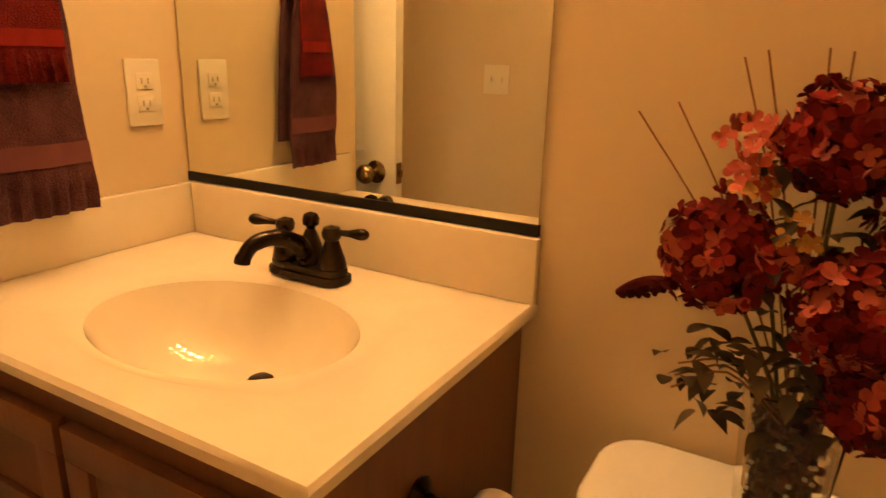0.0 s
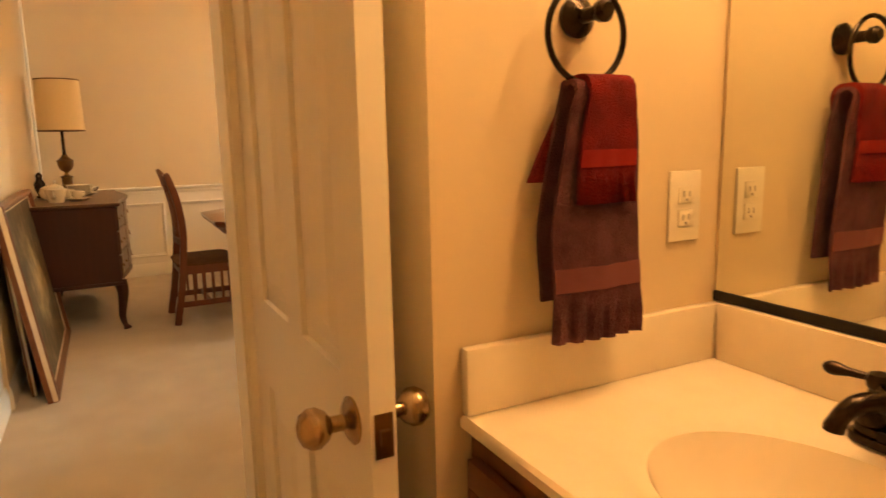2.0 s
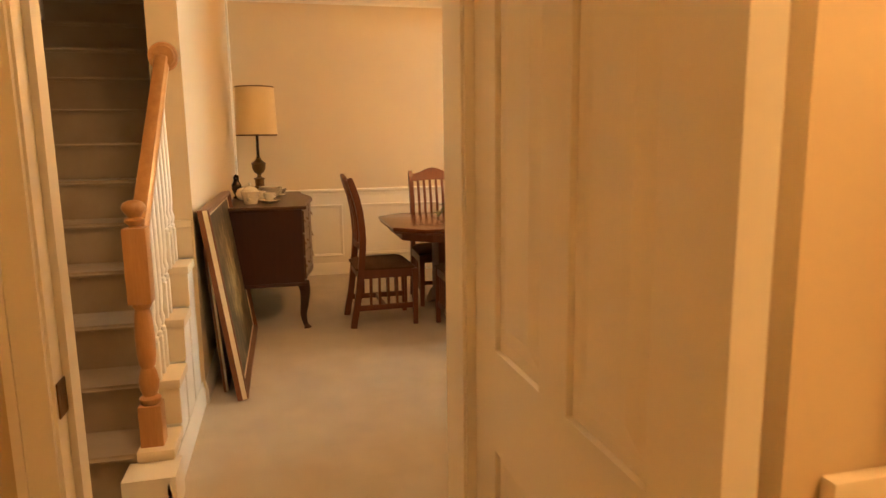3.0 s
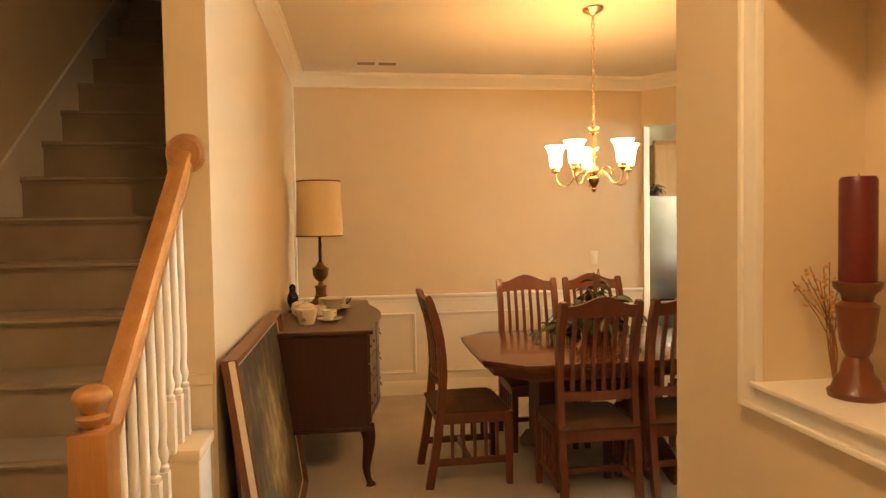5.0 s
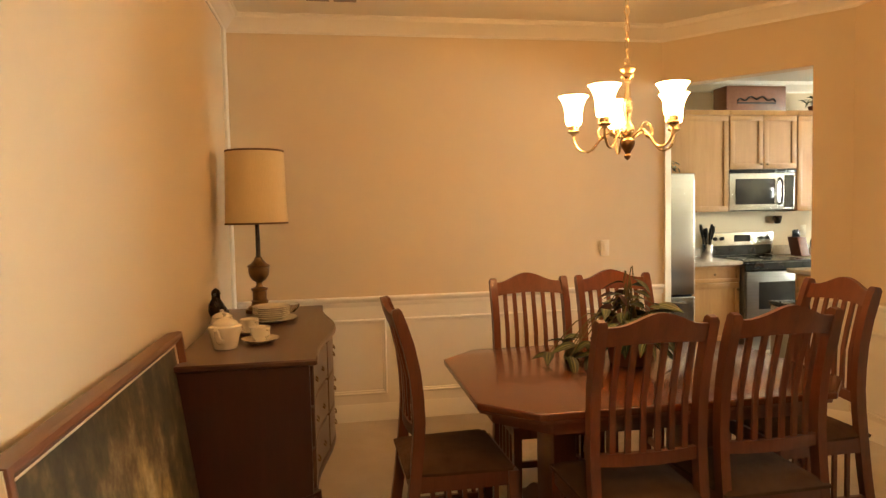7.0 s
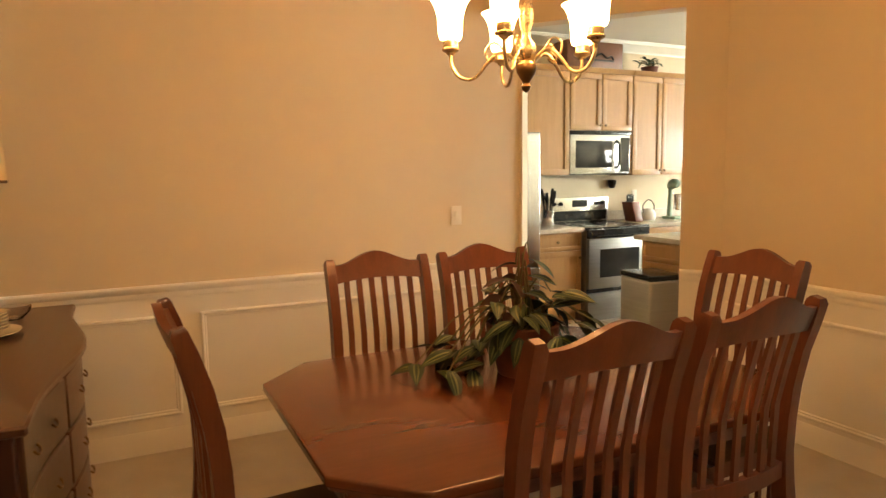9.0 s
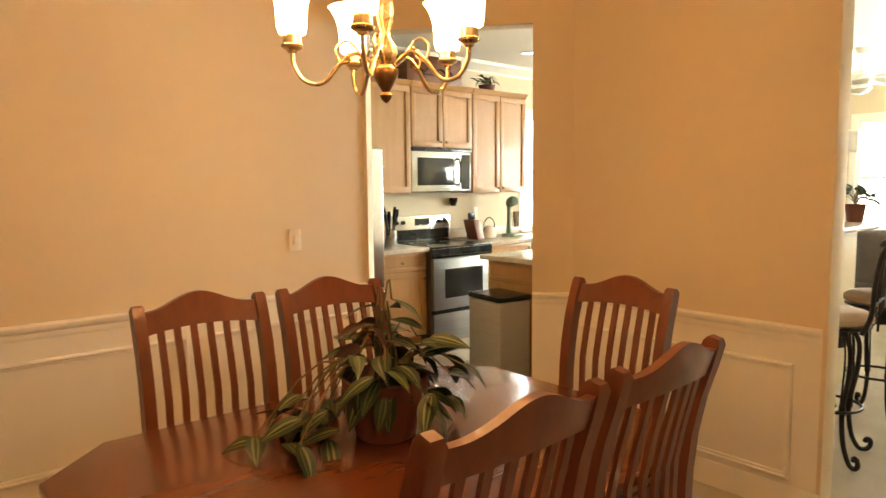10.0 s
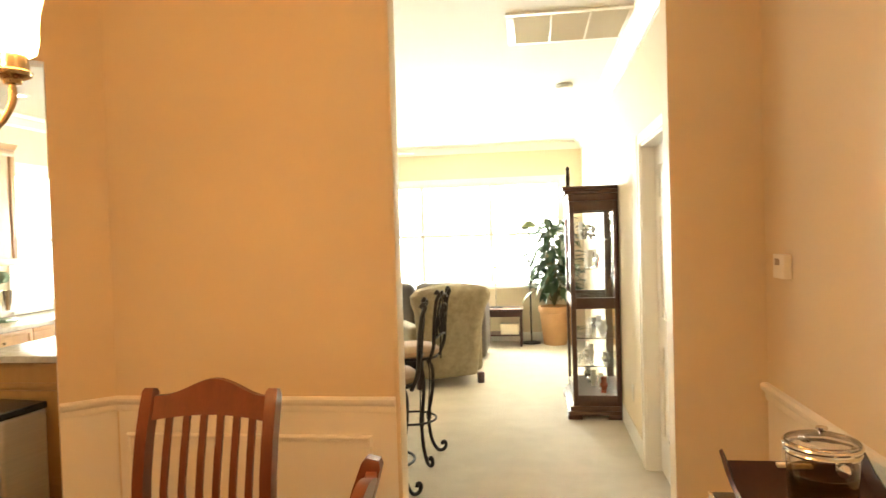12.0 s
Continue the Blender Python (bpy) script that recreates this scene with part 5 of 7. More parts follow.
part("spout", rod(curve_points([(0, 0.0, 0.036), (-0.007, -0.028, 0.064), (-0.019, -0.062, 0.077), (-0.031, -0.092, 0.071), (-0.037, -0.108, 0.052), (-0.038, -0.110, 0.044)], 6), [0.0170] * 6 + [0.0150] * 6 + [0.0128] * 6 + [0.0118] * 6 + [0.0125] * 7, 16), BRONZE, fa)

mr = thing("wall_mirror", "frameless wall mirror in a black channel above the basin", "mirror", pose(0, 0, 0))
part("glass", block(-3.357, -2.609, YM - 0.006, YM - 0.001, 1.030, 2.0), MIRROR, mr, "silvered mirror glass", smooth=False)
part("channel", block(-3.360, -2.607, YM - 0.0095, YM - 0.0005, 1.012, 1.0295, 0.001), MATTE_BLACK, mr, "black bottom channel")
vl = thing("vanity_light", "bronze vanity light bar with four lit globes over the mirror", "wall light", pose(-2.985, YM, 2.16))
part("bar", block(-0.32, 0.32, -0.03, -0.001, -0.05, 0.05, 0.006), BRONZE, vl)
for i in range(4):
    x = -0.24 + 0.16 * i
    hd = part("holder", turned([(0.022, 0), (0.024, 0.02), (0.018, 0.035), (0.0005, 0.036)]), BRONZE, vl)
    hd.matrix_basis = pose(x, -0.03, 0, 90)
    bm = bmesh.new()
    bmesh.ops.create_uvsphere(bm, u_segments=20, v_segments=12, radius=0.045, matrix=Matrix.Translation((x, -0.108, 0)))
    part("globe", bm, BATH_BULB, vl, "glowing round bulb")

out = thing("wall_outlet", "white duplex outlet plate on the beige wall", "outlet", pose(XT + 0.0005, -0.030, 1.186, 0, 0, 90))
part("plate", block(-0.036, 0.036, -0.006, 0, -0.060, 0.060, 0.003), PLASTIC, out)
for dz in (-0.02, 0.02):
    so = part("socket", block(-0.017, 0.017, -0.0085, -0.005, dz - 0.0145, dz + 0.0145, 0.005), PLASTIC, out)
    part("slots", boxes((-0.008, -0.0055, -0.009, -0.0080, dz - 0.004, dz + 0.006), (0.0055, 0.008, -0.009, -0.0080, dz - 0.004, dz + 0.006), (-0.0025, 0.0025, -0.009, -0.0080, dz - 0.0115, dz - 0.007)), GROUT, so)
sw = thing("light_switch", "white double toggle switch on the bathroom wall", "switch", pose(-3.48, -1.6495, 1.17, 0, 0, 180))
part("plate", block(-0.058, 0.058, -0.006, 0, -0.059, 0.059, 0.003), PLASTIC, sw)
for x in (-0.023, 0.023):
    part("toggle", block(x - 0.005, x + 0.005, -0.016, -0.005, -0.010, 0.012, 0.002), TRIM, sw)

tr = thing("towel_ring", "dark bronze towel ring on the wall", "towel ring", pose(XT, -0.280, 1.478))
post = part("post", turned([(0.0005, 0.0005), (0.029, 0.0005), (0.030, 0.008), (0.022, 0.014), (0.011, 0.02), (0.010, 0.05), (0.015, 0.056), (0.016, 0.066), (0.010, 0.074), (0.0005, 0.075)]), BRONZE, tr)
post.matrix_basis = pose(0, 0.014, 0, 0, 90, 0)
RC = -0.030
part("ring", rod([(0.050, -0.004 + 0.067 * math.sin(a), RC + 0.067 * math.cos(a)) for a in [2 * math.pi * j / 40 for j in range(41)]], 0.0046, 8), BRONZE, tr)


def towel(name, m, label, width, top_r, front_len, back_len, mat, seed, pinch, bands, skew=0.0, gather=0.07):
    """A towel hung over a ring; its fold runs along y, the front hangs at +x."""
    r = random.Random(seed)
    tw = thing(name, label, "towel", m)
    ph = [r.uniform(0, 6.28) for _ in range(4)]
    line = [(top_r, -front_len * (1 - i / 20)) for i in range(20)]
    line += [(top_r * math.cos(math.pi * i / 8), top_r * math.sin(math.pi * i / 8)) for i in range(9)]
    line += [(-top_r, -back_len * i / 12) for i in range(1, 13)]

    def sheet(rows, th, lift=0.0):
        bm = bmesh.new()
        cols = 28
        gi, go = [], []
        for x, z in rows:
            t = min(1, max(0, -z) / 0.2)
            ww = width * (pinch + (1 - pinch) * t ** 0.6)
            a, b = [], []
            for j in range(cols + 1):
                s = j / cols - 0.5
                wave = 0.0035 * t * math.sin(s * 7 + ph[0]) + 0.0012 * t * math.sin(s * 19 + ph[1] + z * 9)
                low = max(0.0, -front_len + gather - z) / gather
                if x > 0:
                    wave += (0.0050 * math.sin(s * 34 + ph[3]) + 0.0022 * math.sin(s * 71 + ph[1])) * min(1, low * 1.6) + lift
                y = s * ww + 0.004 * math.sin(z * 22 + ph[2]) - (skew * t if x < 0 else 0)
                a.append(bm.verts.new((x + wave, y, z)))
                b.append(bm.verts.new((x + wave + (th if x >= 0 else -th), y, z + (th if z > 0 else 0))))
            gi.append(a)
            go.append(b)
        n = len(rows)
        for i in range(n - 1):
            for j in range(cols):
                bm.faces.new((gi[i][j], gi[i][j + 1], gi[i + 1][j + 1], gi[i + 1][j]))
                bm.faces.new((go[i][j], go[i + 1][j], go[i + 1][j + 1], go[i][j + 1]))
            for j in (0, cols):
                bm.faces.new((gi[i][j], gi[i + 1][j], go[i + 1][j], go[i][j]))
        for i in (0, n - 1):
            for j in range(cols):
                bm.faces.new((gi[i][j], go[i][j], go[i][j + 1], gi[i][j + 1]))
        return bm

    part("cloth", sheet(line, 0.006), mat, tw)
    for z0, z1 in bands:
        part("woven_band", sheet([(top_r, -z0 - (z1 - z0) * i / 5) for i in range(6)], 0.0018, 0.0058), RED_BAND if mat is RED_TOWEL else PLUM_BAND, tw, "flat woven band")
    return tw


towel("bath_towel", pose(XT + 0.050, -0.268, 1.366), "plum hand towel hanging from the ring", 0.160, 0.014, 0.358, 0.30, PLUM_TOWEL, 3, 0.62, ((0.246, 0.281),), gather=0.078)
towel("washcloth", pose(XT + 0.050, -0.262, 1.362), "red washcloth folded over the plum towel", 0.112, 0.0255, 0.150, 0.12, RED_TOWEL, 9, 0.72, ((0.074, 0.098),), 0.075, gather=0.052)

to = thing("toilet", "white porcelain toilet, its lid down", "toilet", pose(-2.229, 0, 0))


def rounded_box(x0, x1, y0, y1, z0, z1, r):
    pts = []
    for cx, cy, a0 in ((x1 - r, y1 - r, 0), (x0 + r, y1 - r, 90), (x0 + r, y0 + r, 180), (x1 - r, y0 + r, 270)):
        pts += [(cx + r * math.cos(radians(a0 + 15 * k)), cy + r * math.sin(radians(a0 + 15 * k))) for k in range(7)]
    return slab(pts, z0, z1, 0.010, 3)


part("tank", rounded_box(-0.225, 0.225, -0.155, 0.045, 0.36, 0.70, 0.05), PORCELAIN, to)
part("tank_lid", rounded_box(-0.24, 0.24, -0.175, 0.05, 0.70, 0.737, 0.07), PORCELAIN, to)
part("bowl", turned([(0.12, 0), (0.125, 0.02), (0.10, 0.10), (0.11, 0.2), (0.165, 0.32), (0.185, 0.385), (0.18, 0.395), (0.0005, 0.395)], 0, -0.36), PORCELAIN, to)
part("neck", block(-0.10, 0.10, -0.25, 0.02, 0.0, 0.38, 0.03), PORCELAIN, to)
part("seat_lid", turned([(0.19, 0.396), (0.195, 0.405), (0.19, 0.42), (0.0005, 0.425)], 0, -0.36, segs=32), PORCELAIN, to)
part("flush_lever", rod([(-0.19, -0.175, 0.68), (-0.19, -0.185, 0.68), (-0.13, -0.188, 0.672)], 0.006, 8), CHROME, to)

PEBBLE = material("dark_pebbles", (0.020, 0.006, 0.005), (0.13, 0.026, 0.016), 0.35, 0, 40, 90, 0.3, spread=0.2)
WHITEBEAD = material("white_beads", (0.62, 0.55, 0.46), (0.75, 0.68, 0.58), 0.4, 0, 20, 60, 0)
VX, VY = -2.247, -0.062
va = thing("glass_vase", "square glass vase of dark pebbles on the toilet tank", "vase", pose(VX, VY, 0.7375, 0, 0, 8))
bm = bmesh.new()
vo = [[bm.verts.new((sx * r, sy * r, z)) for sx, sy in ((-1, -1), (1, -1), (1, 1), (-1, 1))] for r, z in ((0.040, 0), (0.050, 0.185), (0.0465, 0.185), (0.037, 0.008))]
for lo, hi in zip(vo, vo[1:]):
    for j in range(4):
        bm.faces.new((lo[j], lo[(j + 1) % 4], hi[(j + 1) % 4], hi[j]))
bm.faces.new(vo[0])
bm.faces.new(vo[-1])
part("glass", bm, GLASS, va)
bm, bw = bmesh.new(), bmesh.new()
for i in range(190):
    z = rng.uniform(0.018, 0.15)
    w = 0.031 + 0.008 * z / 0.125
    x, y = rng.uniform(-w, w), rng.uniform(-w, w)
    if i % 5 == 0:
        bmesh.ops.create_icosphere(bw, subdivisions=1, radius=0.0034, matrix=pose(*((x, -w, z) if i % 2 else (-w, y, z))))
    else:
        bmesh.ops.create_icosphere(bm, subdivisions=1, radius=rng.uniform(0.006, 0.009), matrix=Matrix.Translation((x * 0.9, y * 0.9, z)))
for i in range(150):
    w = 0.026
    bmesh.ops.create_icosphere(bm, subdivisions=1, radius=0.0115, matrix=Matrix.Translation((rng.uniform(-w, w), rng.uniform(-w, w), rng.uniform(0.022, 0.15))))
tagged(part("pebbles", bm, PEBBLE, va), kind="stuff")
tagged(part("beads", bw, WHITEBEAD, va), kind="stuff")

fb = thing("flower_bouquet", "burgundy and coral silk hydrangeas with twigs in the vase", "flowers", pose(VX, VY, 0.775))


def floret(bm, centre, normal, size, r):
    """A silk floret: four cupped, creased petals."""
    nrm = normal.normalized()
    a = nrm.orthogonal().normalized()
    b = nrm.cross(a)
    spin = r.uniform(0, 1.57)
    for k in range(4):
        w = spin + k * 1.571 + r.uniform(-0.2, 0.2)
        d = math.cos(w) * a + math.sin(w) * b
        e = nrm.cross(d)
        lift, curl = r.uniform(0.05, 0.45), r.uniform(-0.3, 0.3)
        mid = bm.verts.new(centre + size * (0.55 * d + lift * 0.4 * nrm))
        rim = [bm.verts.new(centre + size * (u * d + q * e + (lift * u + curl * u * u + 0.5 * q * q) * nrm)) for u, q in ((0, 0), (0.34, 0.34), (0.72, 0.46), (1.02, 0.2), (1.02, -0.2), (0.72, -0.46), (0.34, -0.34))]
        for i in range(7):
            bm.faces.new((mid, rim[i], rim[(i + 1) % 7]))


def bloom(cx, cy, cz, rad, mat, count, size, mixed, coral_share, wild):
    """A rounded head of many florets round a dark core that stands for the shade between them."""
    r = random.Random(int(1000 * (cx + cz)))
    main, other = bmesh.new(), bmesh.new()
    for i in range(count):
        zz = 1 - 2 * (i + 0.5) / count
        a = i * 2.39996
        d = Vector((math.sqrt(1 - zz * zz) * math.cos(a), math.sqrt(1 - zz * zz) * math.sin(a), zz))
        lump = 1 + 0.10 * math.sin(5 * d.x + 9 * cx) * math.sin(6 * d.y + 3 * d.z)
        p = Vector((cx, cy, cz)) + d * rad * lump * r.uniform(1 - wild, 1 + wild * 0.5)
        bm = other if r.random() < coral_share else main
        floret(bm, p, d + Vector([r.uniform(-0.5, 0.5) for _ in range(3)]), size * r.uniform(0.75, 1.25), r)
    head = part("flower_head", main, mat, fb)
    if mixed:
        tagged(part("coral_floret_cluster", other, PETAL_CORAL, head, "paler coral florets"), kind="stuff")
    else:
        other.free()
    # dark ball: the shade deep between the florets, put in as colour
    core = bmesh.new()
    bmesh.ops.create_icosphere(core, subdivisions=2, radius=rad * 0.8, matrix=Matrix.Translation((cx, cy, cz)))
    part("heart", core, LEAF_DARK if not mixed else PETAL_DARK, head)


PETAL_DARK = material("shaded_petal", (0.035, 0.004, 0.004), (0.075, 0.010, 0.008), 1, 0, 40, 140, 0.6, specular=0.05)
BLOOMS = ((-0.098, -0.015, 0.289, 0.058), (0.000, 0.002, 0.420, 0.056), (0.035, -0.050, 0.262, 0.054), (0.073, -0.020, 0.170, 0.060), (0.100, -0.01, 0.33, 0.060))
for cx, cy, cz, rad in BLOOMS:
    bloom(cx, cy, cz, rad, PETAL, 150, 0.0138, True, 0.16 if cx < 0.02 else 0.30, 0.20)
for cx, cy, cz, rad, n in ((-0.077, 0.012, 0.405, 0.040, 26), (-0.03, -0.045, 0.300, 0.030, 12)):
    r = random.Random(n)
    spray = bmesh.new()
    for i in range(n):
        floret(spray, Vector((cx + r.uniform(-1, 1) * rad, cy + r.uniform(-1, 1) * rad, cz + r.uniform(-1, 0.7) * rad)), Vector((r.uniform(-1, 1), r.uniform(-1.4, 0.3), r.uniform(0, 1))), 0.013, r)
    part("flower_spray", spray, PETAL_CORAL, fb, "loose coral flower spray")
gold = bmesh.new()
r = random.Random(77)
for i in range(14):
    floret(gold, Vector((r.uniform(-0.11, 0.0), r.uniform(-0.05, 0.0), r.uniform(0.30, 0.38))), Vector((r.uniform(-1, 1), -1, r.uniform(0, 1))), 0.010, r)
part("flower_spray", gold, PETAL_GOLD, fb, "small ochre flower spray")
for cx, cy, cz in [q[:3] for q in BLOOMS] + [(-0.077, 0.012, 0.40)]:
    part("stalk", rod(curve_points([(0, 0, 0.02), (cx * 0.25, cy * 0.25, 0.14), (cx, cy, cz)], 4), 0.0024, 6), STEM, fb)
for tip in ((-0.215, 0.032, 0.435), (-0.171, 0.032, 0.448), (-0.108, 0.032, 0.499), (-0.086, 0.032, 0.507), (-0.029, 0.032, 0.51), (-0.007, 0.032, 0.507)):
    part("twig", rod(curve_points([(0, 0, 0.1), (tip[0] * 0.55, tip[1], tip[2] * 0.7), tip], 4), 0.0013, 5), TWIG, fb)
lf = part("leaf", leaf_mesh(0.034, 0.020, 0.4), BROWN_LEAF, fb)
for i in range(150):
    if i < 38:
        mm = pose(rng.uniform(-0.10, 0.04), rng.uniform(-0.065, 0.0), rng.uniform(0.10, 0.21), rng.uniform(-50, 40), 0, rng.uniform(0, 360))
    elif i < 58:
        mm = pose(rng.uniform(-0.14, -0.07), rng.uniform(-0.05, -0.02), rng.uniform(0.11, 0.20), rng.uniform(-50, 40), 0, rng.uniform(0, 360))
    else:
        mm = pose(rng.uniform(-0.06, 0.10), rng.uniform(-0.04, 0.03), rng.uniform(0.18, 0.40), rng.uniform(-40, 60), 0, rng.uniform(0, 360))
    if i == 0:
        lf.matrix_basis = mm
    else:
        again(lf, mm)
for y in (-0.045, -0.03, -0.015):
    part("sprig", rod(curve_points([(-0.01, y, 0.12), (-0.07, y, 0.165), (-0.125, y - 0.005, 0.16 + 0.6 * y)], 4), 0.0014, 5), TWIG, fb)
tb = bmesh.new()
tube(tb, curve_points([(-0.14, -0.008, 0.245), (-0.175, -0.004, 0.235), (-0.21, 0.0, 0.216)], 4), [0.004, 0.006, 0.009, 0.010, 0.010, 0.010, 0.009, 0.007, 0.004], 8)
for i in range(46):
    u, a = i / 45, i * 2.4
    q = Vector((-0.145 - 0.062 * u, -0.008 + 0.008 * u, 0.244 - 0.027 * u)) + 0.0105 * (1 - 0.5 * abs(2 * u - 0.9)) * Vector((0.2, math.cos(a), math.sin(a)))
    bmesh.ops.create_icosphere(tb, subdivisions=1, radius=0.0038, matrix=Matrix.Translation(q))
part("seed_spike", tb, PETAL_DARK, fb)

tp = thing("toilet_roll", "white toilet paper roll on a dark wall-mounted holder", "toilet paper", pose(CX1 - 0.0225, -0.245, 0.722))
ro = part("rosette", turned([(0.0005, 0), (0.027, 0), (0.028, 0.006), (0.020, 0.013), (0.011, 0.017), (0.010, 0.040), (0.014, 0.046), (0.014, 0.060), (0.0005, 0.064)]), BRONZE, tp, "round dark bronze holder post")
ro.matrix_basis = pose(0, -0.012, 0.030, 0, 90, 0)
part("arm", rod(curve_points([(0.052, -0.012, 0.030), (0.058, -0.012, -0.020), (0.060, -0.006, -0.045), (0.060, 0.030, -0.046), (0.060, 0.128, -0.046)], 4), 0.006, 10), BRONZE, tp, "bent bronze arm")
rl = part("roll", turned([(0.018, -0.052), (0.041, -0.052), (0.043, -0.048), (0.043, 0.048), (0.041, 0.052), (0.018, 0.052), (0.018, -0.052)], segs=32), PORCELAIN, tp, "white paper roll")
rl.matrix_basis = pose(0.060, 0.060, -0.057, 90, 0, 0)

# ---- kitchen ----
KX = -11.549
BOUNCE = glow("overcast_sky_backdrop", (1.0, 1.0, 0.97), 12.0)
structure("backdrop_living", block(-11.5, -4.5, 10.6, 10.62, -0.5, 4.5), BOUNCE, "blank bright sky beyond the living room window", "backdrop")
structure("backdrop_kitchen", block(-13.02, -13.0, 3.5, 8.0, -0.5, 4.5), glow("hazy_sky_backdrop", (0.95, 1.0, 1.0), 2.6), "blank bright sky beyond the kitchen window", "backdrop")


def window(name, origin, yaw, w, h, cols, rows, label):
    """A white window in a wall opening; x along the wall, y outwards, from its lower left corner."""
    o = thing(name, label, "window", pose(*origin, 0, 0, yaw), "", "structure")
    fr = part("window_frame", boxes((0, w, 0.02, 0.07, 0, 0.045), (0, w, 0.02, 0.07, h - 0.045, h), (0, 0.045, 0.02, 0.07, 0.045, h - 0.045), (w - 0.045, w, 0.02, 0.07, 0.045, h - 0.045)), TRIM, o)
    for i in range(1, cols):
        part("mullion", block(w * i / cols - 0.03, w * i / cols + 0.03, 0.02, 0.07, 0.045, h - 0.045), TRIM, o)
    for i in range(cols):
        a, b = w * i / cols + 0.032, w * (i + 1) / cols - 0.032
        part("meeting_rail", block(a, b, 0.028, 0.062, h / 2 - 0.022, h / 2 + 0.022), TRIM, o)
        for z0, z1 in ((0.046, h / 2 - 0.023), (h / 2 + 0.023, h - 0.046)):
            pn = part("pane", block(a, b, 0.042, 0.046, z0, z1), GLASS, o, smooth=False)
            pn.visible_shadow = False
    part("window_sill", block(-0.08, w + 0.08, -0.05, 0.02, -0.03, 0.0, 0.004), TRIM, o)
    part("window_casing", boxes((-0.075, 0, -0.016, 0, 0, h + 0.075), (w, w + 0.075, -0.016, 0, 0, h + 0.075), (0, w, -0.016, 0, h, h + 0.075)), TRIM, o)
    return o


window("window_1", (-9.3, 9.0, 0.78), 0, 2.95, 1.47, 3, 2, "wide white living room window, glaringly bright")
window("window_2", (-11.55, 5.2, 0.95), 90, 1.1, 1.32, 1, 2, "white kitchen window, glaringly bright")

tf = thing("floor_tiles", "beige square kitchen floor tiles with grey joints", "floor", pose(0, 0, 0), "", "structure")
part("grout_bed", block(-11.54, -8.95, 2.1, 5.6, 0.001, 0.004), GROUT, tf)
tile = None
for i in range(8):
    for j in range(11):
        x, y = -11.38 + 0.32 * i, 2.28 + 0.32 * j
        m = pose(x, y, 0.004)
        if tile is None:
            tile = part("tile", block(-0.156, 0.156, -0.156, 0.156, 0, 0.006, 0.002, 1), TILE, tf)
            tile.matrix_basis = m
        else:
            again(tile, m)


def cab_front(name, y0, y1, z0, z1, x, parent, mat, rim=0.055, knob=None):
    """A framed cabinet front facing +x."""
    f = part(name, block(x, x + 0.008, y0 + rim, y1 - rim, z0 + rim, z1 - rim), mat, parent, smooth=False)
    for a, b in ((z0, z0 + rim), (z1 - rim, z1)):
        part("rail", block(x, x + 0.02, y0, y1, a, b, 0.002), mat, f)
    for a, b in ((y0, y0 + rim), (y1 - rim, y1)):
        part("stile", block(x, x + 0.02, a, b, z0 + rim, z1 - rim, 0.002), mat, f)
    if knob:
        kb = part("knob", turned([(0.005, 0), (0.006, 0.012), (0.014, 0.018), (0.014, 0.024), (0.0005, 0.028)], segs=14), DARK_BRASS, f, "small brass knob")
        kb.matrix_basis = pose(x + 0.02, knob[0], knob[1], 0, 90, 0)
    return f


def upper(y0, y1, z0, z1, depth, doors, label):
    c = thing("wall_cabinet", label, "cabinet", pose(0, 0, 0), "kitchen wall cabinets")
    xf = KX + depth
    part("body", block(KX, xf, y0, y1, z0, z1), MAPLE, c, smooth=False)
    w = (y1 - y0) / doors
    for i in range(doors):
        a, b = y0 + w * i + 0.004, y0 + w * (i + 1) - 0.004
        kn = (b - 0.03 if (i == 0 and doors > 1) else a + 0.03, z0 + 0.05)
        cab_front("door", a, b, z0 + 0.004, z1 - 0.004, xf, c, MAPLE, knob=kn)
    bm = moulding([(xf, y0), (xf, y1)], [(0.0, 0), (0.025, 0.0), (0.03, 0.012), (0.045, 0.03), (0.05, 0.045), (-0.02, 0.045), (-0.02, 0)])
    bmesh.ops.translate(bm, verts=bm.verts, vec=(0, 0, z1))
    part("cornice", bm, MAPLE, c)
    return c


upper(2.58, 3.285, 1.40, 2.39, 0.33, 1, "maple wall cabinet with one tall panel door")
upper(3.29, 4.065, 1.835, 2.39, 0.33, 2, "short maple wall cabinet above the microwave")
upper(4.07, 4.86, 1.39, 2.39, 0.33, 2, "maple wall cabinet with two panel doors")


def base_cab(y0, y1, cols, label):
    c = thing("base_cabinet", label, "cabinet", pose(0, 0, 0), "kitchen base cabinets")
    xf = -10.945
    part("body", boxes((KX, xf, y0, y1, 0.10, 0.872), (KX, xf - 0.07, y0, y1, 0.011, 0.10)), MAPLE, c, smooth=False)
    w = (y1 - y0) / cols
    for i in range(cols):
        a, b = y0 + w * i + 0.005, y0 + w * (i + 1) - 0.005
        d = cab_front("drawer", a, b, 0.705, 0.862, xf, c, MAPLE, 0.035, ((a + b) / 2, 0.785))
        cab_front("door", a, b, 0.11, 0.695, xf, c, MAPLE, 0.055, (b - 0.03, 0.63))
    return c


base_cab(2.66, 3.232, 1, "maple base cabinet with a drawer over a door")
base_cab(4.01, 5.95, 3, "maple base cabinet run under the window")
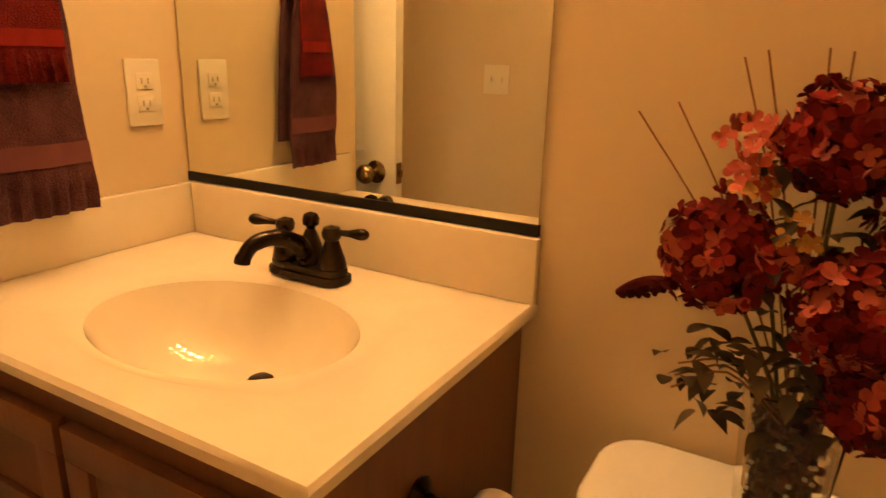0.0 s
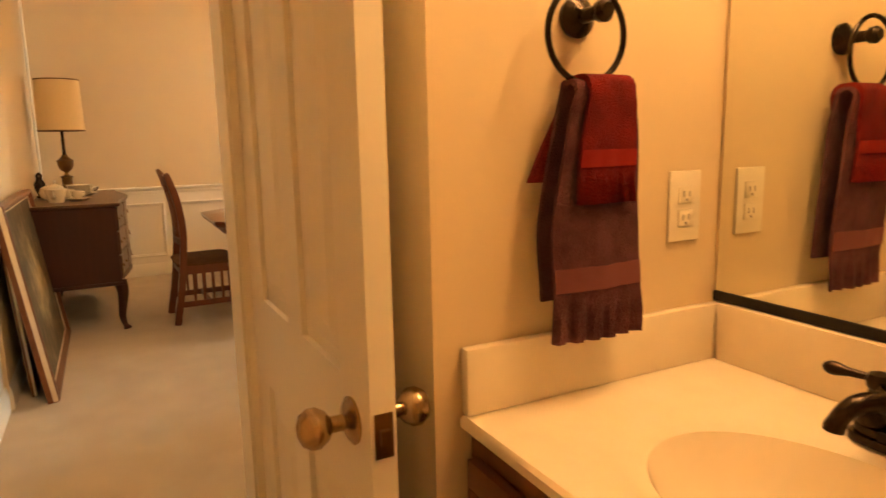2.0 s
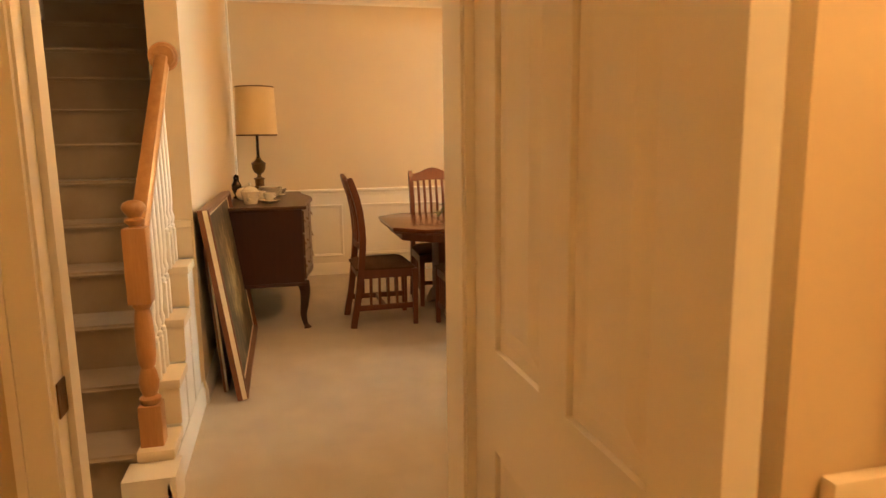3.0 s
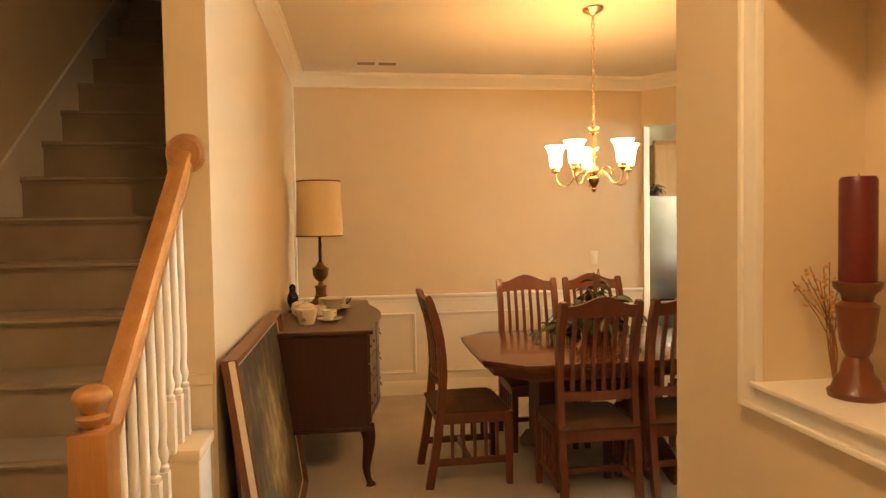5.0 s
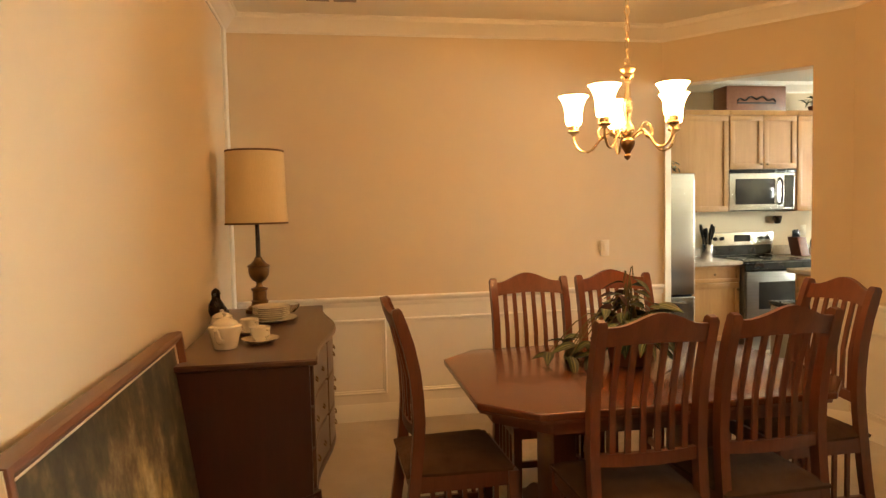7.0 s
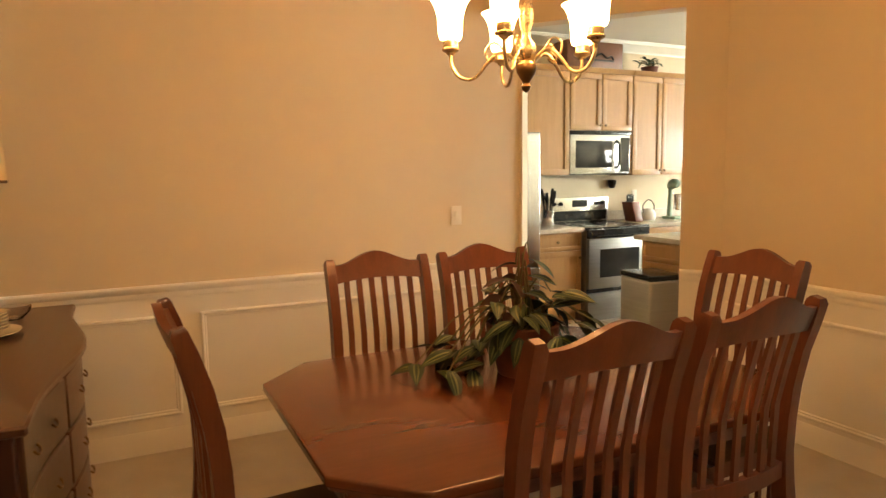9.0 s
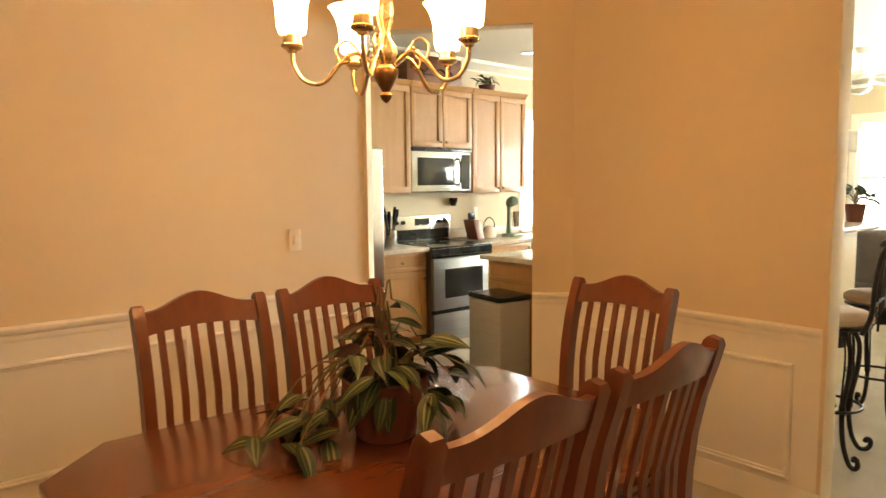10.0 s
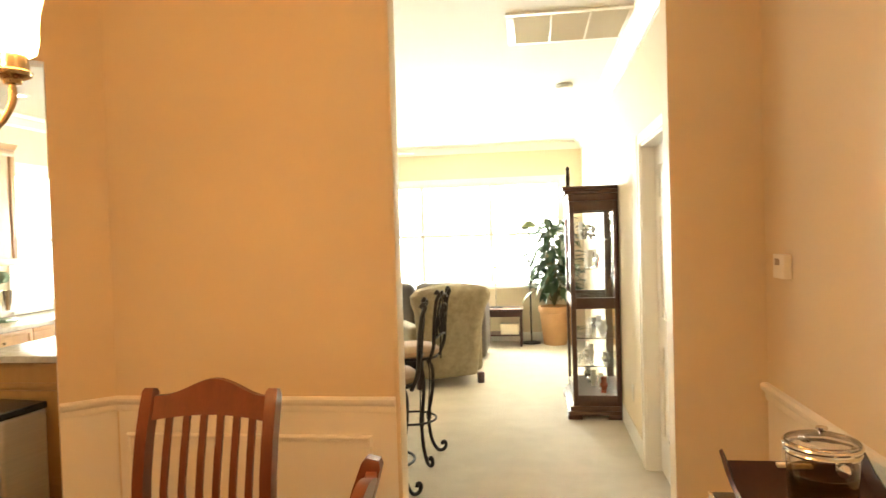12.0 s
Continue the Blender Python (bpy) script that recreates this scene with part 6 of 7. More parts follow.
for y0, y1 in ((2.64, 3.234), (4.007, 5.97)):
    ct = thing("worktop", "pale speckled laminate worktop with a low upstand", "worktop", pose(0, 0, 0))
    part("slab", block(KX, -10.885, y0, y1, 0.872, 0.912, 0.006), GRANITE, ct)
    part("upstand", block(KX, KX + 0.02, y0, y1, 0.912, 1.01, 0.003), GRANITE, ct)

rg = thing("kitchen_range", "stainless electric range with a black glass cooktop", "stove", pose(0, 0, 0))
RX = -10.87
part("body", block(KX + 0.02, RX, 3.24, 4.0, 0.011, 0.89), RANGE_STEEL, rg)
part("cooktop", block(KX + 0.02, RX + 0.01, 3.238, 4.002, 0.89, 0.908, 0.004), BLACK, rg, "black glass cooktop")
for y, x in ((3.43, -11.28), (3.81, -11.28), (3.43, -11.02), (3.81, -11.02)):
    part("burner", turned([(0.078, 0.9083), (0.092, 0.9087), (0.092, 0.9083)], x, y, segs=32), GROUT, rg)
part("backguard", slab([(KX + 0.02, 3.24), (KX + 0.075, 3.24), (KX + 0.075, 4.0), (KX + 0.02, 4.0)], 0.908, 1.17, 0.012), STEEL, rg)
part("lower_guard", block(KX + 0.073, KX + 0.078, 3.27, 3.97, 0.93, 1.03), BLACK, rg)
part("clock_panel", block(KX + 0.074, KX + 0.079, 3.53, 3.72, 1.07, 1.14), BLACK, rg, "dark clock display")
for y in (3.30, 3.38, 3.85, 3.93):
    kb = part("knob", turned([(0.0005, 0.0), (0.021, 0), (0.020, 0.02), (0.0005, 0.022)], segs=16), BLACK, rg)
    kb.matrix_basis = pose(KX + 0.075, y, 1.105, 0, 90, 0)
ov = part("oven_door", block(RX, RX + 0.03, 3.248, 3.992, 0.325, 0.80, 0.006), RANGE_STEEL, rg)
part("oven_window", block(RX + 0.029, RX + 0.032, 3.38, 3.86, 0.43, 0.70, 0.002), DARK_GLASS, ov, "dark oven glass")
part("door_handle", rod([(RX + 0.03, 3.30, 0.815), (RX + 0.065, 3.30, 0.825), (RX + 0.065, 3.94, 0.825), (RX + 0.03, 3.94, 0.815)], 0.012, 8), BLACK, ov)
part("top_band", block(RX, RX + 0.02, 3.245, 3.995, 0.805, 0.888), BLACK, rg)
part("drawer", block(RX, RX + 0.025, 3.248, 3.992, 0.06, 0.285, 0.006), RANGE_STEEL, rg)
part("drawer_gap", block(RX, RX + 0.012, 3.245, 3.995, 0.287, 0.323), BLACK, rg)

mw = thing("microwave", "stainless over-range microwave with a dark glass door", "microwave", pose(0, 0, 0))
MX = -11.215
part("body", block(KX, MX - 0.03, 3.30, 4.06, 1.40, 1.832), BLACK, mw)
part("face", block(MX - 0.03, MX, 3.302, 4.058, 1.41, 1.795, 0.006), STEEL, mw)
part("door_glass", block(MX - 0.004, MX + 0.003, 3.37, 3.82, 1.47, 1.735, 0.002), DARK_GLASS, mw, "dark microwave glass")
part("control_panel", block(MX - 0.004, MX + 0.002, 3.93, 4.045, 1.43, 1.77), DARK_GLASS, mw)
part("handle", rod(curve_points([(MX, 3.88, 1.46), (MX + 0.035, 3.88, 1.5), (MX + 0.04, 3.88, 1.6), (MX + 0.035, 3.88, 1.7), (MX, 3.88, 1.74)], 4), 0.011, 8), BLACK, mw)
part("vent_strip", block(MX - 0.03, MX + 0.012, 3.298, 4.062, 1.797, 1.832, 0.003), BLACK, mw)

fr = thing("refrigerator", "stainless bottom-freezer refrigerator with curved handles", "refrigerator", pose(0, 0, 0))
part("body", block(-11.50, -10.78, 1.72, 2.625, 0.02, 1.765, 0.006), BLACK, fr)
part("upper_door", block(-10.775, -10.715, 1.725, 2.62, 0.625, 1.775, 0.015, 3), STEEL, fr)
part("freezer_door", block(-10.775, -10.715, 1.725, 2.62, 0.07, 0.61, 0.015, 3), STEEL, fr)
part("handle", rod(curve_points([(-10.715, 1.80, 0.75), (-10.66, 1.80, 0.80), (-10.66, 1.80, 1.55), (-10.715, 1.80, 1.60)], 4), 0.012, 8), STEEL, fr)
part("handle", rod(curve_points([(-10.715, 1.85, 0.55), (-10.66, 1.9, 0.56), (-10.66, 2.45, 0.56), (-10.715, 2.5, 0.55)], 4), 0.012, 8), STEEL, fr)

isl = thing("kitchen_island", "maple kitchen island with panelled sides", "island", pose(0, 0, 0))
part("body", boxes((-10.07, -8.6, 3.18, 4.15, 0.011, 0.872)), MAPLE, isl, smooth=False)
front("end_panel", -10.05, -9.35, 0.14, 0.70, 3.1795, isl, MAPLE)
front("end_drawer", -10.05, -9.35, 0.715, 0.86, 3.1795, isl, MAPLE, 0.006, 0.03)
it = thing("worktop", "pale speckled laminate worktop on the island", "worktop", pose(0, 0, 0))
part("slab", block(-10.11, -8.55, 3.12, 4.2, 0.872, 0.912, 0.008), GRANITE, it)

can = thing("trash_can", "brushed steel step trash can with a black lid", "trash can", pose(-9.72, 2.95, 0.011, 0, 0, -8))
part("body", block(-0.19, 0.19, -0.145, 0.145, 0.03, 0.615, 0.02, 3), SOFT_STEEL, can)
part("lid", block(-0.195, 0.195, -0.15, 0.15, 0.615, 0.655, 0.012, 3), BLACK, can, "black plastic lid")
part("base", block(-0.185, 0.185, -0.14, 0.14, 0, 0.03, 0.006), BLACK, can)
part("pedal", block(-0.05, 0.05, -0.185, -0.14, 0.008, 0.02, 0.004), SOFT_STEEL, can)

crock = thing("utensil_crock", "steel crock full of dark cooking utensils", "utensils", pose(-11.25, 3.07, 0.912))
part("crock", turned([(0.0005, 0), (0.06, 0), (0.062, 0.005), (0.062, 0.15), (0.058, 0.15), (0.057, 0.01), (0.0005, 0.01)]), STEEL, crock)
for i in range(7):
    a = i * 0.9
    tip = (0.06 * math.cos(a), 0.06 * math.sin(a), 0.27 + 0.02 * (i % 3))
    part("utensil", rod([(0.02 * math.cos(a), 0.02 * math.sin(a), 0.012), (tip[0] * 0.7, tip[1] * 0.7, 0.19), tip, (tip[0] * 1.1, tip[1] * 1.1, tip[2] + 0.05)], [0.005, 0.005, 0.018, 0.012], 8), BLACK, crock)
kb = thing("knife_block", "wooden knife block with dark handles", "knife block", pose(-11.25, 4.14, 0.912, 0, 0, 90))
bm = block(-0.05, 0.05, -0.10, 0.06, 0, 0.2, 0.006)
for w in bm.verts:
    if w.co.z > 0.1:
        w.co.y += 0.06
part("block", bm, CHERRY, kb)
for i in range(5):
    part("knife_handle", block(-0.04 + i * 0.018, -0.028 + i * 0.018, 0.04, 0.06, 0.19, 0.27 + 0.01 * (i % 2), 0.003), BLACK, kb)
mx = thing("drink_mixer", "pale green stand mixer with a steel cup", "mixer", pose(-11.25, 4.70, 0.912))
GREENISH = material("pale_green_enamel", (0.22, 0.32, 0.22), (0.28, 0.38, 0.28), 0.25, 0, 8, 60, 0)
part("base", block(-0.09, 0.10, -0.075, 0.075, 0, 0.03, 0.012), GREENISH, mx)
part("column", rod([(-0.05, 0, 0.02), (-0.05, 0, 0.2), (-0.045, 0, 0.34)], [0.03, 0.022, 0.022], 12), GREENISH, mx)
part("motor_head", rod(curve_points([(-0.06, 0, 0.33), (0.0, 0, 0.385), (0.06, 0, 0.36)], 4), [0.03, 0.045, 0.05, 0.05, 0.05, 0.05, 0.05, 0.045, 0.03], 12), GREENISH, mx)
part("cup", turned([(0.0005, 0.10), (0.035, 0.10), (0.048, 0.27), (0.045, 0.27), (0.03, 0.11), (0.0005, 0.11)], 0.05, 0), CHROME, mx, "steel mixing cup")
ket = thing("kettle", "round white kettle with a high handle", "kettle", pose(-11.28, 4.38, 0.912))
part("body", turned([(0.0005, 0), (0.07, 0), (0.082, 0.03), (0.075, 0.08), (0.045, 0.12), (0.0005, 0.13)]), PORCELAIN, ket)
part("handle", rod(curve_points([(0, -0.07, 0.08), (0, -0.075, 0.16), (0, 0, 0.215), (0, 0.075, 0.16), (0, 0.07, 0.08)], 5), 0.006), BLACK, ket)
wall_plate("wall_outlet", pose(KX, 4.42, 1.17, 0, 0, 90), "white outlet plate on the kitchen wall", "outlet", [("socket", block(-0.015, 0.015, -0.009, -0.005, -0.03, 0.03, 0.003), PLASTIC)])
lad = thing("wall_scoop", "dark small wall holder over the range", "holder", pose(KX, 4.07, 1.25))
part("cup", turned([(0.0005, 0), (0.03, 0.005), (0.045, 0.06), (0.045, 0.09), (0.04, 0.09), (0.03, 0.02), (0.0005, 0.012)], 0.046, 0), BRONZE, lad)
chest = thing("wooden_box", "brown wooden box with a dark scroll on the cabinets", "box", pose(-11.36, 3.62, 2.4355))
part("box", block(-0.12, 0.12, -0.34, 0.34, 0, 0.26, 0.006), FRAME_WOOD, chest)
for s in (-1, 1):
    part("scroll", rod(curve_points([(0.124, 0, 0.12), (0.124, s * 0.07, 0.15), (0.124, s * 0.13, 0.11), (0.124, s * 0.19, 0.13), (0.124, s * 0.22, 0.10)], 4), 0.009, 6), IRON, chest)
part("scroll_bar", block(0.12, 0.128, -0.22, 0.22, 0.075, 0.092), IRON, chest)


def leafy(name, m, label, n, rx, rz, leaf_len, leaf_w, mat, seed, z0=0.0, holder=None):
    r = random.Random(seed)
    t = thing(name, label, "plant", m)
    if holder:
        part("pot", turned(holder[0], segs=28), holder[1], t)
    st = bmesh.new()
    lf = None
    for i in range(n):
        a, rr, zz = r.uniform(0, 6.283), rx * r.uniform(0.1, 1), z0 + rz * r.uniform(0.1, 1)
        mm = pose(rr * math.cos(a), rr * math.sin(a), zz, r.uniform(-35, 50), r.uniform(-20, 20), math.degrees(a) - 90 + r.uniform(-40, 40))
        if lf is None:
            lf = part("leaf", leaf_mesh(leaf_len, leaf_w, 0.5, 0.2, 5), mat, t)
            lf.matrix_basis = mm
        else:
            again(lf, mm)
        tube(st, curve_points([(0, 0, max(0.0, z0 * 0.9)), (rr * 0.4 * math.cos(a), rr * 0.4 * math.sin(a), (z0 + zz) / 2 + 0.02), mm.translation], 2), 0.003, 4)
    part("stalk", st, STEM, t)
    return t


leafy("basket_plant", pose(-11.33, 4.40, 2.4355), "dried leaf arrangement in a basket on the cabinets", 34, 0.13, 0.10, 0.07, 0.03, LEAF_DARK, 3, 0.06, ([(0.0005, 0), (0.07, 0), (0.09, 0.07), (0.085, 0.07), (0.0005, 0.05)], TERRACOTTA))
leafy("fridge_plant", pose(-11.0, 2.48, 1.776), "small leafy plant on the refrigerator", 26, 0.12, 0.08, 0.07, 0.035, LEAF, 4, 0.05, ([(0.0005, 0), (0.05, 0), (0.06, 0.06), (0.055, 0.06), (0.0005, 0.05)], TERRACOTTA))
for y in (3.0, 4.56, 6.2):
    dl = thing("recessed_light", "lit recessed ceiling light", "ceiling light", pose(-10.89, y, H), "recessed kitchen lights")
    part("trim_ring", turned([(0.062, -0.006), (0.085, -0.004), (0.087, -0.0005), (0.062, -0.0005), (0.062, -0.006)], segs=28), TRIM, dl)
    part("lens", turned([(0.0005, -0.004), (0.061, -0.003)], segs=24), CAN_LIGHT, dl, "glowing lamp lens")

# ---- bar and living room ----
structure("wall_bar", block(-8.12, -8.0, YR + 0.12, 4.95, 0, 1.135), PAINT, "pale half wall under the breakfast bar", "wall")
bt = thing("breakfast_bar", "pale laminate breakfast bar top on the half wall", "worktop", pose(0, 0, 0))
part("slab", block(-8.30, -7.82, YR + 0.122, 5.03, 1.135, 1.175, 0.008), GRANITE, bt)
leafy("bar_plant", pose(-7.98, 4.82, 1.1755), "small dark leafy plant in a terracotta pot on the bar", 22, 0.16, 0.14, 0.11, 0.045, LEAF_DARK, 8, 0.14, ([(0.0005, 0), (0.05, 0), (0.07, 0.13), (0.064, 0.13), (0.0005, 0.11)], TERRACOTTA))
JAR = material("red_jar_glaze", (0.40, 0.07, 0.03), (0.52, 0.12, 0.05), 0.25, 0, 8, 60, 0, coat=0.4)
jr = thing("red_jar", "red and grey lidded jar on the bar", "jar", pose(-8.06, 4.60, 1.1755))
part("body", turned([(0.0005, 0), (0.06, 0), (0.08, 0.05), (0.075, 0.10), (0.05, 0.12), (0.0005, 0.12)]), JAR, jr)
part("lid", turned([(0.052, 0.12), (0.045, 0.135), (0.012, 0.142), (0.014, 0.155), (0.0005, 0.16)]), TERRACOTTA, jr)
pd = thing("pendant_lamp", "white glass pendant lamp over the bar", "pendant lamp", pose(-7.89, 4.3, 0))
part("canopy", turned([(0.0005, H - 0.001), (0.05, H - 0.001), (0.045, H - 0.02), (0.0005, H - 0.025)]), STEEL, pd)
part("rod", rod([(0, 0, H - 0.02), (0, 0, 1.80)], 0.006, 8), STEEL, pd)
part("shade", turned([(0.02, 1.80), (0.06, 1.79), (0.068, 1.77), (0.068, 1.66), (0.064, 1.66), (0.064, 1.765), (0.02, 1.79)], segs=28), PORCELAIN, pd)
fan = thing("ceiling_fan", "white ceiling fan at rest", "fan", pose(-8.67, 7.0, 0))
part("downrod", rod([(0, 0, H), (0, 0, 2.55)], 0.012, 8), TRIM, fan)
part("canopy", turned([(0.0005, H - 0.001), (0.07, H - 0.001), (0.05, H - 0.06), (0.0005, H - 0.06)]), TRIM, fan)
part("motor", turned([(0.0005, 2.57), (0.07, 2.56), (0.11, 2.52), (0.11, 2.47), (0.07, 2.43), (0.0005, 2.42)], segs=28), TRIM, fan)
part("light_bowl", turned([(0.09, 2.425), (0.10, 2.39), (0.07, 2.35), (0.0005, 2.33)], segs=24), PORCELAIN, fan)
for i in range(5):
    bl = part("blade", block(0.13, 0.62, -0.065, 0.065, -0.004, 0.004, 0.003), TRIM, fan)
    bl.matrix_basis = pose(0, 0, 2.49, 10, 0, 72 * i + 20)

gr = thing("return_air_grille", "large white louvred return air grille in the ceiling", "vent", pose(-6.49, 3.78, H))
part("frame", boxes((-0.37, 0.37, -0.31, -0.265, -0.012, -0.001), (-0.37, 0.37, 0.265, 0.31, -0.012, -0.001), (-0.37, -0.325, -0.265, 0.265, -0.012, -0.001), (0.325, 0.37, -0.265, 0.265, -0.012, -0.001), bevel=0.003), TRIM, gr)
part("backing", block(-0.325, 0.325, -0.265, 0.265, -0.003, -0.001), TRIM, gr)
sl = None
for i in range(18):
    m = pose(0, -0.252 + i * 0.0297, -0.009, -24, 0, 0)
    if sl is None:
        sl = part("slat", block(-0.325, 0.325, -0.010, 0.010, -0.001, 0.001), TRIM, gr, smooth=False)
        sl.matrix_basis = m
    else:
        again(sl, m)
for x in (-0.11, 0.11):
    part("rib", block(x - 0.005, x + 0.005, -0.265, 0.265, -0.018, -0.004), TRIM, gr)
sm = thing("smoke_detector", "round white smoke detector on the ceiling", "smoke detector", pose(-6.44, 5.4, H))
part("housing", turned([(0.0005, -0.0005), (0.07, -0.0005), (0.07, -0.02), (0.055, -0.036), (0.0005, -0.038)], segs=28), TRIM, sm)


def bar_stool(m):
    s = thing("bar_stool", "wrought iron bar stool with scrolled legs and a round rust cushion", "stool", m, "stools at the breakfast bar")
    part("cushion", turned([(0.0005, 0.80), (0.10, 0.80), (0.17, 0.79), (0.20, 0.765), (0.20, 0.74), (0.18, 0.725), (0.0005, 0.725)], segs=32), STOOL_CLOTH, s, "round rust-brown cushion")
    part("seat_ring", rod([(0.185 * math.cos(a), 0.185 * math.sin(a), 0.715) for a in [6.2832 * j / 32 for j in range(33)]], 0.009, 8), IRON, s)
    part("swivel", turned([(0.08, 0.60), (0.09, 0.64), (0.09, 0.70), (0.16, 0.715), (0.0005, 0.716)]), IRON, s)
    part("foot_ring", rod([(0.165 * math.cos(a), 0.165 * math.sin(a), 0.28) for a in [6.2832 * j / 32 for j in range(33)]], 0.008, 8), IRON, s)
    for i in range(4):
        a = radians(45 + 90 * i)
        c, n = math.cos(a), math.sin(a)
        leg = part("leg", rod(curve_points([(r * c, r * n, z) for r, z in ((0.12, 0.70), (0.17, 0.60), (0.165, 0.45), (0.13, 0.28), (0.145, 0.12), (0.19, 0.03), (0.235, 0.014), (0.262, 0.035), (0.258, 0.065), (0.238, 0.07), (0.232, 0.052))], 4), 0.0125, 8), IRON, s)
        for d in (-0.1, 0.1):
            cc, nn = math.cos(a + d), math.sin(a + d)
            part("side_rod", rod(curve_points([(r * cc, r * nn, z) for r, z in ((0.12, 0.69), (0.155, 0.6), (0.15, 0.45), (0.132, 0.29))], 3), 0.005, 6), IRON, leg)
        part("collar", rod([(0.131 * c, 0.131 * n, 0.255), (0.131 * c, 0.131 * n, 0.31)], 0.017, 8), IRON, leg)
    for sy in (-1, 1):
        part("back_post", rod(curve_points([(0.165, sy * 0.13, 0.70), (0.205, sy * 0.15, 0.80), (0.215, sy * 0.155, 0.95), (0.235, sy * 0.155, 1.10), (0.255, sy * 0.15, 1.15), (0.24, sy * 0.15, 1.165), (0.23, sy * 0.15, 1.15)], 4), 0.0125, 8), IRON, s)
    for z, k in ((1.11, 0.035), (0.85, 0.02)):
        part("back_rail", rod(curve_points([(0.235 if z > 1 else 0.21, -0.15, z), (0.25 if z > 1 else 0.225, 0, z + k), (0.235 if z > 1 else 0.21, 0.15, z)], 6), 0.008, 8), IRON, s)
    for sy in (-1, 1):
        part("back_scroll", rod(curve_points([(0.22, sy * 0.012, 0.87), (0.225, sy * 0.06, 0.95), (0.235, sy * 0.03, 1.03), (0.238, sy * 0.075, 1.07), (0.235, sy * 0.11, 1.03), (0.23, sy * 0.09, 0.99)], 5), 0.0085, 6), IRON, s)
        part("back_rod", rod(curve_points([(0.215, sy * 0.085, 0.86), (0.222, sy * 0.105, 0.95), (0.232, sy * 0.085, 1.04), (0.245, sy * 0.06, 1.13), (0.26, sy * 0.075, 1.165), (0.25, sy * 0.09, 1.15)], 4), 0.0085, 6), IRON, s)
        part("finial", turned([(0.0005, 1.15), (0.011, 1.155), (0.014, 1.168), (0.009, 1.18), (0.0005, 1.184)], 0.243, sy * 0.15, segs=12), IRON, s)
    part("back_spindle", rod(curve_points([(0.215, 0, 0.70), (0.222, 0, 0.9), (0.245, 0, 1.14)], 4), 0.006, 6), IRON, s)
    return s


st1 = bar_stool(pose(-7.60, 3.30, 0, 0, 0, 8))
copy_thing(st1, pose(-7.60, 4.13, 0, 0, 0, -6))

ac = thing("armchair", "tan patterned recliner armchair seen from behind", "armchair", pose(-7.76, 6.55, 0, 0, 0, 28))


def cushion_bm(x0, x1, y0, y1, z0, z1, r=0.06):
    bm = block(x0, x1, y0, y1, z0, z1, r, 4)
    return bm


bk = bmesh.new()
levels = []
for z, hw, hd, yc in ((0.10, 0.31, 0.11, -0.27), (0.3, 0.33, 0.125, -0.285), (0.6, 0.345, 0.135, -0.325), (0.78, 0.375, 0.14, -0.36), (0.90, 0.415, 0.135, -0.385), (0.97, 0.425, 0.12, -0.40), (1.02, 0.385, 0.09, -0.41), (1.045, 0.27, 0.05, -0.415), (1.05, 0.05, 0.015, -0.415)):
    ring = []
    for j in range(32):
        c, n = math.cos(j * math.pi / 16), math.sin(j * math.pi / 16)
        ring.append(bk.verts.new((hw * math.copysign(abs(c) ** 0.55, c), yc + hd * math.copysign(abs(n) ** 0.7, n), z - 0.035 * abs(c) ** 3 * (z > 0.85))))
    levels.append(ring)
for lo, hi in zip(levels, levels[1:]):
    for j in range(32):
        bk.faces.new((lo[j], lo[(j + 1) % 32], hi[(j + 1) % 32], hi[j]))
bk.faces.new(levels[0])
bk.faces.new(levels[-1])
part("back", bk, TAUPE, ac)
part("seat", cushion_bm(-0.30, 0.30, -0.25, 0.42, 0.12, 0.47), TAUPE, ac)
for sx in (-1, 1):
    part("arm", cushion_bm(sx * 0.32 - 0.085, sx * 0.32 + 0.085, -0.26, 0.42, 0.10, 0.62, 0.075), TAUPE, ac)
    for y in (-0.33, 0.33):
        part("foot", block(sx * 0.33 - 0.03, sx * 0.33 + 0.03, y - 0.03, y + 0.03, 0, 0.11, 0.005), MAHOGANY, ac)
so = thing("sofa", "dark leather sofa with rounded back cushions under the window", "sofa", pose(-8.47, 7.75, 0, 0, 0, 180))
part("base", block(-1.0, 1.0, -0.42, 0.42, 0.06, 0.42, 0.05, 3), LEATHER, so)
for sx in (-1, 0, 1):
    part("back_cushion", cushion_bm(sx * 0.62 - 0.3, sx * 0.62 + 0.3, 0.12, 0.42, 0.36, 0.97, 0.1), LEATHER, so)
    part("seat_cushion", cushion_bm(sx * 0.62 - 0.3, sx * 0.62 + 0.3, -0.42, 0.14, 0.40, 0.54, 0.05), LEATHER, so)
for sx in (-1, 1):
    part("arm", cushion_bm(sx * 1.03 - 0.12, sx * 1.03 + 0.12, -0.42, 0.42, 0.06, 0.68, 0.09), LEATHER, so)
    part("foot", block(sx * 0.95 - 0.04, sx * 0.95 + 0.04, -0.38, 0.38, 0, 0.065), MAHOGANY, so)

tb = thing("side_table", "dark wooden side table with a lower shelf", "table", pose(-7.16, 8.70, 0))
part("top", block(-0.26, 0.26, -0.2, 0.2, 0.485, 0.51, 0.005), MAHOGANY_TOP, tb)
part("apron", block(-0.23, 0.23, -0.17, 0.17, 0.40, 0.485), MAHOGANY, tb)
part("shelf", block(-0.23, 0.23, -0.17, 0.17, 0.14, 0.16), MAHOGANY, tb)
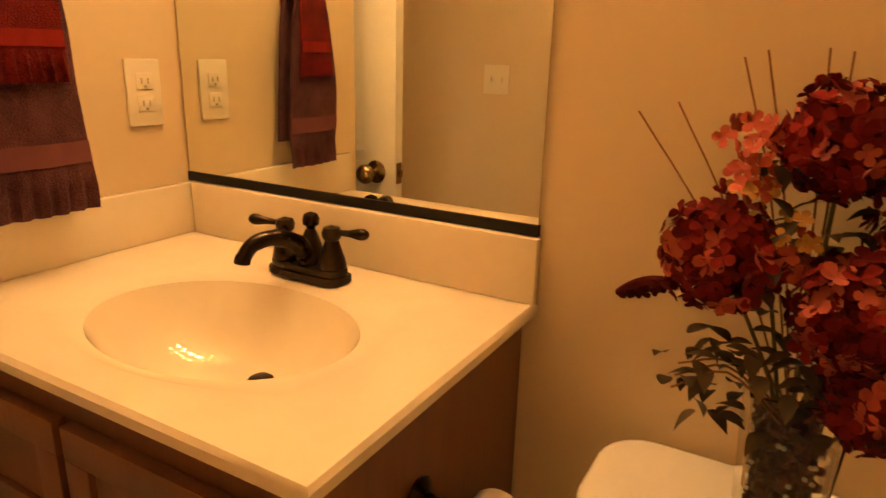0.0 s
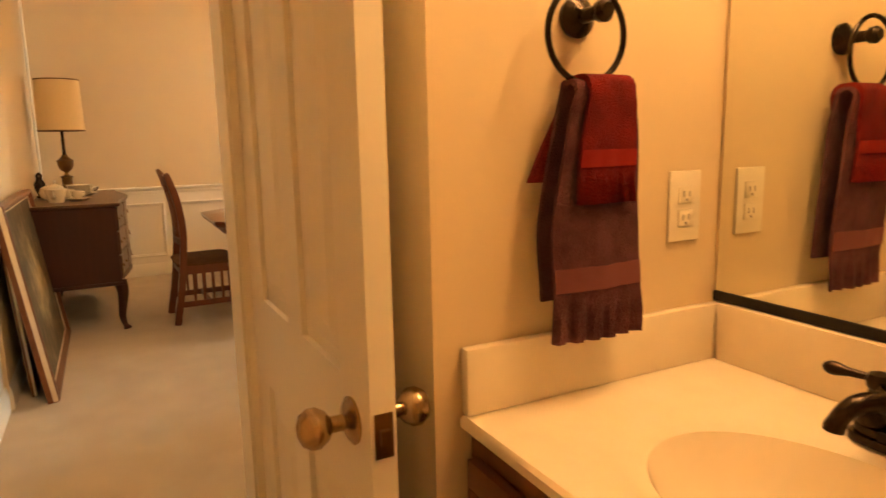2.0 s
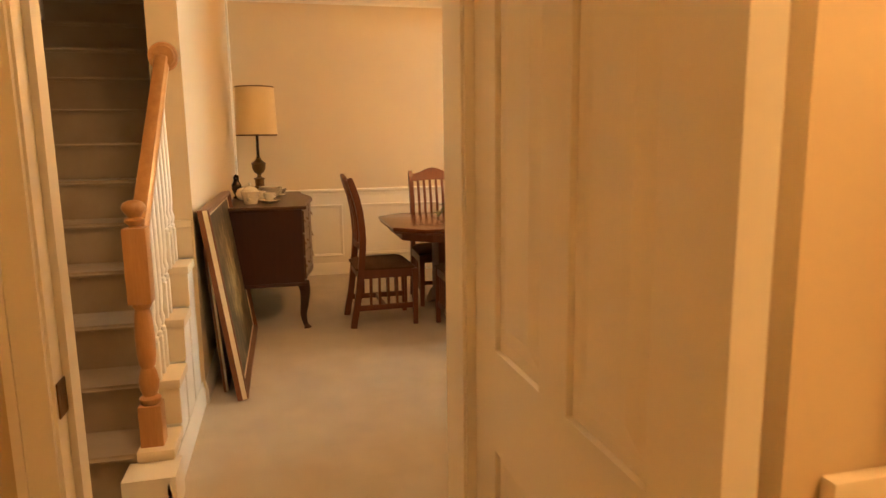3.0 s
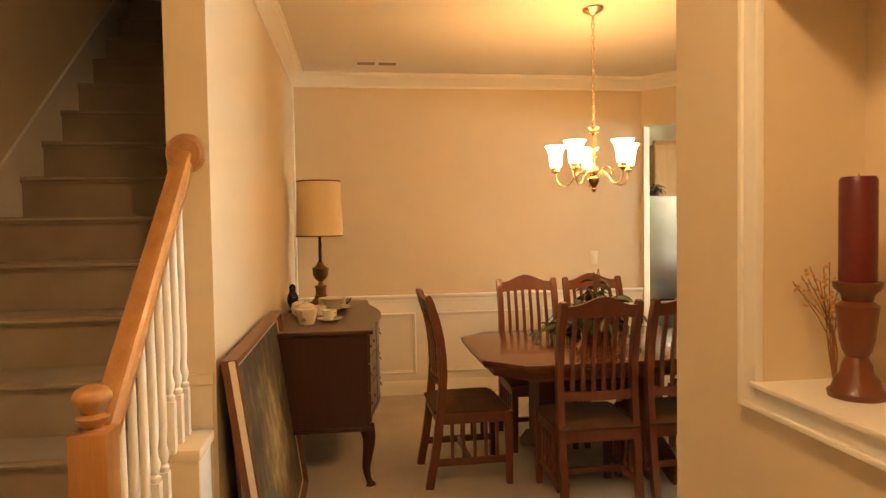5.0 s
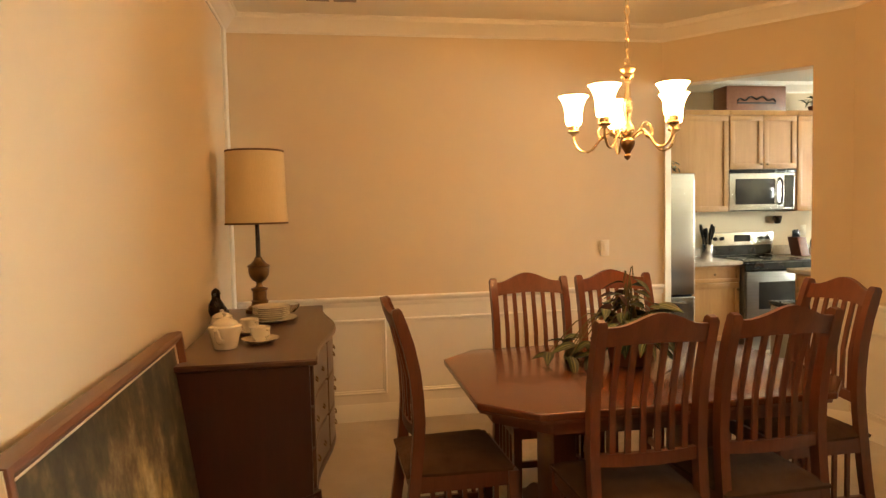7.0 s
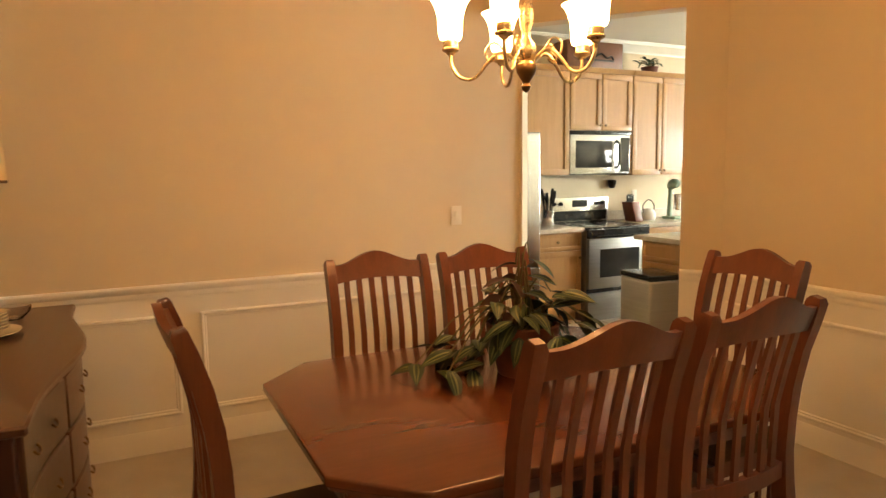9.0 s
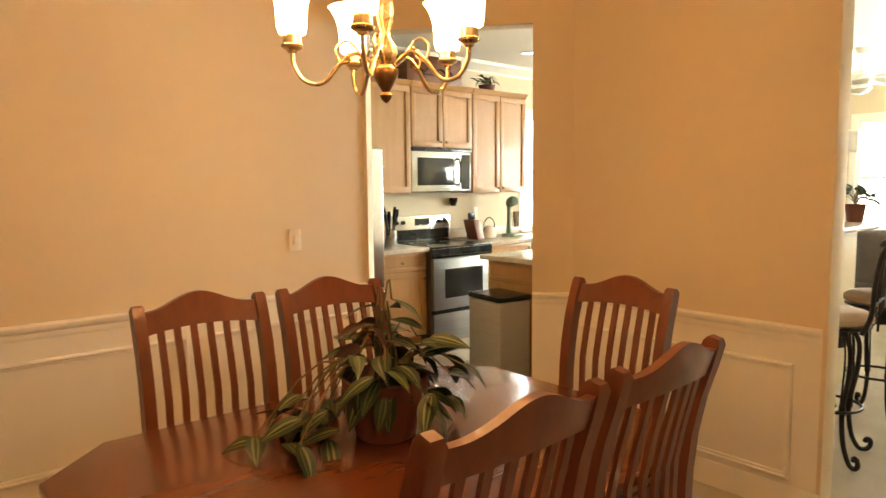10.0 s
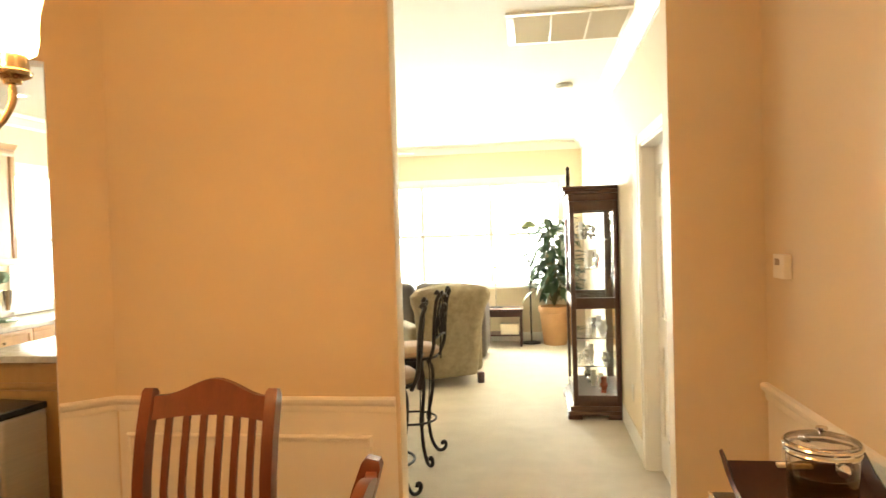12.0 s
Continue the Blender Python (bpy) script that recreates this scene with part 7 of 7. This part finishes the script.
for sx in (-1, 1):
    for sy in (-1, 1):
        part("leg", block(sx * 0.225 - 0.018, sx * 0.225 + 0.018, sy * 0.165 - 0.018, sy * 0.165 + 0.018, 0, 0.485, 0.003), MAHOGANY, tb)
bx = thing("patterned_box", "pale patterned box on the table's shelf", "box", pose(-7.09, 8.62, 0.1605))
part("box", block(-0.12, 0.12, -0.08, 0.08, 0, 0.14, 0.006), LINER, bx)
dlamp = thing("desk_lamp", "thin metal lamp standing on the side table", "lamp", pose(-7.27, 8.70, 0.5105))
part("base", turned([(0.0005, 0), (0.09, 0), (0.09, 0.012), (0.02, 0.02), (0.0005, 0.02)]), IRON, dlamp)
part("stem", rod(curve_points([(0, 0, 0.015), (0, 0, 0.4), (-0.01, 0, 0.52)], 4), 0.006, 8), STEEL, dlamp)
part("head", turned([(0.0005, 0.60), (0.03, 0.585), (0.05, 0.53), (0.046, 0.53), (0.0005, 0.57)]), STEEL, dlamp)
fl = thing("floor_lamp", "thin dark floor lamp behind the pot", "lamp", pose(-6.80, 8.80, 0))
part("base", turned([(0.0005, 0), (0.13, 0), (0.13, 0.015), (0.02, 0.03), (0.0005, 0.03)]), IRON, fl)
part("pole", rod([(0, 0, 0.02), (0, 0, 1.62)], 0.011, 8), IRON, fl)
part("shade", turned([(0.0005, 1.70), (0.06, 1.69), (0.13, 1.60), (0.127, 1.60), (0.055, 1.68), (0.0005, 1.69)]), LEAF_STRIPE, fl)
PLANTER = material("pale_clay_planter", (0.46, 0.24, 0.10), (0.56, 0.32, 0.14), 0.7, 0, 7, 90, 0.06)
leafy("large_house_plant", pose(-6.48, 8.72, 0), "tall broad-leaved house plant in a clay planter", 260, 0.36, 1.15, 0.24, 0.09, LEAF_DARK, 11, 0.58, ([(0.0005, 0), (0.15, 0), (0.16, 0.02), (0.20, 0.44), (0.215, 0.45), (0.215, 0.52), (0.195, 0.52), (0.185, 0.45), (0.0005, 0.45)], PLANTER))

cu = thing("curio_cabinet", "tall cherry curio cabinet with glass sides and shelves", "cabinet", pose(-6.052, 5.12, 0, 0, 0, 90))
# x along the wall (away from the hall), y towards the wall is negative depth
D, Wd = 0.40, 0.78
part("plinth", boxes((-0.012, Wd + 0.012, 0.006, D + 0.02, 0.055, 0.105), (-0.03, Wd + 0.03, 0.006, D + 0.04, 0.035, 0.07), bevel=0.008), MAHOGANY_TOP, cu)
for x in (-0.035, Wd - 0.085):
    for y in (0.006, D - 0.075):
        part("bracket_foot", boxes((x, x + 0.12, y, y + 0.12, 0.0, 0.04), bevel=0.010), MAHOGANY_TOP, cu)
part("crown", boxes((-0.02, Wd + 0.02, 0.004, D + 0.03, 1.84, 1.87), (-0.035, Wd + 0.035, 0.004, D + 0.045, 1.87, 1.90), (0.0, Wd, 0.004, D, 1.78, 1.84), bevel=0.006), MAHOGANY_TOP, cu)
for x in (0.0, Wd - 0.045):
    for y in (0.006, D - 0.045):
        part("corner_post", block(x, x + 0.045, y, y + 0.04, 0.10, 1.78, 0.006), MAHOGANY_TOP, cu)
for x in (0.004, Wd - 0.044):
    part("mid_rail", block(x, x + 0.04, 0.04, D - 0.04, 0.90, 0.99, 0.004), MAHOGANY_TOP, cu)
    part("low_rail", block(x, x + 0.04, 0.04, D - 0.04, 0.10, 0.19, 0.004), MAHOGANY_TOP, cu)
    part("top_rail", block(x, x + 0.04, 0.04, D - 0.04, 1.70, 1.78, 0.004), MAHOGANY_TOP, cu)
    for z0, z1 in ((0.19, 0.90), (0.99, 1.70)):
        part("side_glass", block(x + 0.018, x + 0.022, 0.045, D - 0.045, z0, z1), GLASS, cu, smooth=False)
for z0, z1 in ((0.10, 0.19), (0.90, 0.99), (1.70, 1.78)):
    part("front_rail", block(0.045, Wd - 0.045, D - 0.035, D - 0.008, z0, z1, 0.004), MAHOGANY_TOP, cu)
for z0, z1 in ((0.19, 0.90), (0.99, 1.70)):
    part("front_glass", block(0.045, Wd - 0.045, D - 0.022, D - 0.018, z0, z1), GLASS, cu, smooth=False)
part("back_mirror", block(0.03, Wd - 0.03, 0.008, 0.014, 0.12, 1.78), MIRROR, cu, "mirrored back", smooth=False)
for z in (0.42, 0.65, 1.22, 1.46):
    part("glass_shelf", block(0.045, Wd - 0.045, 0.02, D - 0.05, z, z + 0.008), GLASS, cu, smooth=False)
part("floor_board", block(0.04, Wd - 0.04, 0.016, D - 0.04, 0.17, 0.19), MAHOGANY_TOP, cu)
r = random.Random(21)
for z in (0.191, 0.429, 0.659, 1.229, 1.469):
    for k in range(5):
        x, y = 0.12 + k * 0.125, r.uniform(0.11, 0.28)
        hgt = r.uniform(0.07, 0.15)
        kind = r.choice((CHINA, GLASS, JAR, STEEL, PORCELAIN))
        og = thing("ornament", "small %s ornament on the curio shelf" % {CHINA: "cream china", GLASS: "clear glass", JAR: "red glazed", STEEL: "silver", PORCELAIN: "white porcelain"}[kind], "ornament", pose(-6.052 - y, 5.12 + x, z), "curio ornaments")
        rad = r.uniform(0.025, 0.045)
        part("vase", turned([(0.0005, 0), (rad * 0.7, 0), (rad * 0.5, hgt * 0.15), (rad, hgt * 0.5), (rad * 0.6, hgt * 0.8), (rad * 0.8, hgt), (rad * 0.7, hgt), (rad * 0.5, hgt * 0.8), (0.0005, hgt * 0.3)], segs=16), kind, og)
fig = thing("slim_figurine", "slim dark figurine on the curio cabinet", "figurine", pose(-6.43, 5.45, 1.9005))
part("carving", turned([(0.0005, 0), (0.035, 0), (0.03, 0.015), (0.015, 0.03), (0.02, 0.09), (0.014, 0.15), (0.018, 0.18), (0.0005, 0.2)], segs=14), BRONZE, fig)
wall_plate("wall_outlet", pose(-6.0505, 4.55, 0.36, 0, 0, -90), "white outlet plate low on the passage wall", "outlet", [("socket", block(-0.015, 0.015, -0.009, -0.005, -0.03, 0.03, 0.003), PLASTIC)])

# ---- east side of the dining room ----
bf = thing("console_table", "dark polished console table against the cream wall", "table", pose(-6.045, 1.02, 0))
part("top", block(-0.215, 0.20, -0.62, 0.60, 0.775, 0.80, 0.006), BLACK, bf)
part("edge_trim", boxes((-0.222, -0.215, -0.62, 0.605, 0.778, 0.797), (-0.222, 0.20, 0.60, 0.607, 0.778, 0.797)), CHROME, bf, "bright metal edge trim")
part("apron", block(-0.19, 0.19, -0.58, 0.57, 0.69, 0.775), MAHOGANY, bf)
for sx in (-0.17, 0.165):
    for sy in (-0.56, 0.55):
        part("leg", block(sx - 0.02, sx + 0.02, sy - 0.02, sy + 0.02, 0, 0.69, 0.003), MAHOGANY, bf)
ty = thing("serving_tray", "dark wooden serving tray with cut-out handles", "tray", pose(-6.05, 1.34, 0.8005))
bm = bmesh.new()
n = 10
rows = []
for i in range(n + 1):
    t = i / n * 2 - 1
    lift = 0.015 + 0.075 * abs(t) ** 3
    rows.append([bm.verts.new((x, t * 0.27, z + lift)) for x, z in ((-0.19, 0.028), (-0.175, -0.008), (0.175, -0.008), (0.19, 0.028), (0.182, 0.036), (0.168, 0.002), (-0.168, 0.002), (-0.182, 0.036))])
for a, b in zip(rows, rows[1:]):
    for j in range(8):
        bm.faces.new((a[j], a[(j + 1) % 8], b[(j + 1) % 8], b[j]))
bm.faces.new(rows[0])
bm.faces.new(rows[-1][::-1])
part("board", bm, MAHOGANY, ty)
part("handle_slot", block(-0.045, 0.045, 0.243, 0.262, 0.082, 0.0935, 0.003), LINER, ty, "pale handle cut-out")
ib = thing("ice_bucket", "smoked glass ice bucket with bright metal rims and a lid", "ice bucket", pose(-6.04, 1.44, 0.819))
part("bucket", turned([(0.0005, 0.002), (0.072, 0.002), (0.078, 0.012), (0.081, 0.108), (0.078, 0.108), (0.075, 0.016), (0.0005, 0.012)], segs=36), SMOKED, ib)
part("collar", turned([(0.081, 0.1085), (0.084, 0.172), (0.0815, 0.172), (0.0785, 0.1085), (0.081, 0.1085)], segs=36), GLASS, ib, "clear glass collar")
for z, rr in ((0.004, 0.078), (0.155, 0.086), (0.172, 0.089)):
    part("metal_rim", turned([(rr - 0.004, z), (rr, z), (rr + 0.002, z + 0.005), (rr, z + 0.010), (rr - 0.004, z + 0.010), (rr - 0.004, z)], segs=36), CHROME, ib, "bright metal rim")
lid = part("lid", turned([(0.086, 0.182), (0.084, 0.188), (0.055, 0.197), (0.0005, 0.201), (0.0005, 0.198), (0.054, 0.194), (0.081, 0.185), (0.086, 0.182)], segs=36), GLASS, ib, "clear lid")
part("lid_knob", turned([(0.006, 0.200), (0.006, 0.208), (0.014, 0.214), (0.014, 0.220), (0.0005, 0.224)], segs=16), CHROME, lid)
for s in (-1, 1):
    hn = part("side_handle", turned([(0.006, 0), (0.006, 0.016), (0.015, 0.022), (0.015, 0.034), (0.0005, 0.038)], segs=16), CHROME, ib)
    hn.matrix_basis = pose(0, s * 0.084, 0.15, -90 * s, 0, 0)
